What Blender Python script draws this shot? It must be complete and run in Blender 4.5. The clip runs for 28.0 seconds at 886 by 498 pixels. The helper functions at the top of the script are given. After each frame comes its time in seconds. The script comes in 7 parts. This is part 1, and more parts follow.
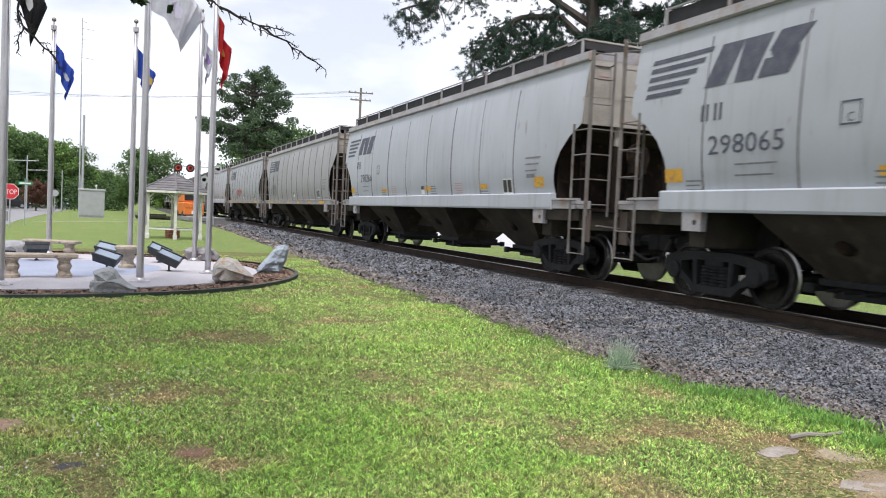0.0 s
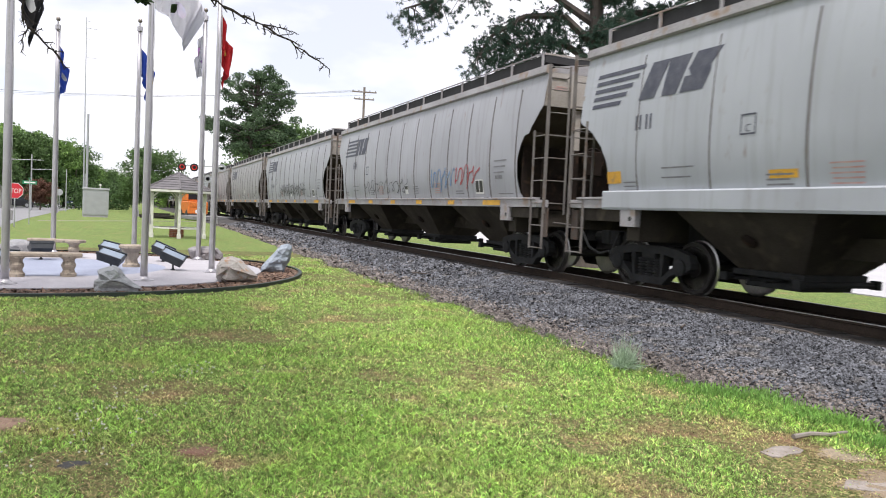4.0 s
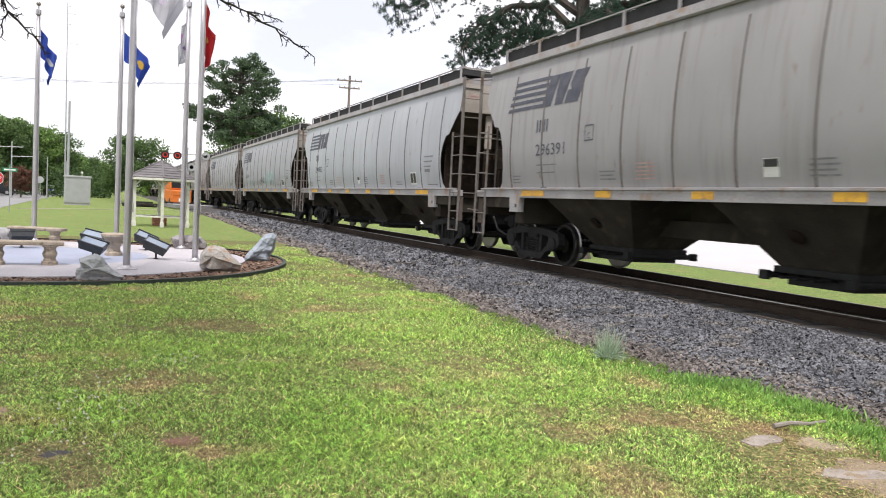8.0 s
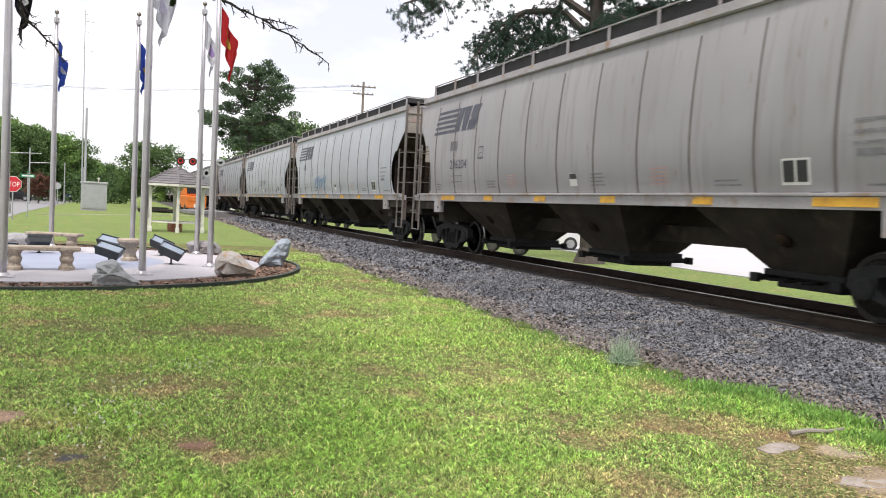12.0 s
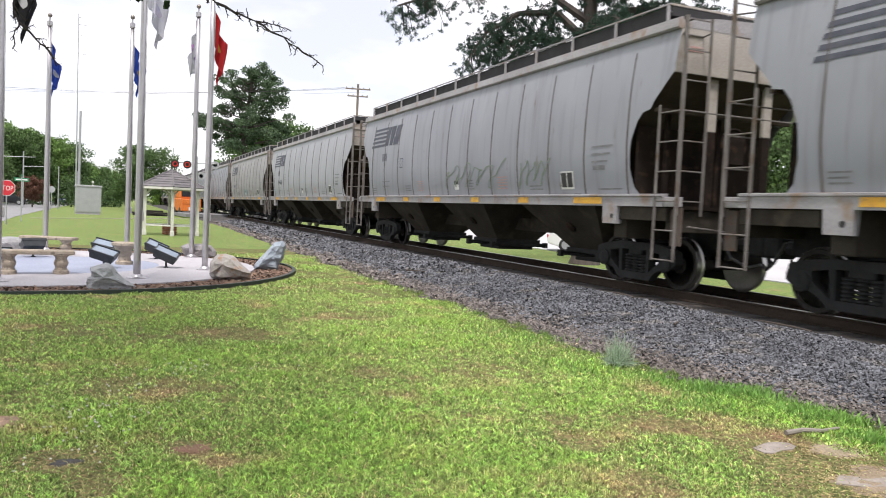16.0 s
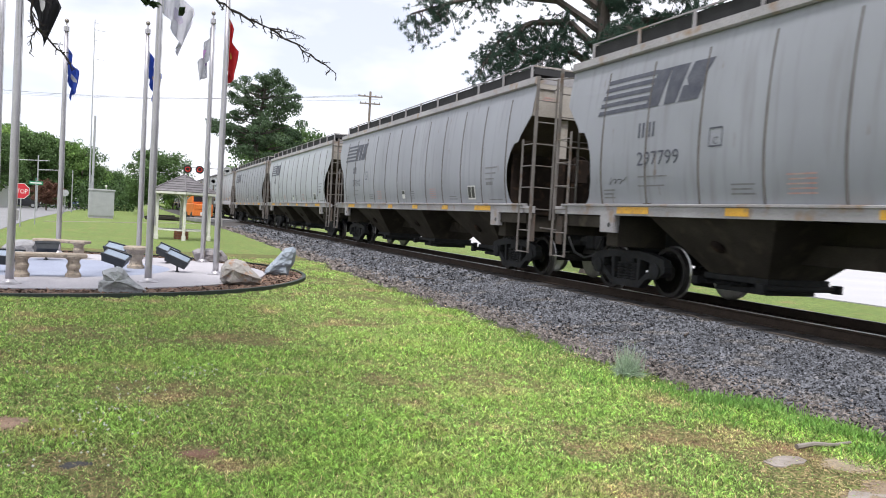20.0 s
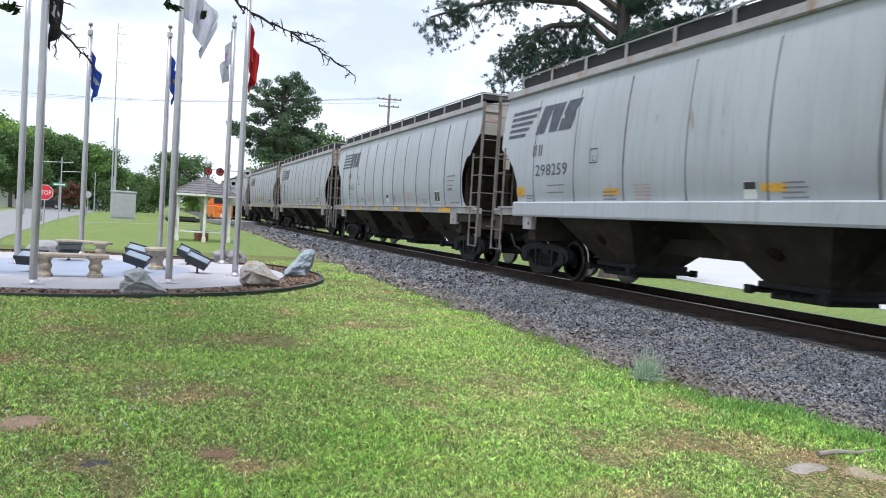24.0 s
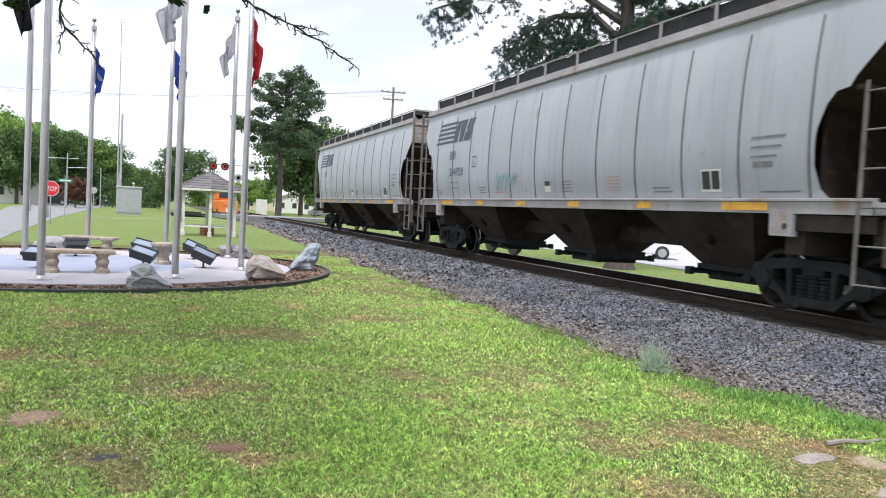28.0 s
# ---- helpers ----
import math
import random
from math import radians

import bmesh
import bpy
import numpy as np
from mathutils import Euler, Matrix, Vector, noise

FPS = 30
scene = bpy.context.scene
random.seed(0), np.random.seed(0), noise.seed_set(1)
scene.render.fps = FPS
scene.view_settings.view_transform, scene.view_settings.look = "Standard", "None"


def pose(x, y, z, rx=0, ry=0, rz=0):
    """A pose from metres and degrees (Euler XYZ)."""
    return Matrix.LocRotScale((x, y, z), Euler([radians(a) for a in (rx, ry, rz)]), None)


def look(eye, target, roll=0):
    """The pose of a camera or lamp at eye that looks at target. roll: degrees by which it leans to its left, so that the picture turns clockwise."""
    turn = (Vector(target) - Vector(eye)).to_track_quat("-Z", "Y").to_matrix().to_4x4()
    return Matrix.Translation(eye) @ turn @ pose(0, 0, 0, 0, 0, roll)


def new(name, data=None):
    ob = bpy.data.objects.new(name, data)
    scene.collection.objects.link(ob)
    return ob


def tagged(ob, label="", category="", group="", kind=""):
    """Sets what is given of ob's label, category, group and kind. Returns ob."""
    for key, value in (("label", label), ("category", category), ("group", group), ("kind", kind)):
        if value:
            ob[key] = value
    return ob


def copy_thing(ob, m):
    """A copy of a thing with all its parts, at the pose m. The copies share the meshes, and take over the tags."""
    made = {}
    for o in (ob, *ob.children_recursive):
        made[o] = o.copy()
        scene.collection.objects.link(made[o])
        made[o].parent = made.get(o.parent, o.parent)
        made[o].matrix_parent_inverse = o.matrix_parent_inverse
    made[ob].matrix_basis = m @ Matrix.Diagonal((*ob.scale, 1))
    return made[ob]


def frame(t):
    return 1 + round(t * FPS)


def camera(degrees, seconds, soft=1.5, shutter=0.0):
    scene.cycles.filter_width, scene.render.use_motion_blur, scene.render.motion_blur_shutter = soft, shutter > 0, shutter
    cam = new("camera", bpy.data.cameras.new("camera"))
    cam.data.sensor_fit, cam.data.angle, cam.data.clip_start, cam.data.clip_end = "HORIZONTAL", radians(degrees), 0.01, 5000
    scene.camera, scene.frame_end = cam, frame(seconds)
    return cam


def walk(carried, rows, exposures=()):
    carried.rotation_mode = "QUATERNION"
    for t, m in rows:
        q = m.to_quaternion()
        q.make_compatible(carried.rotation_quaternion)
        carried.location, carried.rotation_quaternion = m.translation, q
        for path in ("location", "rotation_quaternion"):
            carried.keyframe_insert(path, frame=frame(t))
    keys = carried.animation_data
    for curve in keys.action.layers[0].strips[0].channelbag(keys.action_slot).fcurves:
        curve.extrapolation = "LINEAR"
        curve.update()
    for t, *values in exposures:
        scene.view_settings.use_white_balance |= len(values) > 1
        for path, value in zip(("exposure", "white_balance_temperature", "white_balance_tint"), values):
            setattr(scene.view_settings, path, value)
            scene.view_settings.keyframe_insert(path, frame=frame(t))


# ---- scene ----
TURNS = [
    (0, 87.485, -2.685, -22.769), (0.5, 87.347, -2.892, -22.597), (1, 87.440, -2.933, -22.616), (1.5, 87.267, -2.610, -22.717),
    (2, 87.036, -2.543, -22.567), (2.5, 87.291, -2.806, -22.302), (3, 87.574, -2.821, -22.195), (3.5, 87.517, -2.766, -22.299),
    (5.5, 87.041, -2.461, -23.341), (6, 87.009, -2.429, -23.667), (6.5, 87.129, -2.494, -24.073), (7, 87.034, -2.782, -24.042),
    (7.5, 86.697, -2.788, -23.786), (8, 86.698, -2.989, -23.626), (8.5, 86.522, -2.905, -23.548), (9, 86.483, -2.656, -23.551),
    (9.5, 86.735, -2.938, -23.412), (10, 86.860, -3.196, -23.130), (10.5, 86.981, -3.039, -22.885), (11, 87.045, -2.888, -22.871),
    (11.5, 87.120, -2.891, -22.578), (12, 87.063, -2.955, -22.604), (12.5, 86.746, -2.702, -22.721), (14.5, 87.222, -2.295, -22.937),
    (15, 87.041, -2.443, -22.953), (15.5, 87.081, -2.566, -23.019), (16, 87.215, -2.670, -22.967), (16.5, 87.431, -2.925, -22.973),
    (17, 87.557, -2.904, -23.130), (17.5, 87.645, -2.834, -23.121), (18, 87.521, -2.862, -23.039), (18.5, 87.435, -3.127, -22.785),
    (19, 87.500, -3.539, -22.528), (19.5, 87.626, -3.548, -22.282), (20, 87.767, -3.331, -22.170), (20.5, 87.908, -3.408, -22.165),
    (21, 88.008, -3.552, -21.970), (21.5, 88.077, -3.692, -21.737), (23.5, 87.676, -3.539, -20.675), (24, 87.897, -3.586, -20.784),
    (24.5, 87.792, -3.678, -20.763), (25, 87.737, -3.519, -20.717), (25.5, 87.669, -3.065, -20.694), (26, 87.700, -3.017, -20.641),
    (26.5, 87.691, -2.849, -20.595), (27, 87.506, -3.059, -20.448), (27.5, 87.312, -3.088, -20.319), (28, 87.317, -3.089, -20.396),
]
# ---------------- camera ----------------
EYE = (0.0, 0.0, 1.6)
cam = camera(60.80, 28.0, soft=1.0, shutter=0.10)
walk(cam, [(t, pose(*EYE, rx, ry, rz)) for t, rx, ry, rz in TURNS],
     exposures=[(0, -0.17, 6080, 14), (3.5, -0.12, 6200, 15), (9, -0.06, 6400, 15), (20, -0.11, 6100, 14), (24, -0.16, 5740, 10), (26, -0.17, 5740, 10), (27, -0.22, 5850, 10), (28, -0.03, 6000, 14)])

# ---------------- sky and sun ----------------
SUN_ELEV, SUN_AZ = radians(65), radians(207)      # azimuth clockwise from +Y


def build_sky():
    w = bpy.data.worlds.new("sky")
    scene.world = w
    w.use_nodes = True
    nt = w.node_tree
    nt.nodes.clear()
    sky = nt.nodes.new("ShaderNodeTexSky")
    sky.sky_type = "NISHITA"
    sky.sun_disc = False
    sky.sun_elevation, sky.sun_rotation = SUN_ELEV, SUN_AZ
    sky.air_density, sky.dust_density, sky.ozone_density = 1.0, 1.5, 2.0
    haze = nt.nodes.new("ShaderNodeMixRGB")
    tc = nt.nodes.new("ShaderNodeTexCoord")
    mp = nt.nodes.new("ShaderNodeMapping")
    mp.inputs["Scale"].default_value = (1.0, 1.0, 2.6)
    mp.inputs["Location"].default_value = (0.35, 0.1, 0.0)
    cloud = nt.nodes.new("ShaderNodeTexNoise")
    cloud.inputs["Scale"].default_value, cloud.inputs["Detail"].default_value = 2.3, 7
    fac = nt.nodes.new("ShaderNodeMapRange")
    fac.inputs["From Min"].default_value, fac.inputs["From Max"].default_value = 0.40, 0.52
    fac.inputs["To Min"].default_value, fac.inputs["To Max"].default_value = 0.58, 0.93
    nt.links.new(tc.outputs["Generated"], mp.inputs["Vector"])
    nt.links.new(mp.outputs[0], cloud.inputs["Vector"])
    nt.links.new(cloud.outputs["Fac"], fac.inputs["Value"])
    nt.links.new(fac.outputs[0], haze.inputs["Fac"])
    haze.inputs["Color2"].default_value = (11.4, 11.3, 11.3, 1)
    bg = nt.nodes.new("ShaderNodeBackground")
    bg.inputs["Strength"].default_value = 0.126
    out = nt.nodes.new("ShaderNodeOutputWorld")
    nt.links.new(sky.outputs[0], haze.inputs["Color1"])
    nt.links.new(haze.outputs[0], bg.inputs["Color"])
    nt.links.new(bg.outputs[0], out.inputs["Surface"])
    lamp = bpy.data.lights.new("sun", "SUN")
    lamp.energy, lamp.angle, lamp.color = 4.4, radians(10), (1.0, 0.95, 0.86)
    way = Vector((math.sin(SUN_AZ) * math.cos(SUN_ELEV), math.cos(SUN_AZ) * math.cos(SUN_ELEV), math.sin(SUN_ELEV)))
    ob = new("sun", lamp)
    ob.matrix_world = look(way * 100, (0, 0, 0))


build_sky()

# ---------------- materials ----------------
MATS = {}


def mat(name, c1, c2=None, rough=0.8, metal=0.0, scale=3.0, fine=40.0, bump=0.1, c3=None, stretch=(1, 1, 1),
        rand=0.0, island=False, coords="Object", emit=0.0, contrast=0.25, spec=0.5, trans=0.0):
    """A surface with a broad and a fine variation between c1 and c2, worn spots of c3, and fine relief."""
    if name in MATS:
        return MATS[name]
    m = bpy.data.materials.new(name)
    m.use_nodes = True
    nt = m.node_tree
    N, K = nt.nodes, nt.links
    b = N["Principled BSDF"]
    b.inputs["Roughness"].default_value = rough
    b.inputs["Metallic"].default_value = metal
    b.inputs["Specular IOR Level"].default_value = spec
    tc = N.new("ShaderNodeTexCoord")
    mp = N.new("ShaderNodeMapping")
    mp.inputs["Scale"].default_value = stretch
    if coords != "World":
        src = tc.outputs[coords]
    else:
        src = N.new("ShaderNodeNewGeometry").outputs["Position"]
    K.new(src, mp.inputs["Vector"])
    n1, n2 = N.new("ShaderNodeTexNoise"), N.new("ShaderNodeTexNoise")
    n1.inputs["Scale"].default_value, n2.inputs["Scale"].default_value = scale, fine
    n1.inputs["Detail"].default_value, n2.inputs["Detail"].default_value = 6, 4
    K.new(mp.outputs[0], n1.inputs["Vector"])
    K.new(mp.outputs[0], n2.inputs["Vector"])
    if c2 is None:
        c2 = tuple(v * 0.75 for v in c1)
    r1 = N.new("ShaderNodeValToRGB")
    r1.color_ramp.elements[0].position, r1.color_ramp.elements[1].position = 0.5 - contrast, 0.5 + contrast
    r1.color_ramp.elements[0].color, r1.color_ramp.elements[1].color = (*c1, 1), (*c2, 1)
    K.new(n1.outputs["Fac"], r1.inputs["Fac"])
    col = r1.outputs[0]
    mul = N.new("ShaderNodeMixRGB")
    mul.blend_type = "OVERLAY"
    mul.inputs["Fac"].default_value = 0.35
    K.new(col, mul.inputs["Color1"])
    K.new(n2.outputs["Fac"], mul.inputs["Color2"])
    col = mul.outputs[0]
    if c3 is not None:
        n3 = N.new("ShaderNodeTexNoise")
        n3.inputs["Scale"].default_value, n3.inputs["Detail"].default_value = scale * 2.3, 8
        K.new(mp.outputs[0], n3.inputs["Vector"])
        r3 = N.new("ShaderNodeValToRGB")
        r3.color_ramp.elements[0].position, r3.color_ramp.elements[1].position = 0.55, 0.72
        K.new(n3.outputs["Fac"], r3.inputs["Fac"])
        mx = N.new("ShaderNodeMixRGB")
        mx.inputs["Color2"].default_value = (*c3, 1)
        K.new(r3.outputs[0], mx.inputs["Fac"])
        K.new(col, mx.inputs["Color1"])
        col = mx.outputs[0]
    if rand > 0:
        rnd = N.new("ShaderNodeNewGeometry").outputs["Random Per Island"] if island else N.new("ShaderNodeObjectInfo").outputs["Random"]
        hs = N.new("ShaderNodeHueSaturation")
        ma = N.new("ShaderNodeMapRange")
        ma.inputs["To Min"].default_value, ma.inputs["To Max"].default_value = 1 - rand, 1 + rand
        K.new(rnd, ma.inputs["Value"])
        K.new(ma.outputs[0], hs.inputs["Value"])
        K.new(col, hs.inputs["Color"])
        col = hs.outputs[0]
    K.new(col, b.inputs["Base Color"])
    if trans:
        tr = N.new("ShaderNodeBsdfTranslucent")
        ms = N.new("ShaderNodeMixShader")
        ms.inputs["Fac"].default_value = trans
        K.new(col, tr.inputs["Color"])
        K.new(b.outputs[0], ms.inputs[1])
        K.new(tr.outputs[0], ms.inputs[2])
        K.new(ms.outputs[0], N["Material Output"].inputs["Surface"])
    if bump:
        bp = N.new("ShaderNodeBump")
        bp.inputs["Strength"].default_value, bp.inputs["Distance"].default_value = bump, 0.02
        K.new(n2.outputs["Fac"], bp.inputs["Height"])
        K.new(bp.outputs[0], b.inputs["Normal"])
    if emit:
        b.inputs["Emission Color"].default_value = (*c1, 1)
        b.inputs["Emission Strength"].default_value = emit
    MATS[name] = m
    return m


def hopper_paint(name, base, dirt, rust):
    """Weathered light paint on a hopper's side: grime in vertical runs, darker low down where spray reaches."""
    m = bpy.data.materials.new(name)
    m.use_nodes = True
    nt = m.node_tree
    N, K = nt.nodes, nt.links
    b = N["Principled BSDF"]
    b.inputs["Roughness"].default_value = 0.55
    tc = N.new("ShaderNodeTexCoord")
    inf = N.new("ShaderNodeObjectInfo")
    off = N.new("ShaderNodeVectorMath")
    off.operation = "MULTIPLY_ADD"
    off.inputs[1].default_value = (40, 40, 40)
    K.new(inf.outputs["Random"], off.inputs[0])
    K.new(tc.outputs["Object"], off.inputs[2])

    def tex(sc, st, detail):
        mp = N.new("ShaderNodeMapping")
        mp.inputs["Scale"].default_value = st
        n = N.new("ShaderNodeTexNoise")
        n.inputs["Scale"].default_value, n.inputs["Detail"].default_value = sc, detail
        K.new(off.outputs[0], mp.inputs["Vector"])
        K.new(mp.outputs[0], n.inputs["Vector"])
        return n.outputs["Fac"]

    def ramp(v, a, z):
        r = N.new("ShaderNodeMapRange")
        r.inputs["From Min"].default_value, r.inputs["From Max"].default_value = a, z
        K.new(v, r.inputs["Value"])
        return r.outputs[0]

    def mix(fac, c1, c2):
        x = N.new("ShaderNodeMixRGB")
        K.new(fac, x.inputs["Fac"])
        if isinstance(c1, tuple):
            x.inputs["Color1"].default_value = (*c1, 1)
        else:
            K.new(c1, x.inputs["Color1"])
        x.inputs["Color2"].default_value = (*c2, 1)
        return x.outputs[0]

    soft = tuple(0.82 * v for v in base)
    col = mix(ramp(tex(0.6, (1, 1, 0.6), 5), 0.35, 0.75), base, soft)
    runs = ramp(tex(2.2, (1, 3.0, 0.25), 6), 0.52, 0.85)
    col = mix(runs, col, dirt)
    spots = ramp(tex(3.5, (1, 1.6, 0.5), 8), 0.66, 0.80)
    col = mix(spots, col, rust)
    K.new(col, b.inputs["Base Color"])
    bp = N.new("ShaderNodeBump")
    bp.inputs["Strength"].default_value, bp.inputs["Distance"].default_value = 0.25, 0.03
    K.new(tex(1.6, (1, 1, 1), 3), bp.inputs["Height"])
    K.new(bp.outputs[0], b.inputs["Normal"])
    MATS[name] = m
    return m


PAINT = [hopper_paint("grey_paint", (0.363, 0.372, 0.405), (0.233, 0.228, 0.237), (0.205, 0.13, 0.0837)),
         hopper_paint("cool_paint", (0.409, 0.432, 0.47), (0.298, 0.307, 0.321), (0.233, 0.177, 0.14)),
         hopper_paint("dusty_paint", (0.321, 0.316, 0.326), (0.205, 0.191, 0.181), (0.186, 0.121, 0.0744)),
         hopper_paint("slate_paint", (0.298, 0.311, 0.349), (0.195, 0.195, 0.209), (0.158, 0.112, 0.0791))]
GREYSILL = mat("sill_paint", (0.36, 0.35, 0.365), (0.24, 0.23, 0.235), 0.6, scale=1.2, fine=30, c3=(0.25, 0.17, 0.11))
SEAM = mat("grimy_seam", (0.075, 0.066, 0.064), (0.13, 0.118, 0.112), 0.8, scale=2)
LADDER = mat("grimy_ladder_steel", (0.215, 0.20, 0.19), (0.11, 0.098, 0.09), 0.75, scale=2.0, c3=(0.12, 0.085, 0.06))
CREAM = mat("cream_end_paint", (0.42, 0.39, 0.355), (0.30, 0.27, 0.24), 0.6, scale=1.1, c3=(0.27, 0.225, 0.185))
# Rust brown sunk near black: shade of the end recesses put in the colour.
RUSTY_SHADE = mat("rusty_shaded_end", (0.028, 0.020, 0.016), (0.013, 0.010, 0.009), 0.9, scale=2.5, c3=(0.055, 0.034, 0.022), spec=.12)
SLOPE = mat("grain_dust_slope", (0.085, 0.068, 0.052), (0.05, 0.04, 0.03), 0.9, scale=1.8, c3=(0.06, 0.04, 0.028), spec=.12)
# Grimy brown, darkened further for the shade under the car.
UNDER = mat("grimy_shaded_underside", (0.066, 0.058, 0.048), (0.030, 0.026, 0.022), 0.9, scale=1.3, c3=(0.078, 0.065, 0.051), spec=.1)
TRUCK = mat("cast_steel", (0.032, 0.033, 0.035), (0.018, 0.0185, 0.019), 0.8, scale=6, c3=(0.035, 0.03, 0.024), spec=.15)
TREAD = mat("polished_tread", (0.55, 0.54, 0.52), (0.35, 0.34, 0.33), 0.3, metal=1.0)
WHEELM = mat("wheel_steel", (0.040, 0.037, 0.034), (0.024, 0.022, 0.021), 0.75, scale=5, spec=.2)
WALKM = mat("running_board_steel", (0.045, 0.045, 0.047), (0.028, 0.028, 0.03), 0.8, spec=.2)
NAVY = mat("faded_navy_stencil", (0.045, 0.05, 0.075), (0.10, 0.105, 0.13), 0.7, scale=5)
DATAM = mat("small_stencil", (0.13, 0.13, 0.145), (0.24, 0.24, 0.25), 0.7, scale=9)
YELLOW = mat("yellow_reflector", (0.75, 0.42, 0.03), (0.55, 0.28, 0.03), 0.5, scale=4, c3=(0.30, 0.19, 0.09))
WHITEP = mat("white_stencil", (0.75, 0.75, 0.73), (0.6, 0.6, 0.58), 0.6)
BLACKP = mat("black_panel", (0.02, 0.02, 0.022), (0.035, 0.035, 0.035), 0.5)
REDP = mat("faded_red_stencil", (0.42, 0.20, 0.18), (0.46, 0.36, 0.34), 0.7, scale=6)

# ---------------- mesh helpers ----------------


def part(name, bm, material, parent=None, label="", smooth=False):
    me = bpy.data.meshes.new(name)
    bm.to_mesh(me)
    bm.free()
    me.materials.append(material)
    if smooth:
        me.polygons.foreach_set("use_smooth", [True] * len(me.polygons))
    ob = new(name, me)
    if parent is not None:
        ob.parent = parent
    if label:
        tagged(ob, label)
    return ob


def thing(name, label, category, group="", kind="", at=None):
    ob = new(name)
    if at is not None:
        ob.matrix_basis = at
    return tagged(ob, label, category, group, kind)


def box(bm, x0, x1, y0, y1, z0, z1, bevel=0.0, m=None):
    r = bmesh.ops.create_cube(bm, size=1.0)
    vs = r["verts"]
    for v in vs:
        v.co = Vector(((x0 + x1) / 2 + v.co.x * (x1 - x0), (y0 + y1) / 2 + v.co.y * (y1 - y0), (z0 + z1) / 2 + v.co.z * (z1 - z0)))
    if bevel > 0:
        es = list({e for v in vs for e in v.link_edges})
        r2 = bmesh.ops.bevel(bm, geom=es, offset=bevel, segments=1, affect="EDGES")
        vs = list({v for f in r2["faces"] for v in f.verts} | {v for v in vs if v.is_valid})
    if m is not None:
        for v in vs:
            v.co = m @ v.co
    return vs


def rod(bm, a, b, r0, r1=None, n=8):
    a, b = Vector(a), Vector(b)
    r1 = r0 if r1 is None else r1
    d = b - a
    q = d.to_track_quat("Z", "Y").to_matrix().to_4x4()
    bmesh.ops.create_cone(bm, cap_ends=True, segments=n, radius1=r0, radius2=r1, depth=d.length,
                          matrix=Matrix.Translation((a + b) / 2) @ q)


def prism(bm, pts, h0, h1, put):
    """A polygon pts (u, v) drawn out from h0 to h1; put(u, v, h) gives the place."""
    lo = [bm.verts.new(put(u, v, h0)) for u, v in pts]
    hi = [bm.verts.new(put(u, v, h1)) for u, v in pts]
    n = len(pts)
    bm.faces.new(lo)
    bm.faces.new(list(reversed(hi)))
    for i in range(n):
        bm.faces.new((lo[i], hi[i], hi[(i + 1) % n], lo[(i + 1) % n]))
    bmesh.ops.recalc_face_normals(bm, faces=bm.faces)


def lathe(bm, prof, n=20, m=None):
    """A profile of (radius, height) turned round z."""
    rings = []
    for r, z in prof:
        rings.append([bm.verts.new(Vector((r * math.cos(2 * math.pi * i / n), r * math.sin(2 * math.pi * i / n), z))) for i in range(n)])
    for a, b in zip(rings, rings[1:]):
        for i in range(n):
            bm.faces.new((a[i], a[(i + 1) % n], b[(i + 1) % n], b[i]))
    bm.faces.new(list(reversed(rings[0])))
    bm.faces.new(rings[-1])
    if m is not None:
        bmesh.ops.transform(bm, matrix=m, verts=[v for r in rings for v in r])


def mesh_of(name, verts, faces, material, parent=None, label="", smooth=False):
    me = bpy.data.meshes.new(name)
    me.from_pydata(verts, [], faces)
    me.materials.append(material)
    if smooth:
        me.polygons.foreach_set("use_smooth", [True] * len(me.polygons))
    me.update()
    ob = new(name, me)
    if parent is not None:
        ob.parent = parent
    if label:
        tagged(ob, label)
    return ob


def raw_mesh(name, co, tri, material, n=3, parent=None):
    """A mesh from arrays: co (v, 3), tri (f, n)."""
    me = bpy.data.meshes.new(name)
    me.vertices.add(len(co))
    me.vertices.foreach_set("co", np.asarray(co, np.float32).ravel())
    me.loops.add(len(tri) * n)
    me.loops.foreach_set("vertex_index", np.asarray(tri, np.int32).ravel())
    me.polygons.add(len(tri))
    me.polygons.foreach_set("loop_start", np.arange(0, len(tri) * n, n, dtype=np.int32))
    me.update(calc_edges=True)
    me.materials.append(material)
    ob = new(name, me)
    if parent is not None:
        ob.parent = parent
    return ob


# ---------------- ground and track ----------------
RX, GAUGE = 9.08, 1.47                # near rail, and the far one beyond it
XC = RX + GAUGE / 2                   # the track's middle
ZR = 0.4226                           # top of rail


def verge(y):
    """Where the lawn ends and the ballast begins."""
    return 5.25 + 0.22 * noise.noise((0, y * 0.45, 3)) + 0.10 * noise.noise((0, y * 1.7, 9)) + 0.022 * max(0.0, y - 16) + 0.5 * max(0.0, 1 - abs(y - 3.6) / 2.0)


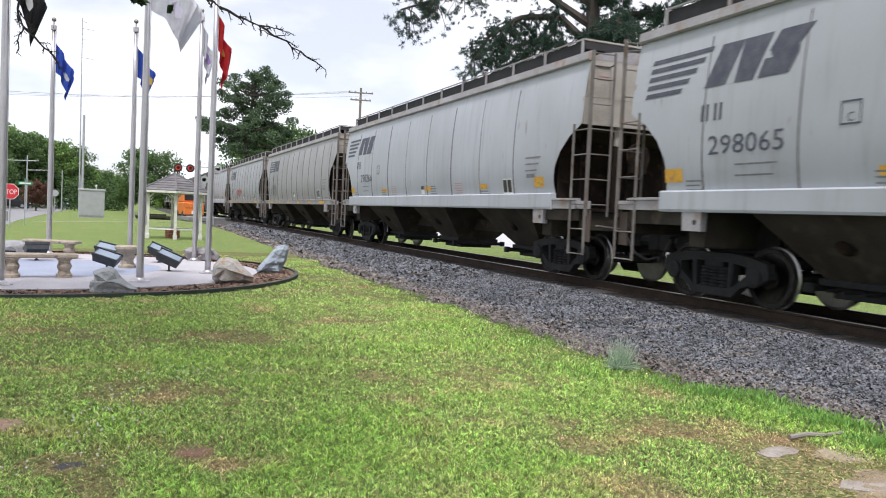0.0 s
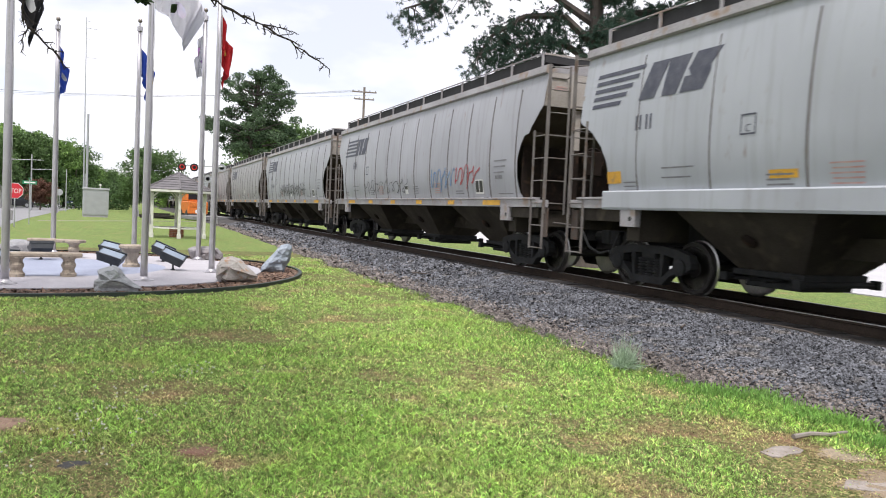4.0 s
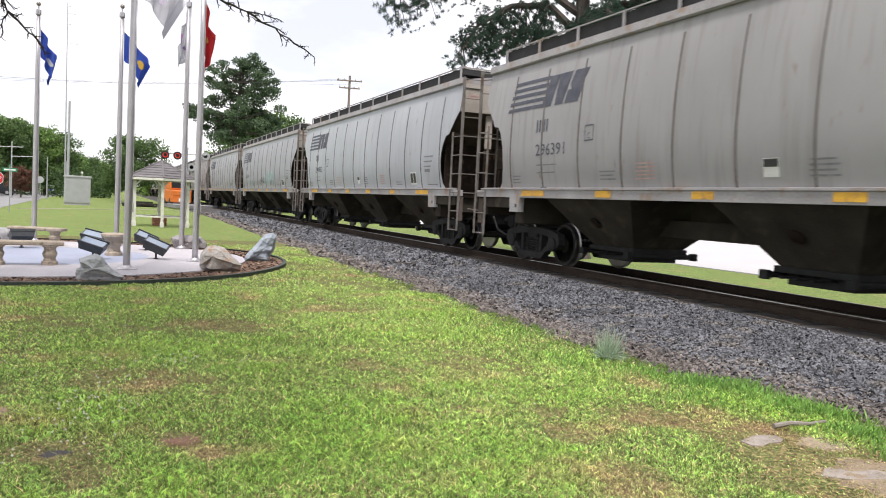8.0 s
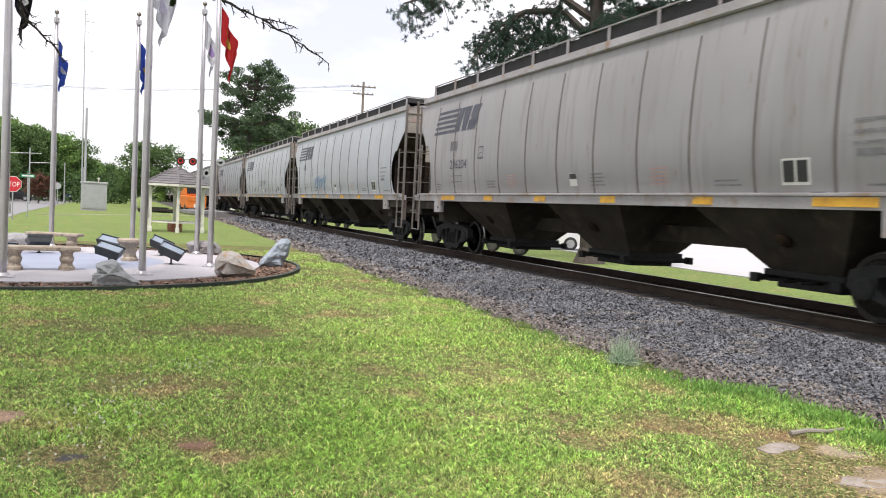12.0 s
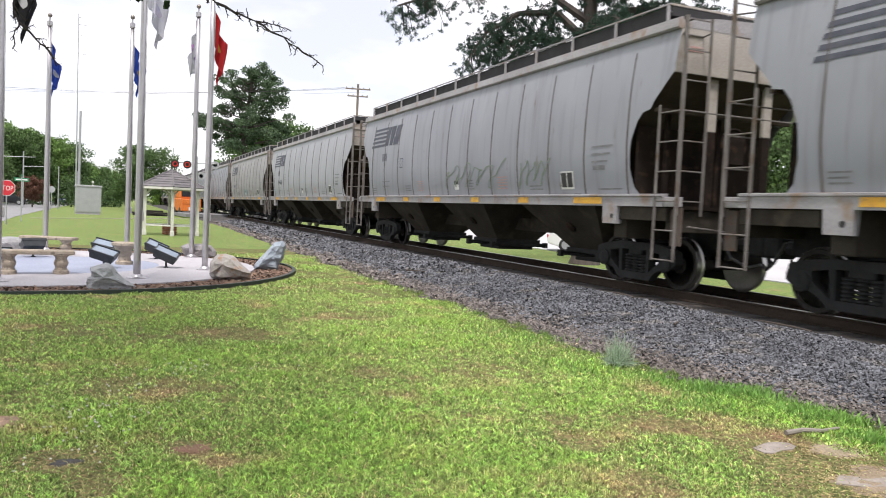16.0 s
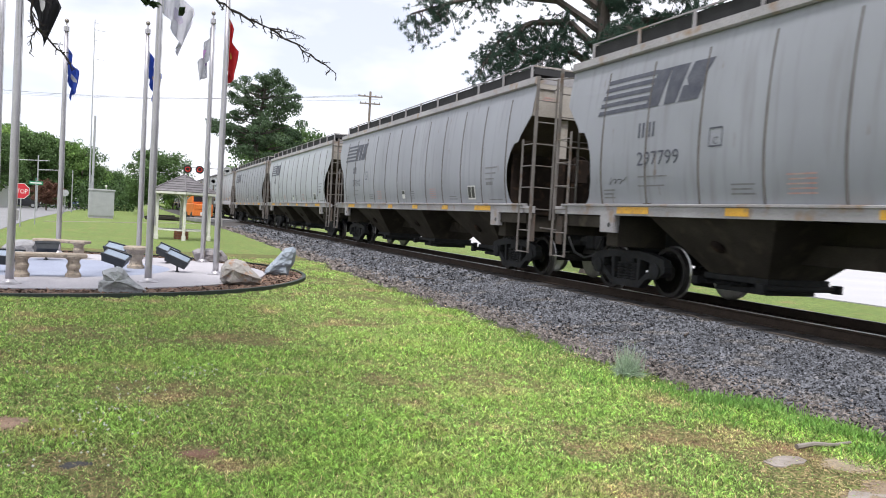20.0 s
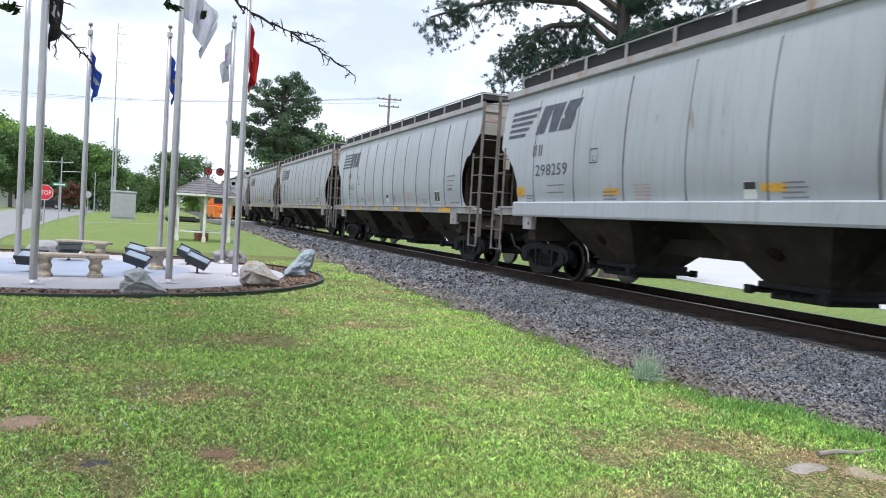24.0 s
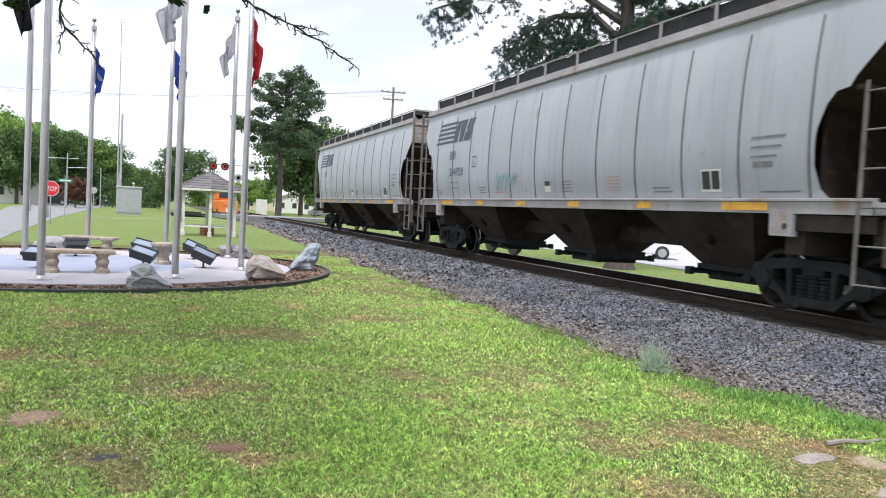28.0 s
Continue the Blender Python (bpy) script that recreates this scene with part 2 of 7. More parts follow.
def ground_z(x, y):
    e = verge(y)
    if x < e or x > 13.6:
        z = 0.0
    elif x < 8.0:
        z = 0.25 * ((x - e) / (8.0 - e)) ** 1.15
    elif x < 11.7:
        z = 0.25
    else:
        z = 0.25 * (13.6 - x) / 1.9
    return z
def grass_material(name, lo, hi, mid, dry, straw, spread):
    """Turf in patches of two greens with dry spots; spread: how far single blades differ."""
    m = bpy.data.materials.new(name)
    m.use_nodes = True
    N, K = m.node_tree.nodes, m.node_tree.links
    b = N["Principled BSDF"]
    b.inputs["Roughness"].default_value = 0.9
    b.inputs["Specular IOR Level"].default_value = 0.2
    pos = N.new("ShaderNodeNewGeometry")

    def tex(sc, d):
        n = N.new("ShaderNodeTexNoise")
        n.inputs["Scale"].default_value, n.inputs["Detail"].default_value = sc, d
        K.new(pos.outputs["Position"], n.inputs["Vector"])
        return n.outputs["Fac"]

    def ramp(v, a, z):
        r = N.new("ShaderNodeMapRange")
        r.inputs["From Min"].default_value, r.inputs["From Max"].default_value = a, z
        K.new(v, r.inputs["Value"])
        return r.outputs[0]

    def mix(fac, c1, c2):
        x = N.new("ShaderNodeMixRGB")
        K.new(fac, x.inputs["Fac"])
        for sock, c in (("Color1", c1), ("Color2", c2)):
            if isinstance(c, tuple):
                x.inputs[sock].default_value = (*c, 1)
            else:
                K.new(c, x.inputs[sock])
        return x.outputs[0]

    col = mix(ramp(tex(0.45, 4), 0.28, 0.72), lo, hi)
    col = mix(ramp(tex(6.0, 6), 0.40, 0.66), col, mid)
    col = mix(ramp(tex(1.2, 8), 0.55, 0.70), col, dry)
    col = mix(ramp(tex(21.0, 6), 0.55, 0.70), col, dry)
    hs = N.new("ShaderNodeHueSaturation")
    ma = N.new("ShaderNodeMapRange")
    ma.inputs["To Min"].default_value, ma.inputs["To Max"].default_value = 1 - spread, 1 + spread
    K.new(pos.outputs["Random Per Island"], ma.inputs["Value"])
    K.new(ma.outputs[0], hs.inputs["Value"])
    # one blade in eight is straw
    fr = N.new("ShaderNodeMath")
    fr.operation = "MULTIPLY"
    fr.inputs[1].default_value = 97.0
    K.new(pos.outputs["Random Per Island"], fr.inputs[0])
    fc = N.new("ShaderNodeMath")
    fc.operation = "FRACT"
    K.new(fr.outputs[0], fc.inputs[0])
    col = mix(ramp(fc.outputs[0], 0.88, 0.91), col, straw)
    tuft = N.new("ShaderNodeMapRange")
    tuft.inputs["From Min"].default_value, tuft.inputs["From Max"].default_value = 0.36, 0.64
    tuft.inputs["To Min"].default_value, tuft.inputs["To Max"].default_value = 0.55, 1.5
    K.new(tex(26.0, 3), tuft.inputs["Value"])
    vm = N.new("ShaderNodeMixRGB")
    vm.blend_type = "MULTIPLY"
    vm.inputs["Fac"].default_value = 1.0
    K.new(col, vm.inputs["Color1"])
    K.new(tuft.outputs[0], vm.inputs["Color2"])
    col = vm.outputs[0]
    K.new(col, hs.inputs["Color"])
    K.new(hs.outputs[0], b.inputs["Base Color"])
    tr = N.new("ShaderNodeBsdfTranslucent")
    ms = N.new("ShaderNodeMixShader")
    ms.inputs["Fac"].default_value = 0.45
    K.new(hs.outputs[0], tr.inputs["Color"])
    K.new(b.outputs[0], ms.inputs[1])
    K.new(tr.outputs[0], ms.inputs[2])
    K.new(ms.outputs[0], N["Material Output"].inputs["Surface"])
    bp = N.new("ShaderNodeBump")
    bp.inputs["Strength"].default_value, bp.inputs["Distance"].default_value = 0.8, 0.03
    K.new(tex(60.0, 5), bp.inputs["Height"])
    K.new(bp.outputs[0], b.inputs["Normal"])
    return m


LAWN = grass_material("lawn_blades", (0.41, 0.60, 0.18), (0.52, 0.75, 0.20), (0.33, 0.51, 0.155), (0.60, 0.53, 0.28), (0.74, 0.58, 0.36), 0.82)
LUSH = grass_material("lush_blades", (0.40, 0.62, 0.15), (0.52, 0.76, 0.18), (0.31, 0.51, 0.13), (0.54, 0.61, 0.22), (0.62, 0.60, 0.27), 0.74)
THATCH = grass_material("lawn_thatch", (0.16, 0.18, 0.065), (0.20, 0.235, 0.08), (0.12, 0.13, 0.052), (0.31, 0.185, 0.115), (0.2, 0.2, 0.1), 0.02)
FARLAWN = grass_material("far_lawn", (0.205, 0.275, 0.085), (0.25, 0.33, 0.095), (0.14, 0.215, 0.07), (0.285, 0.255, 0.11), (0.2, 0.28, 0.09), 0.02)
BALLAST = mat("ballast_bed", (0.06, 0.056, 0.055), (0.032, 0.03, 0.03), 0.95, scale=1.5, fine=55, bump=0.9, c3=(0.13, 0.108, 0.09), coords="World")
STONE = mat("ballast_stone", (0.125, 0.130, 0.145), (0.065, 0.069, 0.08), 0.8, scale=1.0, fine=60, rand=0.95, island=True, coords="World", c3=(0.15, 0.138, 0.128))
DIRTY = mat("brown_ballast", (0.20, 0.175, 0.16), (0.11, 0.095, 0.086), 0.95, scale=1.0, fine=60, rand=0.7, island=True, coords="World")
ASPHALT = mat("asphalt", (0.17, 0.17, 0.175), (0.13, 0.13, 0.135), 0.9, scale=0.4, fine=50, bump=0.3, coords="World")
CONCRETE = mat("pale_concrete", (0.43, 0.415, 0.435), (0.35, 0.335, 0.36), 0.85, scale=0.8, fine=30, bump=0.15, coords="World")


def build_ground():
    # one sheet: fine cells round the track near the eye, coarse ones out to the horizon
    xs = [-3000, -800, -250, -90, -45, -25, -14, -9, -7, -5, -2.5, 0, 1.5, 3, 4, 4.4, 4.7, 4.9, 5.0, 5.1, 5.2, 5.3, 5.4, 5.5, 5.6, 5.8, 6.0, 6.3, 6.7, 7.1, 7.6, 8.0,
          8.5, 9, 10, 11, 11.7, 12.3, 13, 13.6, 17, 22, 30, 45, 90, 250, 800, 3000]
    ys = [-3000, -800, -200, -60, -25, -12, -6] + [-3 + 0.5 * i for i in range(80)] + [38 + 3 * i for i in range(30)] + [135, 170, 260, 500, 1100, 3000]
    nx = len(xs)
    verts = [(x, y, ground_z(x, min(y, 45.0))) for y in ys for x in xs]
    f_l, f_b = [], []
    for j in range(len(ys) - 1):
        for i in range(nx - 1):
            cx, cy = (xs[i] + xs[i + 1]) / 2, (ys[j] + ys[j + 1]) / 2
            f = (j * nx + i, j * nx + i + 1, (j + 1) * nx + i + 1, (j + 1) * nx + i)
            (f_b if verge(min(cy, 45.0)) < cx < 13.0 else f_l).append(f)
    g = mesh_of("ground", verts, f_l + f_b, FARLAWN)
    g.data.materials.append(BALLAST)
    g.data.materials.append(THATCH)
    # Near-black strip between the rails: the train's shade painted on the bed.
    g.data.materials.append(mat("shaded_track_bed", (0.024, 0.021, 0.019), (0.012, 0.011, 0.010), 0.95, scale=2, fine=40, bump=0.8, coords="World", spec=.1))
    near = lambda f: -7 < (verts[f[0]][0] + verts[f[2]][0]) / 2 < 7 and -13 < (verts[f[0]][1] + verts[f[2]][1]) / 2 < 27
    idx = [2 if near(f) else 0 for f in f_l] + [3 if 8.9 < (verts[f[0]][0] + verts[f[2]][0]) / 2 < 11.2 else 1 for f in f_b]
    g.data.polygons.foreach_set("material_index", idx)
    tagged(g, "mown lawn and grey ballast bed beside the railway", "ground", kind="structure")
    return g


GROUND = build_ground()
RAILTOP = mat("rail_head", (0.50, 0.49, 0.48), (0.38, 0.36, 0.34), 0.28, metal=1.0)
RAILSIDE = mat("rusty_rail", (0.055, 0.040, 0.031), (0.032, 0.025, 0.02), 0.9, scale=4, coords="World", spec=.15)
TIEM = mat("creosoted_tie", (0.036, 0.030, 0.025), (0.018, 0.016, 0.014), 0.95, scale=3, fine=60, stretch=(1, 6, 6), bump=0.5, rand=0.35)


def build_track():
    track = thing("railway_track", "single railway track of rusty steel rails on dark wooden ties", "track", kind="structure")
    for x in (RX, RX + GAUGE):
        bm = bmesh.new()
        prof = [(-.075, -.17), (.075, -.17), (.075, -.155), (.012, -.14), (.012, -.045), (.034, -.035), (.034, -.006), (-.034, -.006), (-.034, -.035), (-.012, -.045), (-.012, -.14), (-.075, -.155)]
        prism(bm, prof, -60, 420, lambda u, v, h: Vector((x + u, h, ZR + v)))
        r = part("rail", bm, RAILSIDE, track)
        bm = bmesh.new()
        prism(bm, [(-.034, -.006), (.034, -.006), (.030, 0), (-.030, 0)], -60, 420, lambda u, v, h: Vector((x + u, h, ZR + v)))
        part("rail_head", bm, RAILTOP, r, "polished rail head")
    bm = bmesh.new()
    box(bm, -1.42, 1.3, -.115, .115, -.12, 0, 0.012)
    tie = part("tie", bm, TIEM, track)
    rnd = random.Random(5)
    for i in range(140):
        t = tie if i == 0 else tie.copy()
        if i:
            scene.collection.objects.link(t)
        t.location = (XC + rnd.uniform(-.09, .09), 1.0 + i * 0.53, ZR - 0.160 + rnd.uniform(-.014, .0))
        t.rotation_euler = (0, 0, rnd.uniform(-.012, .012))


build_track()

# ---------------- hopper cars ----------------
CAR_L = 18.95                     # coupling to coupling
BODY0, BODY1 = -0.64, -CAR_L + 0.94
MID = -CAR_L / 2
RIBS = [-2.02 - 1.353 * k for k in range(11, -1, -1)]
WIDE_RIBS = [-2.50 - 1.82 * k for k in range(7, -1, -1)]      # the newer series has fewer, wider sheets
# height over the rail, and how far the side is cut back from the end there
END_CUT = [(1.6, 0.74), (1.78, .93), (2.1, 1.02), (2.55, 1.01), (2.9, .86), (3.06, .72), (3.09, .52), (3.22, .44), (3.5, .17), (3.68, 0.0), (5, 0.0)]
LOW_CUT = [(1.6, 0.95), (2.0, 1.02), (2.3, .95), (2.6, .76), (2.9, .42), (3.12, 0.0), (5, 0.0)]


def side_x(z):
    """Half width of the body at a height over the rail: full at mid-height, drawn in under the eave."""
    u = (z - 2.6) / 1.85
    return 1.60 - 0.17 * max(0.0, u) ** 2.2 - 0.10 * max(0.0, -u * 2.0) ** 2


BULGE = 0.012                      # the sheets swell a little between the ribs


def side_sheet(sgn, table=END_CUT):
    """One bulging side with its ends cut back below mid-height."""
    zs = [1.64, 1.7, 1.78, 1.94, 2.1, 2.3, 2.45, 2.6, 2.75, 2.9, 3.06, 3.09, 3.15, 3.22, 3.36, 3.5, 3.68, 3.9, 4.15, 4.40]

    def back(z):                      # how far the end is cut back
        for (a, u), (b, w) in zip(table, table[1:]):
            if z <= b:
                return u + (w - u) * max(0, (z - a)) / (b - a)
        return 0.0
    ys = []
    for a, b in zip(RIBS, RIBS[1:]):
        ys += [(a + (b - a) * q / 4, BULGE * math.sin(math.pi * q / 4)) for q in range(4)]
    ys = sorted(ys + [(RIBS[-1], 0.0)], reverse=True)
    verts, faces = [], []
    n = len(ys) + 2
    for z in zs:
        verts.append((sgn * side_x(z), BODY0 - back(z), z))
        verts += [(sgn * (side_x(z) + d * min(1.0, (z - 1.6) * 2, (4.45 - z) * 2)), y, z) for y, d in ys]
        verts.append((sgn * side_x(z), BODY1 + back(z), z))
    for j in range(len(zs) - 1):
        for i in range(n - 1):
            f = (j * n + i, j * n + i + 1, (j + 1) * n + i + 1, (j + 1) * n + i)
            faces.append(f if sgn > 0 else f[::-1])
    return verts, faces


def on_side(u, z, lift=0.006):
    """A place on the near side: u metres along the car towards its front."""
    y, d = -u, 0.0
    if RIBS[0] < y < RIBS[-1]:
        q = (y - RIBS[0]) / (RIBS[1] - RIBS[0]) % 1.0 * 4
        i = int(q)
        a, b = math.sin(math.pi * i / 4), math.sin(math.pi * (i + 1) / 4)
        d = BULGE * (a + (b - a) * (q - i)) * max(0.0, min(1.0, (z - 1.6) * 2, (4.45 - z) * 2))
    return Vector((-side_x(z) - lift - d, y, z))


def decal(bm, u0, u1, z0, z1, slant=0.0, lift=0.006, steps=2):
    """A thin painted patch that follows the bulging side."""
    rows = []
    n = max(1, math.ceil((u1 - u0) / 0.17))
    for k in range(steps + 1):
        z = z0 + (z1 - z0) * k / steps
        s = slant * (z - z0)
        rows.append([bm.verts.new(on_side(u0 + (u1 - u0) * i / n + s, z, lift)) for i in range(n + 1)])
    for a, b in zip(rows, rows[1:]):
        for i in range(n):
            bm.faces.new((a[i], a[i + 1], b[i + 1], b[i]))


def text_mesh(body, size, spacing=1.0):
    cu = bpy.data.curves.new("txt", "FONT")
    cu.body, cu.size, cu.space_character = body, size, spacing
    cu.resolution_u = 2
    ob = bpy.data.objects.new("txt", cu)
    scene.collection.objects.link(ob)
    dg = bpy.context.evaluated_depsgraph_get()
    me = bpy.data.meshes.new_from_object(ob.evaluated_get(dg))
    bpy.data.objects.remove(ob)
    return me


def stencil(name, body, u, z, height, width, material, parent, label=""):
    """Lettering painted on the car's side, u along, z the foot."""
    me = text_mesh(body, height * 1.38)
    xs = [v.co.x for v in me.vertices]
    k = width / max(0.01, max(xs) - min(xs))
    x0 = min(xs)
    for v in me.vertices:
        v.co = on_side(u + (v.co.x - x0) * k, z + v.co.y, 0.007)
    me.materials.clear()
    me.materials.append(material)
    ob = new(name, me)
    ob.parent = parent
    if label:
        tagged(ob, label)
    return ob
def build_wheelset(parent, y):
    bm = bmesh.new()
    rod(bm, (-1.05, 0, 0), (1.05, 0, 0), 0.09, n=12)
    turn = Matrix.Rotation(radians(90), 4, "Y")
    for sx in (-1, 1):
        x = sx * GAUGE / 2
        prof = [(0.10, .075), (0.15, .07), (0.17, .045), (0.36, .03), (0.39, .068), (0.445, .066), (0.457, 0.05)]
        lathe(bm, [(r, h) for r, h in prof], 32, Matrix.Translation((x, 0, 0)) @ Matrix.Rotation(radians(90 * sx), 4, "Y"))
    cut = len(bm.faces)
    for sx in (-1, 1):
        x = sx * GAUGE / 2
        lathe(bm, [(0.4565, .050), (0.4575, .048), (0.462, -.045), (0.487, -.055), (0.487, -.075), (0.44, -.08)], 40,
              Matrix.Translation((x, 0, 0)) @ Matrix.Rotation(radians(90 * sx), 4, "Y"))
    bm.faces.ensure_lookup_table()
    for f in bm.faces[cut:]:
        f.material_index = 1
    bmesh.ops.recalc_face_normals(bm, faces=bm.faces)
    w = part("wheelset", bm, WHEELM, parent)
    w.data.materials.append(TREAD)
    w.location = (0, y, 0.457)
    return w


def sideframe(parent, sx):
    """The cast side frame of a truck: a bowed top member, a belly round the springs and two pedestals."""
    bm = bmesh.new()
    x0, x1 = sx * 0.94, sx * 1.10
    # top, bottom and struts as separate bars so that the openings go through
    put = lambda u, v, h: Vector((h, u, v))
    prism(bm, [(-1.16, .50), (-1.12, .68), (-.85, .75), (-.45, .80), (.45, .80), (.85, .75), (1.12, .68), (1.16, .50), (.9, .585), (.72, .61), (.42, .66), (-.42, .66), (-.72, .61), (-.9, .585)], x0, x1, put)
    prism(bm, [(-.92, .46), (-.72, .47), (-.42, .25), (.42, .25), (.72, .47), (.92, .46), (.80, .34), (.62, .28), (.45, .12), (-.45, .12), (-.62, .28), (-.80, .34)], x0, x1, put)
    for s in (-1, 1):
        prism(bm, [(s * .34, .22), (s * .42, .22), (s * .46, .68), (s * .36, .68)], x0, x1, put)
        prism(bm, [(s * .72, .42), (s * .82, .42), (s * .82, .63), (s * .72, .63)], x0, x1, put)
        prism(bm, [(s * 1.00, .36), (s * 1.16, .46), (s * 1.16, .56), (s * 1.00, .62)], x0, x1, put)
        lathe(bm, [(0.13, -.06), (0.15, -.02), (0.15, .03), (.09, .05)], 14, Matrix.Translation((sx * 1.10, s * 0.889, .457)) @ Matrix.Rotation(radians(90 * sx), 4, "Y"))
    f = part("side_frame", bm, TRUCK, parent)
    for y in (-.21, 0, .21):
        bm = bmesh.new()
        lathe(bm, [(r, .25 + .055 * k + dz) for k in range(6) for r, dz in ((.072, 0), (.10, .012), (.10, .034), (.072, .046))], 10, Matrix.Translation((sx * 1.0, y, 0)))
        part("spring", bm, TRUCK, parent)
    return f


def build_truck(car, y):
    bm = bmesh.new()
    box(bm, -1.08, 1.08, -.20, .20, .56, .80, .02)
    truck = part("truck", bm, TRUCK, car, "cast steel freight truck with coil springs")
    truck.location = (0, y, 0)
    for sx in (-1, 1):
        sideframe(truck, sx)
    for s in (-1, 1):
        build_wheelset(truck, s * 0.889)
    return truck


def ladder(name, parent, a, b, z0, za, zb, low=0.5):
    """A ladder between flat stiles at a and b (x, y) with round rungs; za, zb: the stiles' tops."""
    bm = bmesh.new()
    for (x, y), zt in ((a, za), (b, zb)):
        box(bm, x - .011, x + .011, y - .027, y + .027, z0, zt, .003)
        box(bm, x - .026, x + .026, y - .006, y + .006, z0, zt)
    z = .56
    while z < min(za, zb) + .02:
        if z > low:
            rod(bm, (*a, z), (*b, z), .0125, n=6)
        z += .487
    return part(name, bm, LADDER, parent)


def ribs_of(car, ribs, foot=1.66):
    """Welded seams down the near side, one between every two sheets."""
    for y in ribs:
        bm = bmesh.new()
        zs = [foot + (4.15 - foot) * i / 9 for i in range(10)]
        prev = None
        for z in zs:
            w = 0.024 if z < 3.3 else 0.016
            row = [bm.verts.new((-side_x(z) + 0.002, y - w, z)), bm.verts.new((-side_x(z) - 0.016, y - w * .4, z)),
                   bm.verts.new((-side_x(z) - 0.016, y + w * .4, z)), bm.verts.new((-side_x(z) + 0.002, y + w, z))]
            if prev:
                for i in range(3):
                    bm.faces.new((prev[i], prev[i + 1], row[i + 1], row[i]))
            prev = row
        part("rib", bm, SEAM, car)


def hopper_template():
    car = thing("hopper_car", "light grey covered hopper car with ribbed sides on the track", "train car", "hopper cars of the train")
    for sx in (-1, 1):
        v, f = side_sheet(sx)
        mesh_of("side_sheet", v, f, PAINT[0], car, smooth=True)
    ribs_of(car, RIBS)
    # roof
    prof = [(-1.45, 4.44), (-1.2, 4.54), (-.7, 4.62), (0, 4.66), (.7, 4.62), (1.2, 4.54), (1.45, 4.44), (1.4, 4.40), (-1.4, 4.40)]
    bm = bmesh.new()
    prism(bm, prof, BODY0, BODY1, lambda u, v, h: Vector((u, h, v)))
    part("roof", bm, GREYSILL, car)
    for sx in (-1, 1):
        bm = bmesh.new()
        prism(bm, [(1.40, 4.38), (1.49, 4.37), (1.52, 4.40), (1.50, 4.55), (1.44, 4.57), (1.40, 4.50)], BODY0, BODY1, lambda u, v, h: Vector((sx * u, h, v)))
        part("eave_rail", bm, GREYSILL, car)
    # running board with its mesh sides and thin posts
    for sx in (-1, 1):
        bm = bmesh.new()
        box(bm, sx * 1.30 - .008, sx * 1.30 + .008, BODY1 + .5, BODY0 - .5, 4.62, 4.86)
        board = part("running_board_side", bm, WALKM, car, "dark expanded metal walkway side")
        bm = bmesh.new()
        box(bm, sx * 1.33 - .016, sx * 1.33 + .016, BODY1 + .45, BODY0 - .45, 4.88, 4.905)
        part("top_rail", bm, GREYSILL, board)
        if sx < 0:
            for i in range(12):
                y = BODY0 - .5 - i * 1.488
                bm = bmesh.new()
                box(bm, -1.37, -1.325, y - .022, y + .022, 4.50, 4.90)
                part("post", bm, GREYSILL, board)
    bm = bmesh.new()
    box(bm, -1.28, 1.28, BODY1 + .55, BODY0 - .55, 4.74, 4.77)
    part("running_board", bm, WALKM, car)
    for yy in (BODY0 - .47, BODY1 + .47):
        bm = bmesh.new()
        box(bm, -1.30, 1.30, yy - .008, yy + .008, 4.70, 4.86)
        rail = part("end_screen", bm, WALKM, car, "dark mesh screen across the end of the walkway")
        bm = bmesh.new()
        box(bm, -1.34, 1.34, yy - .018, yy + .018, 4.87, 4.905)
        part("top_rail", bm, CREAM, rail)
    # ends
    for s, yb in ((1, BODY0), (-1, BODY1)):
        bm = bmesh.new()
        prism(bm, [(-1.44, 4.42), (-1.53, 3.66), (1.53, 3.66), (1.44, 4.42), (1.2, 4.53), (.7, 4.61), (0, 4.65), (-.7, 4.61), (-1.2, 4.53)], yb - s * .004, yb - s * .05, lambda u, v, h: Vector((u, h, v)))
        panel = part("end_panel", bm, CREAM, car, "cream end panel stained with grime")
        bm = bmesh.new()
        for k in range(2):
            box(bm, -1.30 + .05 * k, -.98, yb + s * .001 - .003, yb + s * .001 + .003, 4.02 + .06 * k, 4.05 + .06 * k)
        part("red_stencil", bm, REDP, panel)
        bm = bmesh.new()
        prism(bm, [(yb - s * .06, 3.66), (yb - s * 2.9, 1.46), (yb - s * 3.0, 1.56), (yb - s * .16, 3.76)], -1.5, 1.5, lambda u, v, h: Vector((h, u, v)))
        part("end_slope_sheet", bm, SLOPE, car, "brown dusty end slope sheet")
        bm = bmesh.new()
        box(bm, -1.52, 1.52, yb - s * .46 - .05, yb - s * .46 + .05, 3.05, 3.12, .01)
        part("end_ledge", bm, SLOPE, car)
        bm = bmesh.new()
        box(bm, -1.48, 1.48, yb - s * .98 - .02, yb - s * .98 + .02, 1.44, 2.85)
        part("end_bulkhead", bm, RUSTY_SHADE, car)
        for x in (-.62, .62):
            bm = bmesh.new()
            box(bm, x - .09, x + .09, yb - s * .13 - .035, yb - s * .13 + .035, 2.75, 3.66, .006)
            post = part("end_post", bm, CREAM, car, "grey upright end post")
            # Foot coloured near black where the post drops into shade.
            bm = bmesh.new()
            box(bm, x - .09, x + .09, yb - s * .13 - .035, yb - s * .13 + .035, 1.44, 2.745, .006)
            part("post_foot", bm, RUSTY_SHADE, post)
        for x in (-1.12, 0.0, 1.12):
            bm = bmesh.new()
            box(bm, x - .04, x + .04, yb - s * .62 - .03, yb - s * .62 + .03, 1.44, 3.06)
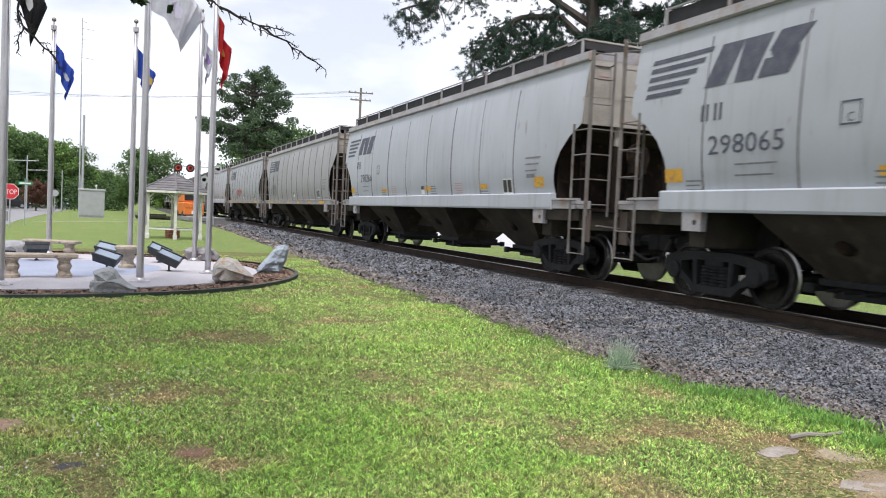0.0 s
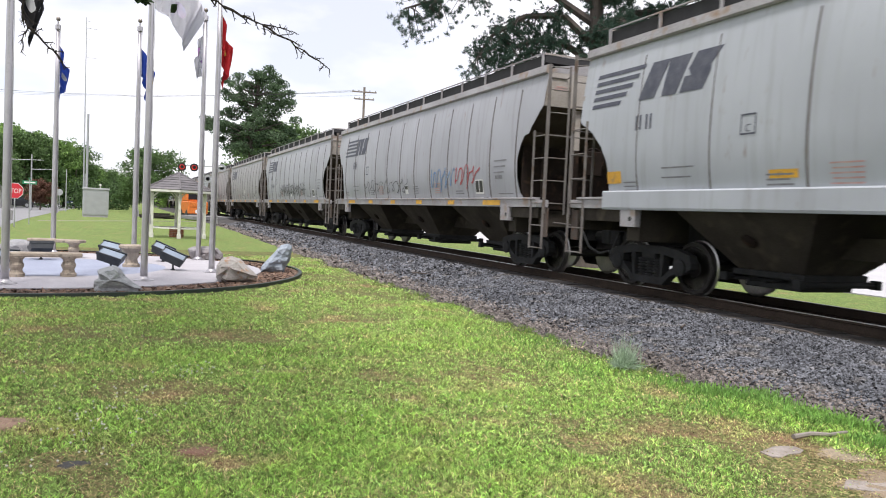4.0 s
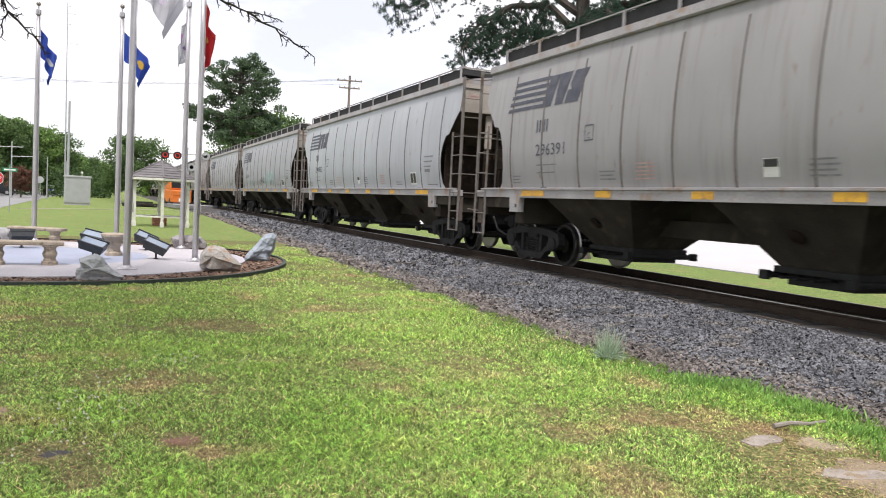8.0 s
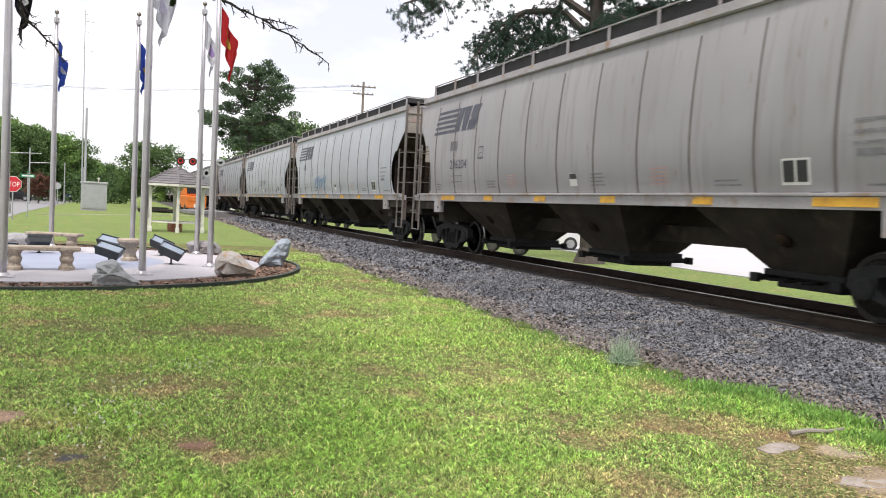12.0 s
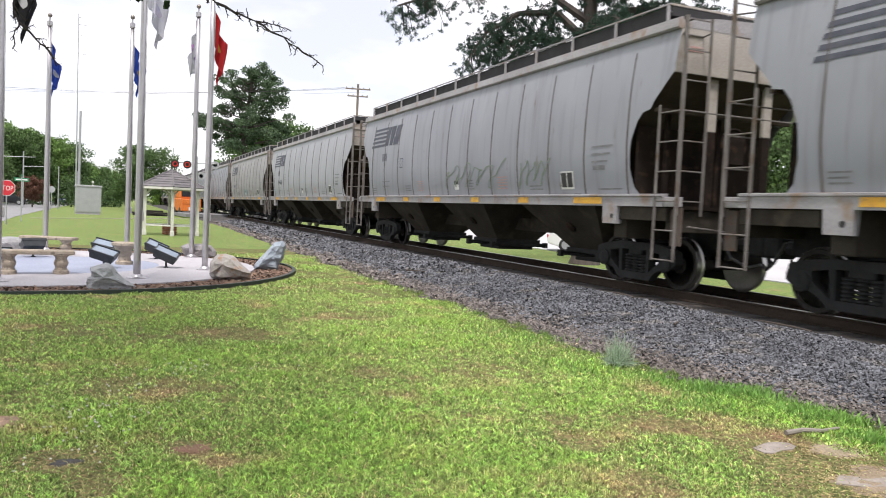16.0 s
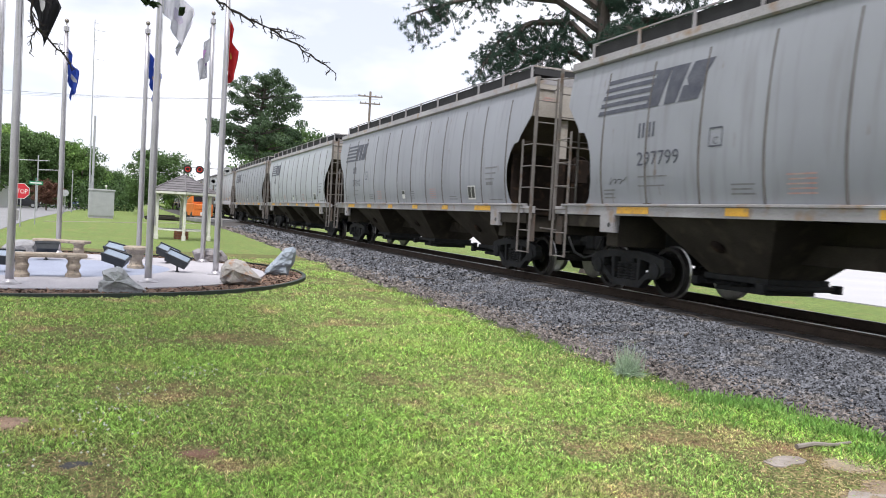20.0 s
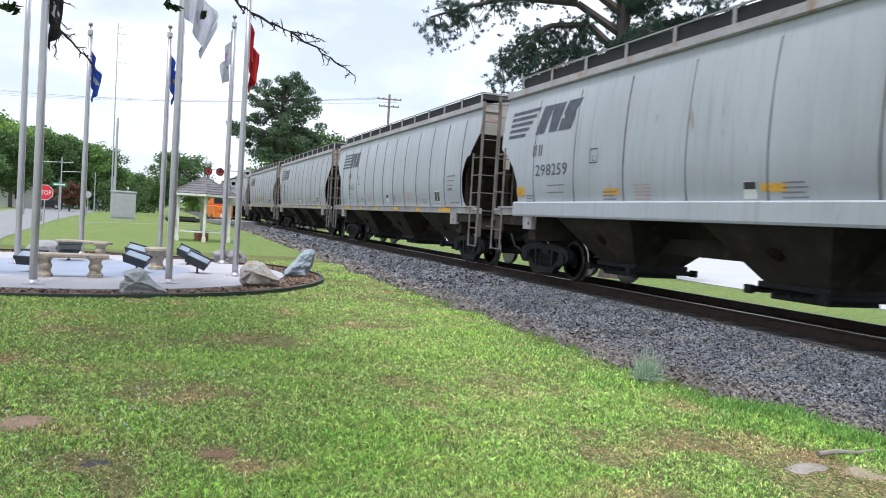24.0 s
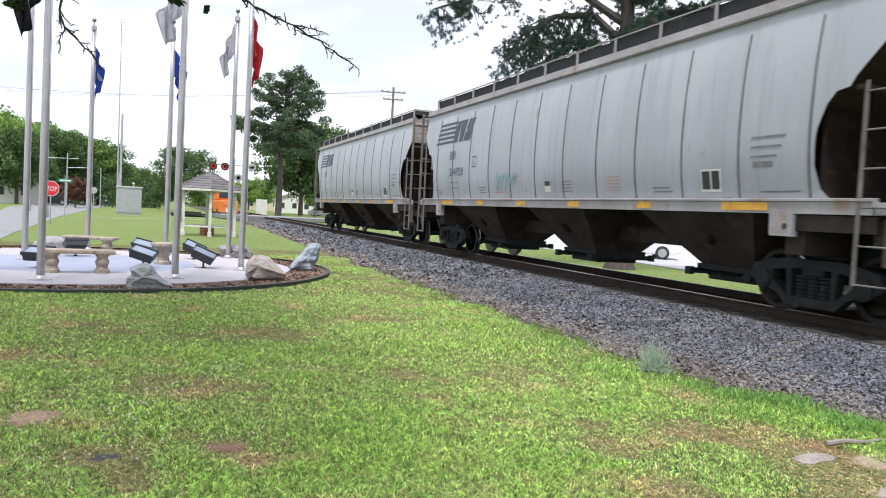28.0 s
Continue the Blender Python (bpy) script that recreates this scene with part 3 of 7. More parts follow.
            part("inner_post", bm, RUSTY_SHADE, car)
        bm = bmesh.new()
        rod(bm, (-1.08, yb + s * .28, 2.99), (1.08, yb + s * .28, 2.99), .0125, n=6)
        part("grab_bar", bm, LADDER, car)
        # brake wheel and its chain box in the middle of one end
        if s < 0:
            bm = bmesh.new()
            lathe(bm, [(.27, -.02), (.29, 0), (.27, .02), (.24, 0)], 20, Matrix.Translation((-.22, yb + s * .02, 2.55)) @ Matrix.Rotation(radians(90), 4, "X"))
            for k in range(3):
                rod(bm, (-.22 + .26 * math.cos(k * 1.047), yb + s * .02, 2.55 + .26 * math.sin(k * 1.047)), (-.22 - .26 * math.cos(k * 1.047), yb + s * .02, 2.55 - .26 * math.sin(k * 1.047)), .014, n=5)
            part("brake_wheel", bm, RUSTY_SHADE, car)
            bm = bmesh.new()
            box(bm, -.42, -.02, yb + s * .0 - .08, yb + s * .0 + .06, 2.2, 2.75, .02)
            part("brake_housing", bm, RUSTY_SHADE, car)
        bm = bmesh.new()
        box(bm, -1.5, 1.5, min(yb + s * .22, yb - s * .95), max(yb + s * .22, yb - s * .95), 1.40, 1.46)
        part("end_platform", bm, RUSTY_SHADE, car)
        bm = bmesh.new()
        box(bm, -1.46, 1.46, min(yb + s * .16, yb - s * .12), max(yb + s * .16, yb - s * .12), 1.02, 1.39, .015)
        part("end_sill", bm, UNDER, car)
        for sx in (-1, 1):
            ye = yb + s * .28
            ladder("side_ladder", car, (sx * 1.60, ye), (sx * 1.60, yb - s * .25), .54, 4.50, 3.13)
            ladder("end_ladder", car, (sx * 1.57, ye), (sx * 1.08, ye), 1.30, 4.50, 4.50, 1.4)
            bm = bmesh.new()
            for z in (4.28,):
                rod(bm, (sx * 1.58, ye, z), (sx * 1.42, yb, z), .014, n=5)
                rod(bm, (sx * 1.43, yb + s * .01, z), (sx * 1.0, yb + s * .01, z), .014, n=5)
                rod(bm, (sx * 1.08, ye, z), (sx * 1.0, yb, z), .014, n=5)
            part("ladder_bracket", bm, LADDER, car)
            # sill stub that carries the ladder foot, and the plate hung under it
            bm = bmesh.new()
            box(bm, min(sx * 1.48, sx * 1.58), max(sx * 1.48, sx * 1.58), min(yb + s * .30, yb - s * .04), max(yb + s * .30, yb - s * .04), 1.44, 1.60, .008)
            part("sill_stub", bm, GREYSILL, car)
            bm = bmesh.new()
            box(bm, min(sx * 1.46, sx * 1.50), max(sx * 1.46, sx * 1.50), min(yb + s * .30, yb + s * .06), max(yb + s * .30, yb + s * .06), .80, 1.43, .006)
            part("corner_plate", bm, mat("brown_plate", (.12, .095, .08), (.07, .055, .045), .85, scale=3, c3=(.10, .05, .03)), car)
            bm = bmesh.new()
            box(bm, min(sx * 1.44, sx * 1.54), max(sx * 1.44, sx * 1.54), min(yb - s * 1.4, yb - s * .02), max(yb - s * 1.4, yb - s * .02), 1.20, 1.43, .01)
            part("lower_beam", bm, UNDER, car)
        bm = bmesh.new()
        box(bm, -.34, .34, min(yb + s * .10, yb - s * 2.3), max(yb + s * .10, yb - s * 2.3), .74, 1.30, .02)
        part("draft_sill", bm, TRUCK, car)
        bm = bmesh.new()
        rod(bm, (0, yb + s * .0, .86), (0, yb + s * .78, .86), .12, n=8)
        box(bm, -.20, .20, min(yb + s * .45, yb + s * .79), max(yb + s * .45, yb + s * .79), .68, 1.04, .04)
        part("coupler", bm, TRUCK, car)
        bm = bmesh.new()
        pts = [Vector((-.45, yb + s * .1, .95)), Vector((-.42, yb + s * .35, .62)), Vector((-.30, yb + s * .6, .50)), Vector((-.2, yb + s * .77, .56))]
        for a, b in zip(pts, pts[1:]):
            rod(bm, a, b, .028, n=6)
        part("brake_hose", bm, BLACKP, car)
        bm = bmesh.new()
        rod(bm, (-1.3, yb + s * .24, 1.12), (.1, yb + s * .24, 1.02), .018, n=6)
        part("uncoupling_lever", bm, LADDER, car)
    # side sills
    for sx in (-1, 1):
        bm = bmesh.new()
        prism(bm, [(1.46, 1.44), (1.60, 1.44), (1.60, 1.60), (1.625, 1.615), (1.625, 1.645), (1.50, 1.66)], BODY0 - .05, BODY1 + .05, lambda u, v, h: Vector((sx * u, h, v)))
        part("side_sill", bm, GREYSILL, car)
        for yy in (BODY0 - 1.72, BODY1 + 1.50):
            bm = bmesh.new()
            prism(bm, [(yy - .22, 1.46), (yy + .22, 1.46), (yy + .20, 1.12), (yy - .20, 1.12)], sx * 1.48, sx * 1.615, lambda u, v, h: Vector((h, u, v)))
            pad = part("jacking_pad", bm, GREYSILL, car, "grey steel jacking pad under the sill")
            bm = bmesh.new()
            lathe(bm, [(.001, 0), (.045, 0), (.045, .006), (.001, .006)], 12, Matrix.Translation((sx * 1.613, yy - .08, 1.26)) @ Matrix.Rotation(radians(90 * sx), 4, "Y"))
            part("tow_hole", bm, BLACKP, pad)
    bm = bmesh.new()
    box(bm, -.22, .22, BODY1 + .1, BODY0 - .1, .80, 1.12)
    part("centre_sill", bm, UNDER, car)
    # three hoppers with outlet gates: ends of the top and the middle of the gate, along the car
    half = lambda z: 1.44 - max(0.0, 1.45 - z) * .92
    for u0, u1, uc in ((3.38, 6.25, 4.70), (8.20, 10.85, 9.50), (12.85, 15.78, 14.36)):
        prof = [(-u0, 1.45), (-u1, 1.45), (-uc - .62, .50), (-uc + .62, .50)]
        bm = bmesh.new()
        lo = [bm.verts.new((-half(z), u, z)) for u, z in prof]
        hi = [bm.verts.new((half(z), u, z)) for u, z in prof]
        bm.faces.new(lo)
        bm.faces.new(hi[::-1])
        for i in range(1, 4):
            bm.faces.new((lo[i], hi[i], hi[(i + 1) % 4], lo[(i + 1) % 4]))
        bmesh.ops.recalc_face_normals(bm, faces=bm.faces)
        h = part("hopper", bm, UNDER, car, "brown grimy discharge hopper, darkened for shade")
        cc = -uc
        bm = bmesh.new()
        box(bm, -.66, .66, cc - .72, cc + .72, .44, .54, .01)
        box(bm, -.52, .52, cc - .57, cc + .57, .27, .45, .01)
        for e in (-.74, .74):
            rod(bm, (-.80, cc + e, .40), (.80, cc + e, .40), .05, n=8)
            for x in (-.80, .80):
                box(bm, x - .05, x + .05, cc + e - .08, cc + e + .08, .33, .47, .01)
        part("outlet_gate", bm, TRUCK, h)
        bm = bmesh.new()
        for e in (-.25, .05, .3):
            rod(bm, (-.98, cc + e, .40), (.98, cc + e, .40), .022, n=6)
        part("gate_shaft", bm, TRUCK, h)
        bm = bmesh.new()
        lathe(bm, [(.13, 0), (.13, .03), (.05, .06)], 10, Matrix.Translation((-1.04, cc, 1.0)) @ Matrix.Rotation(radians(-135), 4, "Y"))
        part("access_plate", bm, RUSTY_SHADE, h)
    # slope sheets that meet in a ridge between the hoppers, inside the body
    for u0, u1 in ((6.25, 8.20), (10.85, 12.85)):
        bm = bmesh.new()
        um = (u0 + u1) / 2
        prism(bm, [(-u0, 1.46), (-um, 2.45), (-u1, 1.46), (-u1, 1.52), (-um, 2.53), (-u0, 1.52)], -1.44, 1.44, lambda u, v, h: Vector((h, u, v)))
        ridge = part("inner_slope_sheet", bm, UNDER, car)
        bm = bmesh.new()
        prism(bm, [(-u0, 1.10), (-u1, 1.10), (-u1, 1.5), (-um, 2.44), (-u0, 1.5)], -.02, .02, lambda u, v, h: Vector((h, u, v)))
        part("centre_web", bm, UNDER, ridge)
    for s in (-1, 1):
        build_truck(car, MID + s * TRUCK_OFF)
        bm = bmesh.new()
        box(bm, -1.45, 1.45, MID + s * TRUCK_OFF - .18, MID + s * TRUCK_OFF + .18, .86, 1.45, .02)
        part("bolster", bm, UNDER, car)
    # reflector stripes, data panels and placard
    for u, w in ((2.65, .92), (5.41, .47), (7.97, .47), (10.48, .47), (13.01, .45), (15.28, .95)):
        bm = bmesh.new()
        box(bm, -1.607, -1.598, -u - w, -u, 1.475, 1.595)
        part("reflector_stripe", bm, YELLOW, car, "yellow reflective stripe")
    bm = bmesh.new()
    decal(bm, 9.30, 9.57, 1.80, 2.06, lift=.006)
    p = part("data_placard", bm, WHITEP, car)
    bm = bmesh.new()
    decal(bm, 9.31, 9.56, 1.94, 2.05, lift=.010)
    part("black_panel", bm, BLACKP, p)
    bm = bmesh.new()
    decal(bm, 14.70, 15.18, 1.76, 2.12, lift=.006)
    p = part("data_placard", bm, WHITEP, car)
    bm = bmesh.new()
    decal(bm, 14.73, 14.92, 1.80, 2.09, lift=.010)
    decal(bm, 14.96, 15.14, 1.80, 2.09, lift=.010)
    part("black_panel", bm, BLACKP, p)
    for k in range(4):
        bm = bmesh.new()
        decal(bm, 15.82 + .05 * (k == 3), 16.50 - .08 * k, 2.53 - k * .14, 2.565 - k * .14 + .05 * (k == 3), steps=1)
        part("data_line", bm, DATAM, car)
    for u0, z0, n, w in ((3.18, 2.12, 1, .8), (3.18, 1.96, 1, .72), (5.45, 1.80, 3, .47), (10.05, 1.80, 4, .47), (2.12, 1.76, 3, .36), (13.4, 1.76, 2, .55), (16.0, 1.74, 1, .75)):
        for k in range(n):
            bm = bmesh.new()
            decal(bm, u0, u0 + w * (1 - .12 * (k % 2)), z0 + .07 * k, z0 + .026 + .07 * k, steps=1)
            part("data_line", bm, DATAM, car)
    for u0, n, w in ((6.50, 5, .5), (11.85, 5, .5)):
        bm = bmesh.new()
        for k in range(n):
            decal(bm, u0 + .04 * (k % 2), u0 + w, 1.80 + .065 * k, 1.822 + .065 * k, steps=1)
        part("red_stencil", bm, REDP, car)
    bm = bmesh.new()
    for a, b, c, d in ((4.95, 5.25, 2.82, 2.845), (4.95, 5.25, 2.54, 2.565), (4.95, 4.97, 2.54, 2.845), (5.23, 5.25, 2.54, 2.845)):
        decal(bm, a, b, c, d, steps=1)
    part("plate_frame", bm, NAVY, car)
    stencil("plate_letter", "C", 5.05, 2.58, .12, .10, NAVY, car)
    return car


TRUCK_OFF = 7.15
def patch(bm, a, b, c, d, lift=.006, n=4):
    """A four-cornered painted patch (u, z) that follows the bulging side."""
    rows = []
    for j in range(n + 1):
        k = j / n
        p, q = (a[0] + (d[0] - a[0]) * k, a[1] + (d[1] - a[1]) * k), (b[0] + (c[0] - b[0]) * k, b[1] + (c[1] - b[1]) * k)
        rows.append([bm.verts.new(on_side(p[0] + (q[0] - p[0]) * i / n, p[1] + (q[1] - p[1]) * i / n, lift)) for i in range(n + 1)])
    for r0, r1 in zip(rows, rows[1:]):
        for i in range(n):
            bm.faces.new((r0[i], r0[i + 1], r1[i + 1], r1[i]))


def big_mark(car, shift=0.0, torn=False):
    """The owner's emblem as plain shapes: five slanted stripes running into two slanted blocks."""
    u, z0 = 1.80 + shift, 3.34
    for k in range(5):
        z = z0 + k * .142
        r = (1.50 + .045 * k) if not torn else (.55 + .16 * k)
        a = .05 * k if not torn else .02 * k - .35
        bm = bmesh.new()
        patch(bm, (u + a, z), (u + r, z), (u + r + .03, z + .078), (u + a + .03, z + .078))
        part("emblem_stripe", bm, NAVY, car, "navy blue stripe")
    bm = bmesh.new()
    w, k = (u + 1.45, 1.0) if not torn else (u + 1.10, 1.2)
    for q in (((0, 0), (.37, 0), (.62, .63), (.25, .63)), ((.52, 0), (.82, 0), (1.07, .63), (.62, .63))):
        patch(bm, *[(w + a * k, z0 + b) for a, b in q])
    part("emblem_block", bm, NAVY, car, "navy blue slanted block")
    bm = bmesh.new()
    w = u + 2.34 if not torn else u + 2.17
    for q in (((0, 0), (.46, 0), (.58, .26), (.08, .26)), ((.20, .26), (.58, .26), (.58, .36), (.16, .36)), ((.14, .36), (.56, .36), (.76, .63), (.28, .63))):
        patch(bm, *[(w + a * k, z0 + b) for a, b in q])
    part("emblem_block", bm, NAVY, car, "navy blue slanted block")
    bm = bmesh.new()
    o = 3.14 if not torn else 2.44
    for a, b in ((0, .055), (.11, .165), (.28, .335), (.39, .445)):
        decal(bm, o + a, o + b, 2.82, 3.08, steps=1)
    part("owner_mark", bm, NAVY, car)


def newer_series(car, paint):
    """The newer cars: wider sheets, a deep sill, ends cut lower and a worn emblem."""
    for ch in [c for c in car.children if c.name.split(".")[0] in ("rib", "side_sheet", "emblem_stripe", "emblem_block", "owner_mark", "reflector_stripe")]:
        bpy.data.objects.remove(ch)
    for sx in (-1, 1):
        v, f = side_sheet(sx, LOW_CUT)
        mesh_of("side_sheet", v, f, paint, car, smooth=True)
        bm = bmesh.new()
        prism(bm, [(1.52, 1.42), (1.628, 1.42), (1.640, 1.46), (1.640, 1.74), (1.615, 1.765), (1.52, 1.765)], BODY0 - .95, BODY1 + .95, lambda u, v, h: Vector((sx * u, h, v)))
        part("deep_sill", bm, paint, car)
    for s, yb in ((1, BODY0), (-1, BODY1)):
        bm = bmesh.new()
        box(bm, -1.56, 1.56, yb - s * .03 - .025, yb - s * .03 + .025, 3.12, 3.655)
        part("end_panel", bm, CREAM, car, "cream end panel stained with grime")
    ribs_of(car, WIDE_RIBS, 1.77)
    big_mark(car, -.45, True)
    for u, w, z, hh in ((1.62, .42, 1.90, .22), (5.50, .5, 1.90, .12), (9.65, .48, 1.90, .12), (13.4, .45, 1.90, .12), (16.2, .42, 1.90, .22)):
        bm = bmesh.new()
        decal(bm, u, u + w, z, z + hh, steps=1)
        part("reflector_stripe", bm, YELLOW, car, "yellow reflective patch")


CAR_NUMBERS = {0: "298065", 1: "298266", 2: "297759", 3: "296587", 6: "296209", 7: "296820", 8: "296391", 9: "294952", 10: "296144",
               11: "297676", 12: "296204", 17: "294830", 18: "296951", 19: "297799", 20: "297312", 23: "298259", 24: "295173",
               25: "295937", 26: "296344", 27: "294928"}
SPRAY = {"black": mat("black_spray", (0.03, 0.03, 0.035), (0.06, 0.06, 0.06), .6), "blue": mat("blue_spray", (0.10, 0.22, 0.42), (0.2, 0.3, 0.45), .6),
         "red": mat("red_spray", (0.45, 0.05, 0.06), (0.35, 0.05, 0.05), .6), "white": mat("white_spray", (0.75, 0.76, 0.76), (0.6, 0.6, 0.6), .6),
         "teal": mat("teal_spray", (0.18, 0.36, 0.38), (0.30, 0.42, 0.43), .6), "pale": mat("pale_teal_spray", (0.40, 0.52, 0.52), (0.34, 0.46, 0.46), .6),
         "green": mat("green_spray", (0.16, 0.21, 0.15), (0.2, 0.25, 0.19), .6), "yellow": mat("ochre_spray", (0.42, 0.40, 0.22), (0.36, 0.34, 0.2), .6)}
# car: colour, start along the car, foot, width, height, loops, line width
TAGS = {0: [], 2: [("black", 2.5, 1.85, 2.0, .65, 6, .035)], 3: [("white", 1.75, 2.6, .6, .9, 4, .03), ("white", 4.0, 1.95, 1.7, .6, 5, .07), ("red", 4.0, 2.0, 1.75, .6, 5, .035), ("red", 6.3, 1.9, 2.4, .7, 5, .13)],
        5: [("black", 4.6, 1.75, 4.9, .62, 9, .03), ("blue", 11.55, 1.75, 1.75, .85, 5, .05), ("red", 13.35, 1.85, 1.5, .75, 4, .045)],
        6: [("black", 6.3, 1.78, 6.6, .80, 13, .05), ("black", 6.5, 1.75, 6.6, .55, 9, .03)], 10: [("teal", 4.95, 1.78, 1.5, .4, 6, .03), ("black", 7.2, 1.75, 1.0, .5, 4, .025), ("black", 8.35, 1.75, 1.25, .6, 6, .03), ("pale", 9.75, 1.75, 2.85, .95, 5, .16), ("teal", 9.75, 1.75, 2.85, 1.0, 6, .035)],
        13: [("blue", 5.5, 1.75, 2.2, .8, 5, .10)], 14: [("black", 8.0, 2.1, 2.6, .5, 6, .04)], 15: [("black", 5.5, 1.8, 2.0, .8, 5, .05)],
        16: [("green", 8.6, 1.75, 3.4, .8, 5, .04), ("green", 12.9, 1.72, 1.3, .8, 4, .04)], 17: [("teal", 2.0, 1.8, .5, .3, 3, .03)], 18: [("teal", 9.0, 1.75, 1.2, .5, 5, .07), ("white", 2.25, 2.05, 1.0, .5, 6, .02), ("white", 5.1, 1.95, 1.0, .4, 6, .015), ("white", 4.3, 1.75, .6, .3, 4, .015)], 7: [("white", 9.9, 1.95, .4, .45, 3, .07)],
        26: [("yellow", 7.0, 1.8, 4.2, .6, 8, .08)], 27: [("teal", 6.6, 1.78, 1.2, .62, 5, .09)], 23: [("blue", 8.0, 1.47, 1.5, .15, 4, .02)], 25: [("black", 1.5, 2.5, .25, .7, 3, .02)],
        19: [("black", 2.3, 2.0, .5, .15, 3, .015)]}


def scrawl(car, k, colour, u, z, w, h, loops, line):
    """Spray-painted loops along the side, each a bent ribbon."""
    rnd = random.Random(k * 31 + len(colour) + int(u * 10))
    bm = bmesh.new()
    n = loops * 14
    pts = []
    a1, a2, p1 = rnd.uniform(.25, .5), rnd.uniform(.1, .3), rnd.uniform(0, 6)
    for i in range(n + 1):
        t = i / n
        ph = t * loops * 2 * math.pi
        uu = u + w * (t + .9 / loops * a1 * math.sin(ph + 1.2) + .02 * math.sin(3.1 * ph + p1))
        zz = z + h * (.5 + .40 * math.cos(ph) * (.75 + .25 * math.sin(1.7 * ph + p1)) + a2 * .3 * math.sin(2.3 * ph + p1))
        pts.append((uu, max(1.68, zz)))
    prev = None
    for i, (a, b) in enumerate(pts):
        c, d = pts[min(i + 1, n)]
        e, f = pts[max(i - 1, 0)]
        dx, dz = c - e, d - f
        q = math.hypot(dx, dz) or 1
        lw = line * (.6 + .4 * math.sin(i * .37 + p1) ** 2) / 2
        lift = .009 + .0001 * (i % 30)
        row = (bm.verts.new(on_side(a - dz / q * lw, b + dx / q * lw, lift)), bm.verts.new(on_side(a + dz / q * lw, b - dx / q * lw, lift)))
        if prev:
            bm.faces.new((prev[0], prev[1], row[1], row[0]))
        prev = row
    part("graffiti", bm, SPRAY[colour], car, f"{colour} spray-painted scrawl" if colour in ("black", "blue", "red", "white", "teal", "green") else "faded spray-painted scrawl")


CARS = []


def build_train():
    first = hopper_template()
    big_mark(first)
    for k in range(1, N_CARS):
        CARS.append(copy_thing(first, Matrix.Translation((0, 0, 0))))
    CARS.insert(0, first)
    for k, car in enumerate(CARS):
        paint = PAINT[1] if k in COOL else PAINT[3] if k in SLATE else PAINT[2] if k in DUSTY else PAINT[0]
        for ch in car.children:
            if ch.name.split(".")[0] in ("side_sheet",):
                ch.material_slots[0].link = "OBJECT"
                ch.material_slots[0].material = paint
        if k in CAR_NUMBERS:
            if k == 23:
                stencil("car_number", CAR_NUMBERS[k], 2.62, 2.36, .27, 1.44, NAVY, car)
            elif k in (0, 1):
                stencil("car_number", CAR_NUMBERS[k], 2.64 if k == 0 else 2.95, 2.30, .30, 1.45, NAVY, car)
            else:
                stencil("car_number", CAR_NUMBERS[k], 3.15, 2.33, .25, 1.12, NAVY, car)
        if k in PLAIN_SILL:
            newer_series(car, paint)
        for tag in TAGS.get(k, []):
            scrawl(car, k, *tag)
        tone = "cool light grey" if k in COOL else "weathered slate grey" if k in SLATE else "dusty grey" if k in DUSTY else "light grey"
        extra = " and graffiti" if TAGS.get(k) else ""
        tagged(car, f"{tone} covered hopper car with ribbed sides{extra}")
        car.matrix_basis = Matrix.Translation((XC, car_y(k, 0.0), ZR))


N_CARS = 29
PLAIN_SILL = {0, 1, 4, 23}
COOL = {0, 1, 4, 9, 13, 14, 21, 23, 24, 27, 28}
DUSTY = {2, 7, 8, 12, 18}
SLATE = {15, 16, 19, 20, 22}
# (seconds, metres by which the train has come on)
TRAIN = [(0, 0), (1, 19.1), (2, 37.34), (3, 55.73), (6, 109.98), (7, 127.85), (8, 146.25), (9, 163.5), (10, 181.7), (11, 199.07), (12, 216.69),
         (15, 269.95), (16, 286.95), (17, 305.28), (18, 322.27), (19, 339.84), (20, 357.52), (21, 374.9), (24, 429.29), (25, 446.62), (26, 464.25), (27, 481.8), (28, 498.6)]
TRAIN_START = 11.82


def come(t):
    for (a, u), (b, w) in zip(TRAIN, TRAIN[1:]):
        if t <= b:
            return u + (w - u) * (t - a) / (b - a)
    return TRAIN[-1][1]


def car_y(k, t):
    return TRAIN_START + CAR_L * k - come(t)


build_train()
# ---------------- flag court ----------------
CS = 0.957                        # the court is this much smaller and nearer than its round numbers
PC = Vector((-1.7, 19.6)) * CS
ALU = mat("brushed_aluminium", (0.56, 0.54, 0.555), (0.42, 0.405, 0.42), 0.36, metal=0.9, scale=2, fine=80, bump=0.02)
CASTSTONE = mat("cast_stone", (0.42, 0.36, 0.29), (0.27, 0.22, 0.17), 0.95, scale=6, fine=60, bump=0.4, c3=(0.17, 0.15, 0.12))
MULCH = mat("bark_mulch", (0.13, 0.075, 0.05), (0.06, 0.04, 0.03), 1.0, scale=9, fine=50, bump=1.0, c3=(0.2, 0.14, 0.1), coords="World")
EDGING = mat("black_edging", (0.03, 0.045, 0.035), (0.02, 0.03, 0.025), 0.6)
STAMPED = mat("blue_grey_concrete", (0.29, 0.32, 0.41), (0.25, 0.275, 0.36), 0.7, scale=1.2, fine=30, bump=0.1, coords="World")


def court_r(a, base):
    return CS * base * (1 + .012 * math.sin(3 * a + 1) + .008 * math.sin(5 * a))


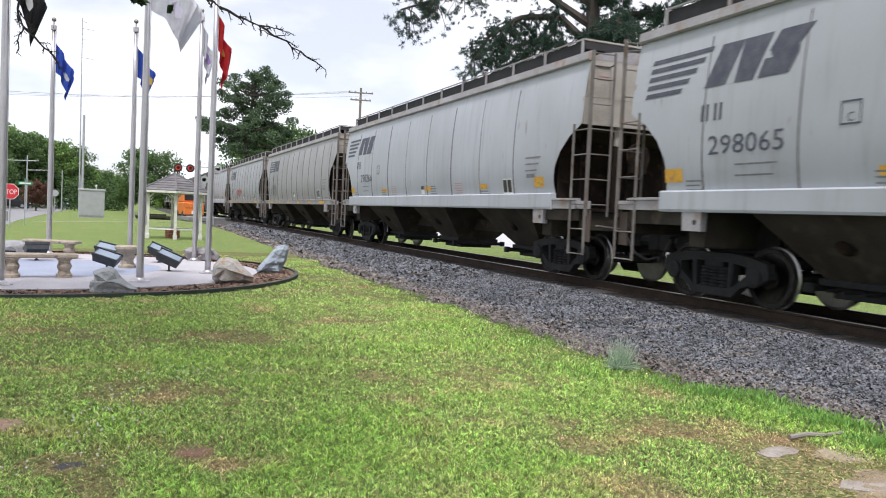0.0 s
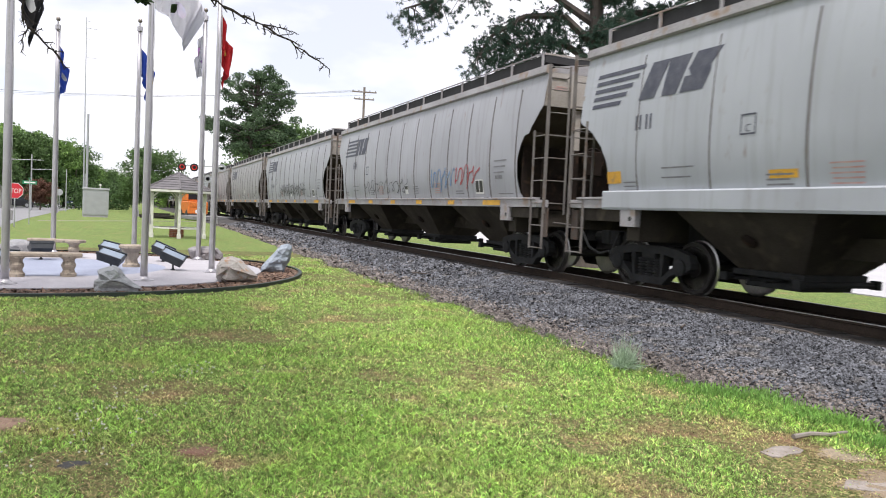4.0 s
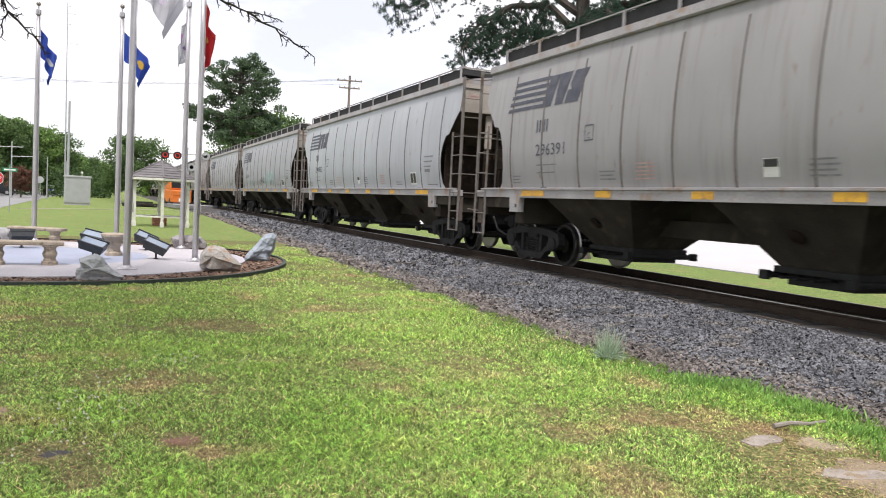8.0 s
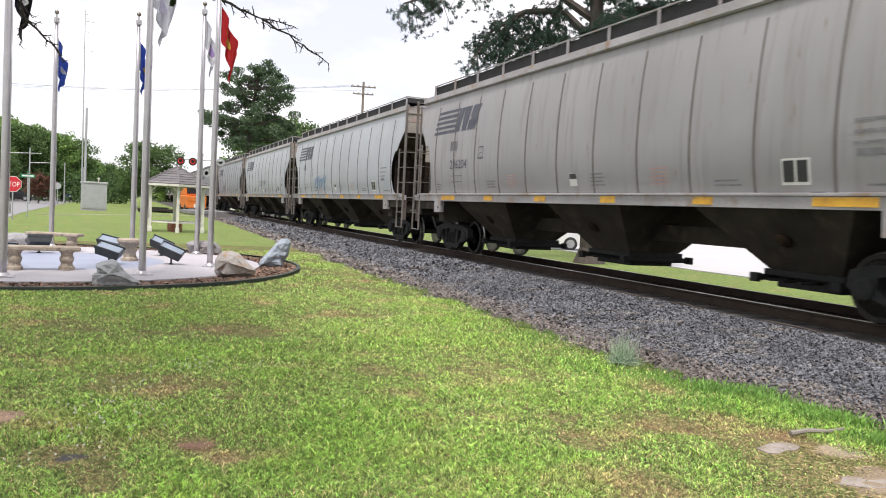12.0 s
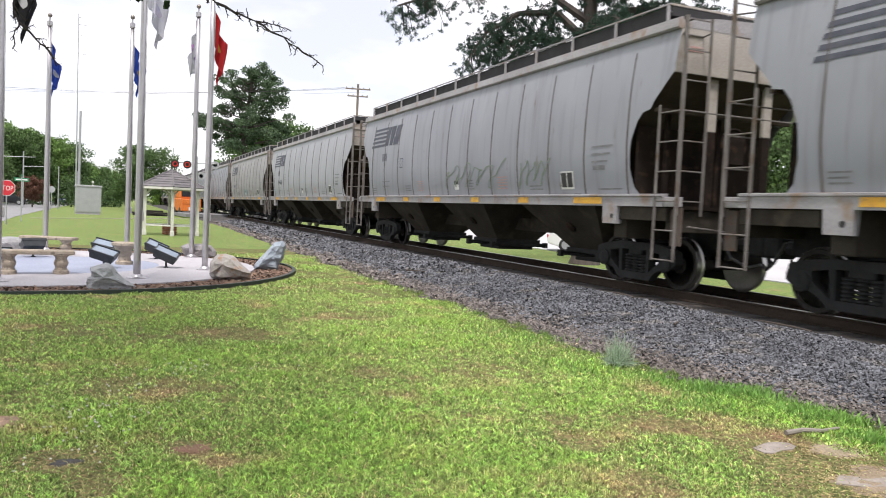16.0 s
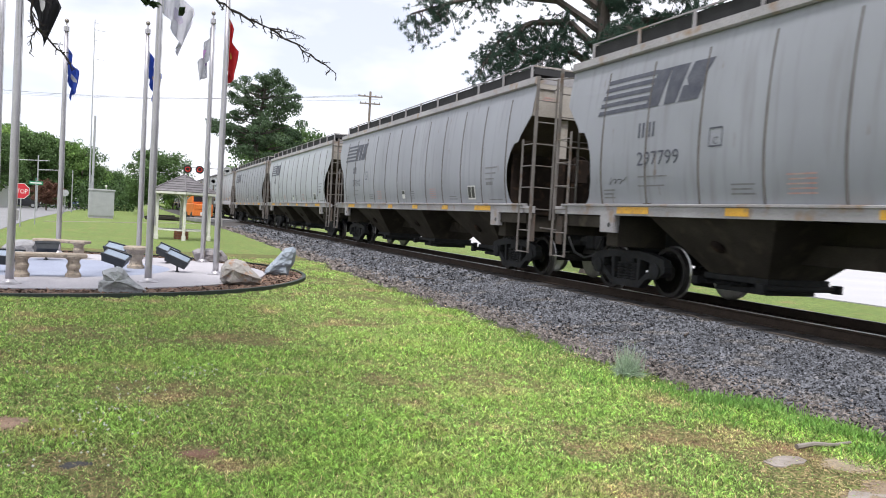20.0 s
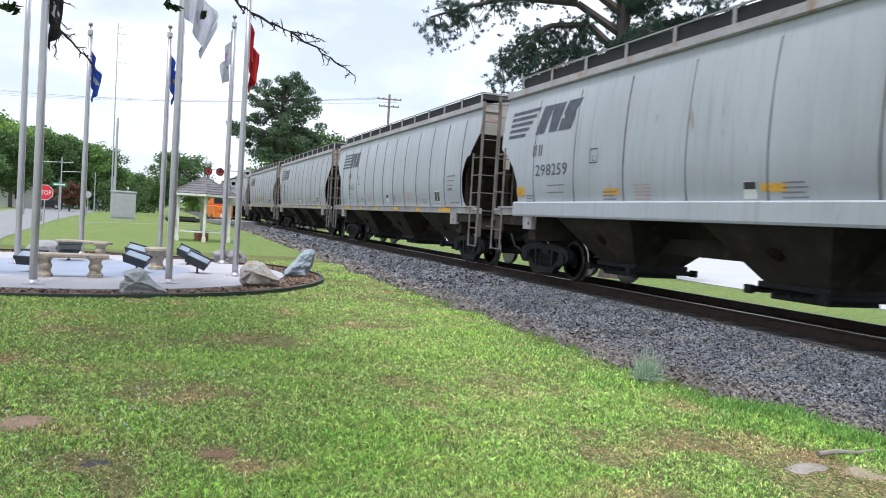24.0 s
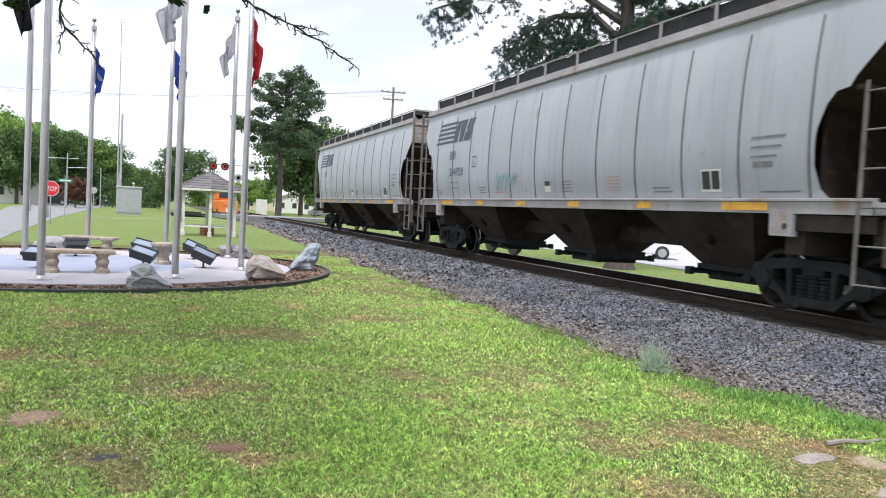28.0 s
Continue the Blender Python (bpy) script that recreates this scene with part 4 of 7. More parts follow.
def disc(name, r0, r1, z0, z1, material, n=72, parent=None):
    """A flat ring, or a disc when r0 is 0, with a rim."""
    verts, faces = [], []
    for i in range(n):
        a = 2 * math.pi * i / n
        c, s = math.cos(a), math.sin(a)
        for r, z in ((court_r(a, r1), z0), (court_r(a, r1), z1), (court_r(a, r0), z1)):
            verts.append((PC.x + r * c, PC.y + r * s, z))
    for i in range(n):
        j = (i + 1) % n
        faces.append((3 * i, 3 * j, 3 * j + 1, 3 * i + 1))
        faces.append((3 * i + 1, 3 * j + 1, 3 * j + 2, 3 * i + 2))
    return mesh_of(name, verts, faces, material, parent)


tagged(disc("flower_bed", 4.7, 5.72, 0, .035, MULCH), "ring of brown bark mulch round the flag court", "mulch bed", kind="structure")
tagged(disc("bed_edging", 5.70, 5.78, 0, .075, EDGING), "black plastic edging round the mulch bed", "edging", kind="structure")
tagged(disc("pavement", 2.53, 4.78, 0, .06, CONCRETE), "pale round concrete paving of the flag court", "paving", kind="structure")
tagged(disc("court_inlay", 0.001, 2.53, 0, .058, STAMPED), "smooth blue-grey concrete circle in the paving", "paving", kind="structure")


def flagpole(x, y, h):
    x, y, h = x * CS, y * CS, 1.54 + (h - 1.54) * CS
    p = thing("flagpole", "tall tapered aluminium flagpole with a ball finial in the paving", "flagpole", "flagpoles round the court", at=Matrix.Translation((x, y, .06)))
    bm = bmesh.new()
    lathe(bm, [(.068, 0), (.067, .3), (.062, h * .45), (.052, h * .75), (.042, h - .25)], 20)
    part("shaft", bm, ALU, p, smooth=True)
    bm = bmesh.new()
    lathe(bm, [(.19, 0), (.19, .012), (.12, .03), (.085, .07), (.072, .08)], 20)
    part("flash_collar", bm, ALU, p)
    bm = bmesh.new()
    lathe(bm, [(.05, h - .26), (.072, h - .24), (.072, h - .13), (.05, h - .12), (.02, h - .10), (.02, h - .03)], 14)
    part("truck_cap", bm, ALU, p)
    bm = bmesh.new()
    bmesh.ops.create_uvsphere(bm, u_segments=14, v_segments=10, radius=.058, matrix=Matrix.Translation((0, 0, h + .03)))
    part("finial", bm, mat("finial_gilt", (0.30, 0.26, 0.23), (0.2, 0.18, 0.16), .35, metal=.7), p, smooth=True)
    bm = bmesh.new()
    rod(bm, (.075, 0, 1.2), (.058, 0, h - .2), .006, n=5)
    part("halyard", bm, mat("halyard_rope", (.5, .5, .48), (.4, .4, .38), .9), p)
    bm = bmesh.new()
    box(bm, .06, .10, -.015, .015, 1.1, 1.28, .005)
    part("cleat", bm, ALU, p)
    return p


POLES = {"a": (-2.05, 15.56, 7.2), "b": (-3.01, 20.2, 7.2), "c": (-1.99, 24.13, 6.5), "d": (.14, 23.21, 6.55), "e": (.30, 16.38, 7.0), "f": (1.84, 22.57, 6.95), "g": (1.82, 18.51, 6.8)}
for px, py, ph in POLES.values():
    flagpole(px, py, ph)

FLAGS = []


def cloth(name, c, c2):
    return mat(name, c, c2, 0.85, scale=3, fine=90, bump=0.05, trans=0.35)


def oval(u, a, b):
    return math.sqrt(max(.02, 1 - ((u - (a + b) / 2) / ((b - a) / 2)) ** 2))


def flag(pole, label, material, top, hoist, fly, dip, spots=(), heading=0.0, way=()):
    """A limp flag in upright strips that swing about the pole one after the other."""
    x, y, h = POLES[pole]
    x, y, top, hoist, fly = x * CS, y * CS, 1.6 + (top - 1.6) * CS, hoist * CS, fly * CS
    f = thing("flag", label, "flag", "flags of the court", at=Matrix.Translation((x, y, top)))
    n = 7
    strips = []
    ca, sa = math.cos(radians(dip)), math.sin(radians(dip))

    def place(d, v):
        u, k = d / fly, v / hoist
        fold = .12 * math.sin(u * 13.0 + .8 + 1.3 * k) * u ** .6 + .03 * math.sin(u * 29 + 2 * k) * u
        return Vector((.06 + d * ca * (1 - .45 * k * u), fold, -v * (1 - .12 * u) - d * sa * (.82 + .18 * u) - .04 * math.sin(u * 11 + 1.0) * k))
    for i in range(n):
        d0, d1 = fly * i / n - (.02 if i else 0), fly * (i + 1) / n
        bm = bmesh.new()
        rows = []
        for k in range(9):
            v = hoist * k / 8
            rows.append([bm.verts.new(place(d0 + (d1 - d0) * q / 2, v)) for q in range(3)])
        for r0, r1 in zip(rows, rows[1:]):
            for q in range(2):
                bm.faces.new((r0[q], r0[q + 1], r1[q + 1], r1[q]))
        # cloth thickness
        bmesh.ops.solidify(bm, geom=bm.faces[:], thickness=.003)
        m = material
        s = part("cloth_strip", bm, m, f, smooth=True)
        for a, b, va, vb, mm, lab in spots:
            lo, hi = max(a, d0 / fly), min(b, d1 / fly)
            if hi > lo + .01:
                for off in (-.006, .006):
                    bm = bmesh.new()
                    grid = [[bm.verts.new(place(fly * (lo + (hi - lo) * q / 2), hoist * ((va + vb) / 2 + (vb - va) * (k / 4 - .5) * oval(lo + (hi - lo) * q / 2, a, b))) + Vector((0, off, 0))) for q in range(3)] for k in range(5)]
                    for r0, r1 in zip(grid, grid[1:]):
                        for q in range(2):
                            bm.faces.new((r0[q], r0[q + 1], r1[q + 1], r1[q]))
                    part("emblem_patch", bm, mm, s, lab)
        strips.append(s)
    FLAGS.append((f, strips, heading, way))


BLUE = cloth("royal_blue_cloth", (0.045, 0.10, 0.46), (0.06, 0.13, 0.54))
WHITE = cloth("white_cloth", (0.72, 0.72, 0.76), (0.60, 0.60, 0.66))
RED = cloth("scarlet_cloth", (0.55, 0.025, 0.03), (0.42, 0.02, 0.025))
BLACK = cloth("black_cloth", (0.02, 0.02, 0.022), (0.035, 0.035, 0.04))
GOLD = cloth("gold_cloth", (0.62, 0.42, 0.06), (0.5, 0.32, 0.05))
SILVER = cloth("pale_emblem_cloth", (0.55, 0.56, 0.58), (0.42, 0.45, 0.5))
# heading: degrees from the picture's right towards its depth; way: (seconds, degrees) of swing
flag("c", "royal blue flag hanging limp on its pole", BLUE, 5.98, .78, 1.10, 58, [(.5, .72, .4, .65, SILVER, "pale emblem")], 9,
     ((0, 20), (1, 0), (2, 10), (3, 58), (6, 58), (7, 58), (8, 35), (10, 35), (11, 58), (15, 58), (18, 58), (24, 58), (28, 58)))
flag("d", "royal blue flag with a gold emblem hanging limp", BLUE, 5.98, .78, 1.15, 48, [(.55, .8, .3, .6, GOLD, "gold emblem")], 0,
     ((0, 45), (1, 30), (2, 0), (3, 60), (6, 62), (7, 45), (8, 15), (10, 0), (11, 50), (12, 60), (15, 40), (16, 62), (18, 62), (20, 62), (24, 62), (27, 62), (28, 62)))
flag("e", "white flag with a dark seal hanging from its pole", WHITE, 6.42, .95, 1.40, 42, [(.42, .66, .35, .65, mat("seal_cloth", (.38, .40, .55), (.5, .42, .5), .85), "dark seal")], 0,
     ((0, 0), (3, 5), (6, 20), (7, 30), (8, 20), (10, 10), (11, 30), (12, 60), (15, 60), (16, 62), (18, 50), (20, 45), (24, 40), (25, 60), (27, 110), (28, 120)))
flag("f", "white flag with a red and blue emblem hanging limp", WHITE, 6.7, .80, 1.1, 66, [(.4, .7, .3, .7, mat("crest_cloth", (.35, .1, .2), (.15, .2, .45), .85), "red and blue crest")], -4,
     ((0, 45), (1, 40), (2, 115), (3, 120), (6, 110), (8, 110), (10, 30), (11, 80), (12, 40), (15, 30), (16, 115), (18, 140), (20, 120), (24, 120), (25, 175), (26, 165), (27, 150), (28, 150)))
flag("g", "scarlet flag with a gold emblem hanging limp", RED, 6.15, .85, 1.2, 66, [(.3, .62, .3, .6, GOLD, "gold emblem")], -5,
     ((0, 50), (1, 45), (3, 60), (6, 50), (8, 60), (10, 60), (11, 75), (12, 30), (15, 20), (16, 55), (18, 70), (20, 60), (24, 65), (28, 60)))
flag("a", "black flag hanging from its pole", BLACK, 6.1, .9, 1.2, 60, [(.4, .7, .3, .7, WHITE, "white emblem")], 9,
     ((0, 0), (3, 10), (6, 60), (8, 90), (11, 60), (15, 40), (17, 0), (20, -10), (24, 70), (28, 140)))


def bench(x, y, turn, length=1.35):
    b = thing("garden_bench", "cast stone bench on two turned pedestals on the paving", "bench", "benches in the court", at=pose(x * CS, y * CS, .06, 0, 0, turn))
    bm = bmesh.new()
    box(bm, -length / 2, length / 2, -.19, .19, .38, .46, .018)
    part("seat_slab", bm, CASTSTONE, b)
    for s in (-1, 1):
        bm = bmesh.new()
        lathe(bm, [(.17, 0), (.17, .06), (.14, .08), (.12, .13), (.15, .19), (.155, .23), (.12, .29), (.13, .33), (.17, .36), (.17, .38)], 14, Matrix.Translation((s * length * .33, 0, 0)) @ Matrix.Diagonal((.85, 1.1, 1, 1)))
        part("pedestal", bm, CASTSTONE, b)
    return b


bench(-1.58, 17.05, 8)
bench(-1.78, 22.6, -24, 1.35)
t = thing("stone_table", "small round cast stone table on a carved pedestal", "garden table", at=Matrix.Translation((.07 * CS, 19.75 * CS, .06)))
bm = bmesh.new()
lathe(bm, [(.26, .42), (.28, .44), (.28, .49), (.25, .51)], 20)
part("tabletop", bm, CASTSTONE, t)
bm = bmesh.new()
lathe(bm, [(.19, 0), (.19, .06), (.15, .09), (.13, .18), (.17, .26), (.16, .32), (.21, .38), (.23, .42)], 14)
part("pedestal", bm, CASTSTONE, t)

FLOODM = mat("black_lamp_housing", (0.045, 0.05, 0.055), (0.03, 0.033, 0.036), 0.45, metal=.3, scale=8)
LENS = mat("lamp_glass", (0.24, 0.29, 0.36), (0.20, 0.25, 0.31), 0.1, metal=0.0, bump=0)


def floodlight(x, y, turn, tilt, roll=0.0):
    f = thing("floodlight", "black box floodlight tilted up on a short stem", "floodlight", "floodlights at the flagpoles", at=pose(x * CS, y * CS, .06, 0, 0, turn))
    f.scale = (.78, .78, .85)
    m = Matrix.Translation((0, 0, .34)) @ Matrix.Rotation(radians(tilt), 4, "X") @ Matrix.Rotation(radians(roll), 4, "Y")
    bm = bmesh.new()
    prism(bm, [(-.30, -.10), (.30, -.10), (.34, .09), (-.34, .09)], -.21, .21, lambda u, v, h: m @ Vector((u, h, v)))
    part("housing", bm, FLOODM, f)
    bm = bmesh.new()
    box(bm, -.30, .30, -.175, .175, .091, .098, m=m)
    part("lens", bm, LENS, f)
    bm = bmesh.new()
    box(bm, -.35, .35, -.225, -.19, .05, .125, m=m)
    box(bm, -.35, .35, .19, .225, .05, .125, m=m)
    part("visor", bm, FLOODM, f)
    bm = bmesh.new()
    rod(bm, (0, 0, 0), (0, 0, .30), .03, n=8)
    lathe(bm, [(.07, 0), (.07, .02), (.03, .04)], 10)
    part("stem", bm, FLOODM, f)


floodlight(-2.40, 17.9, -20, 20)
floodlight(-.36, 18.7, -22, 17, 16)
floodlight(-.42, 21.9, -22, 20, 12)
floodlight(.98, 18.9, -20, 15, 22)
floodlight(.86, 21.6, -20, 18, 22)
floodlight(-2.05, 21.6, 195, 24)


def rock(label, x, y, z, profile, ridge, depth, seed, c, c2, c3, turn=0, layers=0.0, size=0.96):
    """A broken boulder: an uneven outline drawn out to front and back ridges, with rough facets."""
    bm = bmesh.new()
    rnd = random.Random(seed)
    ru, rz = ridge
    ring = lambda s, d: [bm.verts.new((ru + (u - ru) * s + rnd.uniform(-.02, .02), d * rnd.uniform(.75, 1.2), rz + (v - rz) * s)) for u, v in profile]
    rings = [ring(.72, -depth * .5), ring(1.0, -depth * .12), ring(.97, depth * .2), ring(.7, depth * .5)]
    a, b = bm.verts.new((ru, -depth * .62, rz)), bm.verts.new((ru, depth * .6, rz))
    n = len(profile)
    for i in range(n):
        m = (i + 1) % n
        bm.faces.new((a, rings[0][i], rings[0][m]))
        bm.faces.new((b, rings[3][m], rings[3][i]))
        for r0, r1 in zip(rings, rings[1:]):
            bm.faces.new((r0[i], r1[i], r1[m], r0[m]))
    bmesh.ops.triangulate(bm, faces=bm.faces[:])
    bmesh.ops.subdivide_edges(bm, edges=bm.edges[:], cuts=3, use_grid_fill=True)
    for v in bm.verts:
        p = v.co
        q = Vector((p.x * 5, p.y * 5, p.z * (5 + 14 * layers))) + Vector((seed, 0, 0))
        e = .022 * noise.noise(q) + .010 * noise.noise(q * 3.1)
        v.co = p + Vector((e * 1.1, e * 1.6, e * .5))
    bmesh.ops.recalc_face_normals(bm, faces=bm.faces)
    o = part("boulder", bm, mat("rock_%d" % seed, c, c2, .9, scale=3.2, fine=26, bump=.6, c3=c3, stretch=(1, 1, 1 + 2 * layers)))
    o.matrix_basis = pose(x * CS, y * CS, z, 0, 0, turn) @ Matrix.Diagonal((size, size, size, 1))
    tagged(o, label, "boulder", "boulders round the court")


ROCK_A = [(-.42, -.06), (-.42, .20), (-.36, .24), (-.37, .42), (-.28, .46), (-.10, .51), (.02, .46), (.12, .30), (.28, .16), (.42, .06), (.43, -.06)]
ROCK_B = [(-.46, .10), (-.44, .36), (-.30, .54), (-.15, .56), (.05, .50), (.30, .28), (.48, .12), (.42, .0), (.20, -.06), (-.20, -.06), (-.40, .0)]
ROCK_C = [(-.40, -.02), (-.37, .12), (-.10, .42), (.10, .67), (.26, .71), (.37, .65), (.34, .42), (.30, .25), (.20, .10), (.18, -.05), (-.2, -.05)]
ROCK_D = [(-.50, -.05), (-.48, .16), (-.30, .34), (.0, .38), (.36, .36), (.50, .28), (.46, .06), (.40, -.05)]
rock("grey layered angular boulder in the mulch bed", -.16, 14.75, .02, ROCK_A, (-.12, .26), .55, 3, (.27, .285, .29), (.40, .41, .42), (.17, .175, .18), 0, .7, .88)
rock("pale boulder with rusty orange faces in the mulch bed", 2.15, 16.5, .06, ROCK_B, (-.16, .34), .6, 8, (.42, .40, .375), (.30, .27, .245), (.36, .20, .105), -10, 0, .88)
rock("blue-grey pointed leaning boulder in the mulch bed", 3.45, 19.1, .05, ROCK_C, (.06, .34), .42, 5, (.22, .26, .31), (.34, .38, .42), (.15, .17, .20), -8, .5)
rock("low grey boulder behind the bench", -2.9, 24.2, .05, ROCK_D, (-.05, .22), .6, 13, (.30, .30, .31), (.22, .22, .23), (.38, .37, .37), 8)
rock("low brownish-grey boulder in the mulch bed", 2.1, 23.0, .05, ROCK_D, (.1, .2), .6, 21, (.27, .26, .27), (.20, .18, .18), (.32, .29, .27), -170)


def bark_chips():
    """Loose flat chips of bark all over the mulch bed."""
    rng = np.random.default_rng(52)
    n = 7000
    a, r = rng.random(n) * 6.283, CS * rng.uniform(4.82, 5.66, n)
    p = np.stack([PC.x + r * np.cos(a), PC.y + r * np.sin(a), np.full(n, .04)], 1)
    b = rng.random(n) * 6.283
    u = np.stack([np.cos(b), np.sin(b), rng.normal(0, .35, n)], 1) * rng.uniform(.02, .06, n)[:, None]
    w = np.stack([-np.sin(b), np.cos(b), rng.normal(0, .4, n)], 1) * rng.uniform(.008, .022, n)[:, None]
    up = np.array([0, 0, .012])
    v = np.stack([p - u - w, p + u - w, p + u + w, p - u + w, p + up], 1).reshape(-1, 3)
    f = (np.arange(n)[:, None, None] * 5 + np.array([(0, 1, 4), (1, 2, 4), (2, 3, 4), (3, 0, 4)])[None]).reshape(-1, 3)
    chip = mat("bark_chip", (.20, .12, .08), (.10, .065, .05), .95, scale=2, rand=.8, island=True, coords="World", bump=0, c3=(.26, .20, .15))
    tagged(raw_mesh("bark_chips", v, f, chip), "loose brown bark chips on the mulch bed", "mulch", kind="stuff")


bark_chips()
# ---------------- lawn beyond: shelter, signals, signs ----------------
OFFWHITE = mat("weathered_white_paint", (0.66, 0.66, 0.60), (0.52, 0.52, 0.46), 0.7, scale=3, fine=40, c3=(.42, .41, .34))
SHINGLE = mat("grey_shingle", (0.16, 0.15, 0.155), (0.11, 0.105, 0.11), 0.95, scale=4, fine=50, bump=.4, rand=.2)
BRICKM = mat("red_brick", (0.36, 0.13, 0.075), (0.26, 0.10, 0.06), 0.9, scale=6, fine=60, rand=.3, bump=.3)
MORTAR = mat("mortar", (.45, .42, .38), (.36, .33, .3), .95)


def gazebo(cx, cy):
    g = thing("gazebo", "small open hexagonal shelter with white posts and grey shingle roof", "gazebo", at=pose(cx, cy, 0, 0, 0, 0))
    r, re = 1.28, 1.62
    ang = [radians(-90 + 60 * i) for i in range(6)]
    for a in ang:
        x, y = r * math.cos(a), r * math.sin(a)
        bm = bmesh.new()
        box(bm, x - .06, x + .06, y - .06, y + .06, 0, 2.12, .008)
        box(bm, x - .085, x + .085, y - .085, y + .085, 0, .22, .01)
        post = part("post", bm, OFFWHITE, g)
        bm = bmesh.new()
        for s in (-1, 1):
            b = a + s * radians(120)
            dx, dy = math.cos(b), math.sin(b)
            prism(bm, [(.05, 1.78), (.05, 1.84), (.33, 2.10), (.33, 2.04)], -.025, .025, lambda u, v, h: Vector((x + dx * u - dy * h, y + dy * u + dx * h, v)))
        part("bracket", bm, OFFWHITE, post)
    for i in range(6):
        a, b = ang[i], ang[(i + 1) % 6]
        A, B = Vector((r * math.cos(a), r * math.sin(a), 0)), Vector((r * math.cos(b), r * math.sin(b), 0))
        bm = bmesh.new()
        d = (B - A).normalized()
        nrm = Vector((d.y, -d.x, 0))
        prism(bm, [(0, 0), ((B - A).length, 0), ((B - A).length, .12), (0, .12)], -.03, .03, lambda u, v, h: A + d * u + nrm * h + Vector((0, 0, 2.02 + v)))
        part("beam", bm, OFFWHITE, g)
        if i != 1:
            bm = bmesh.new()
            prism(bm, [(.05, 0), ((B - A).length - .05, 0), ((B - A).length - .05, .05), (.05, .05)], -.28, .04, lambda u, v, h: A + d * u + nrm * h + Vector((0, 0, .42 + v)))
            part("bench_board", bm, OFFWHITE, g)
        # a roof slope laid with courses of shingles
        EA, EB = Vector((re * math.cos(a), re * math.sin(a), 2.14)), Vector((re * math.cos(b), re * math.sin(b), 2.14))
        top = Vector((0, 0, 2.92))
        slope = mesh_of("roof_slope", [EA, EB, top, EA - Vector((0, 0, .05)), EB - Vector((0, 0, .05)), top - Vector((0, 0, .05))],
                        [(0, 1, 2), (5, 4, 3), (0, 3, 4, 1), (1, 4, 5, 2), (2, 5, 3, 0)], SHINGLE, g)
        nn = (EB - EA).cross(top - EA).normalized()
        for k in range(7):
            t0, t1 = k / 7, (k + 1) / 7
            p0, p1 = EA.lerp(top, t0) + nn * .028, EB.lerp(top, t0) + nn * .028
            q0, q1 = EA.lerp(top, t1) + nn * .008, EB.lerp(top, t1) + nn * .008
            mesh_of("shingle_course", [p0, p1, q1, q0, p0 - nn * .02, p1 - nn * .02], [(0, 1, 2, 3), (0, 4, 5, 1)], SHINGLE, slope)
        bm = bmesh.new()
        rod(bm, EA + Vector((0, 0, .03)), top + Vector((0, 0, .03)), .04, n=6)
        part("hip_cap", bm, SHINGLE, slope)
        bm = bmesh.new()
        e = (EB - EA).normalized()
        en = Vector((e.y, -e.x, 0))
        prism(bm, [(0, -.10), ((EB - EA).length, -.10), ((EB - EA).length, -.005), (0, -.005)], -.02, .015, lambda u, v, h: EA + e * u + en * h + Vector((0, 0, v)))
        part("fascia", bm, OFFWHITE, g)


gazebo(2.02, 36.3)


def brick_planter(cx, cy):
    p = thing("brick_planter", "low square red brick planter inside the shelter", "planter", at=pose(cx, cy, 0, 0, 0, 18) @ Matrix.Diagonal((.62, .62, 1, 1)))
    bm = bmesh.new()
    box(bm, -.36, .36, -.36, .36, 0, .45)
    part("core", bm, MORTAR, p)
    me = None
    for c in range(6):
        for side in range(4):
            for k in range(4):
                if me is None:
                    bm = bmesh.new()
                    box(bm, -.085, .085, -.02, .03, -.03, .03, .006)
                    b = part("brick", bm, BRICKM, p)
                    me = b.data
                else:
                    b = new("brick", me)
                    b.parent = p
                u = -.285 + k * .19 + (.05 if c % 2 else -.02)
                b.matrix_basis = Matrix.Rotation(radians(90 * side), 4, "Z") @ Matrix.Translation((u, -.375, .04 + c * .074))


brick_planter(2.0, 36.6)

STEEL = mat("galvanised_steel", (0.45, 0.46, 0.47), (0.36, 0.37, 0.38), 0.5, metal=.6, scale=3)
BLACKMET = mat("black_signal_paint", (0.02, 0.02, 0.02), (0.03, 0.03, 0.03), .6)
REDLAMP = mat("lit_red_lens", (0.9, 0.04, 0.03), (0.8, 0.03, 0.02), .3, emit=1.1, bump=0)
DULLRED = mat("unlit_red_lens", (0.22, 0.015, 0.015), (0.16, 0.01, 0.01), .2, bump=0)


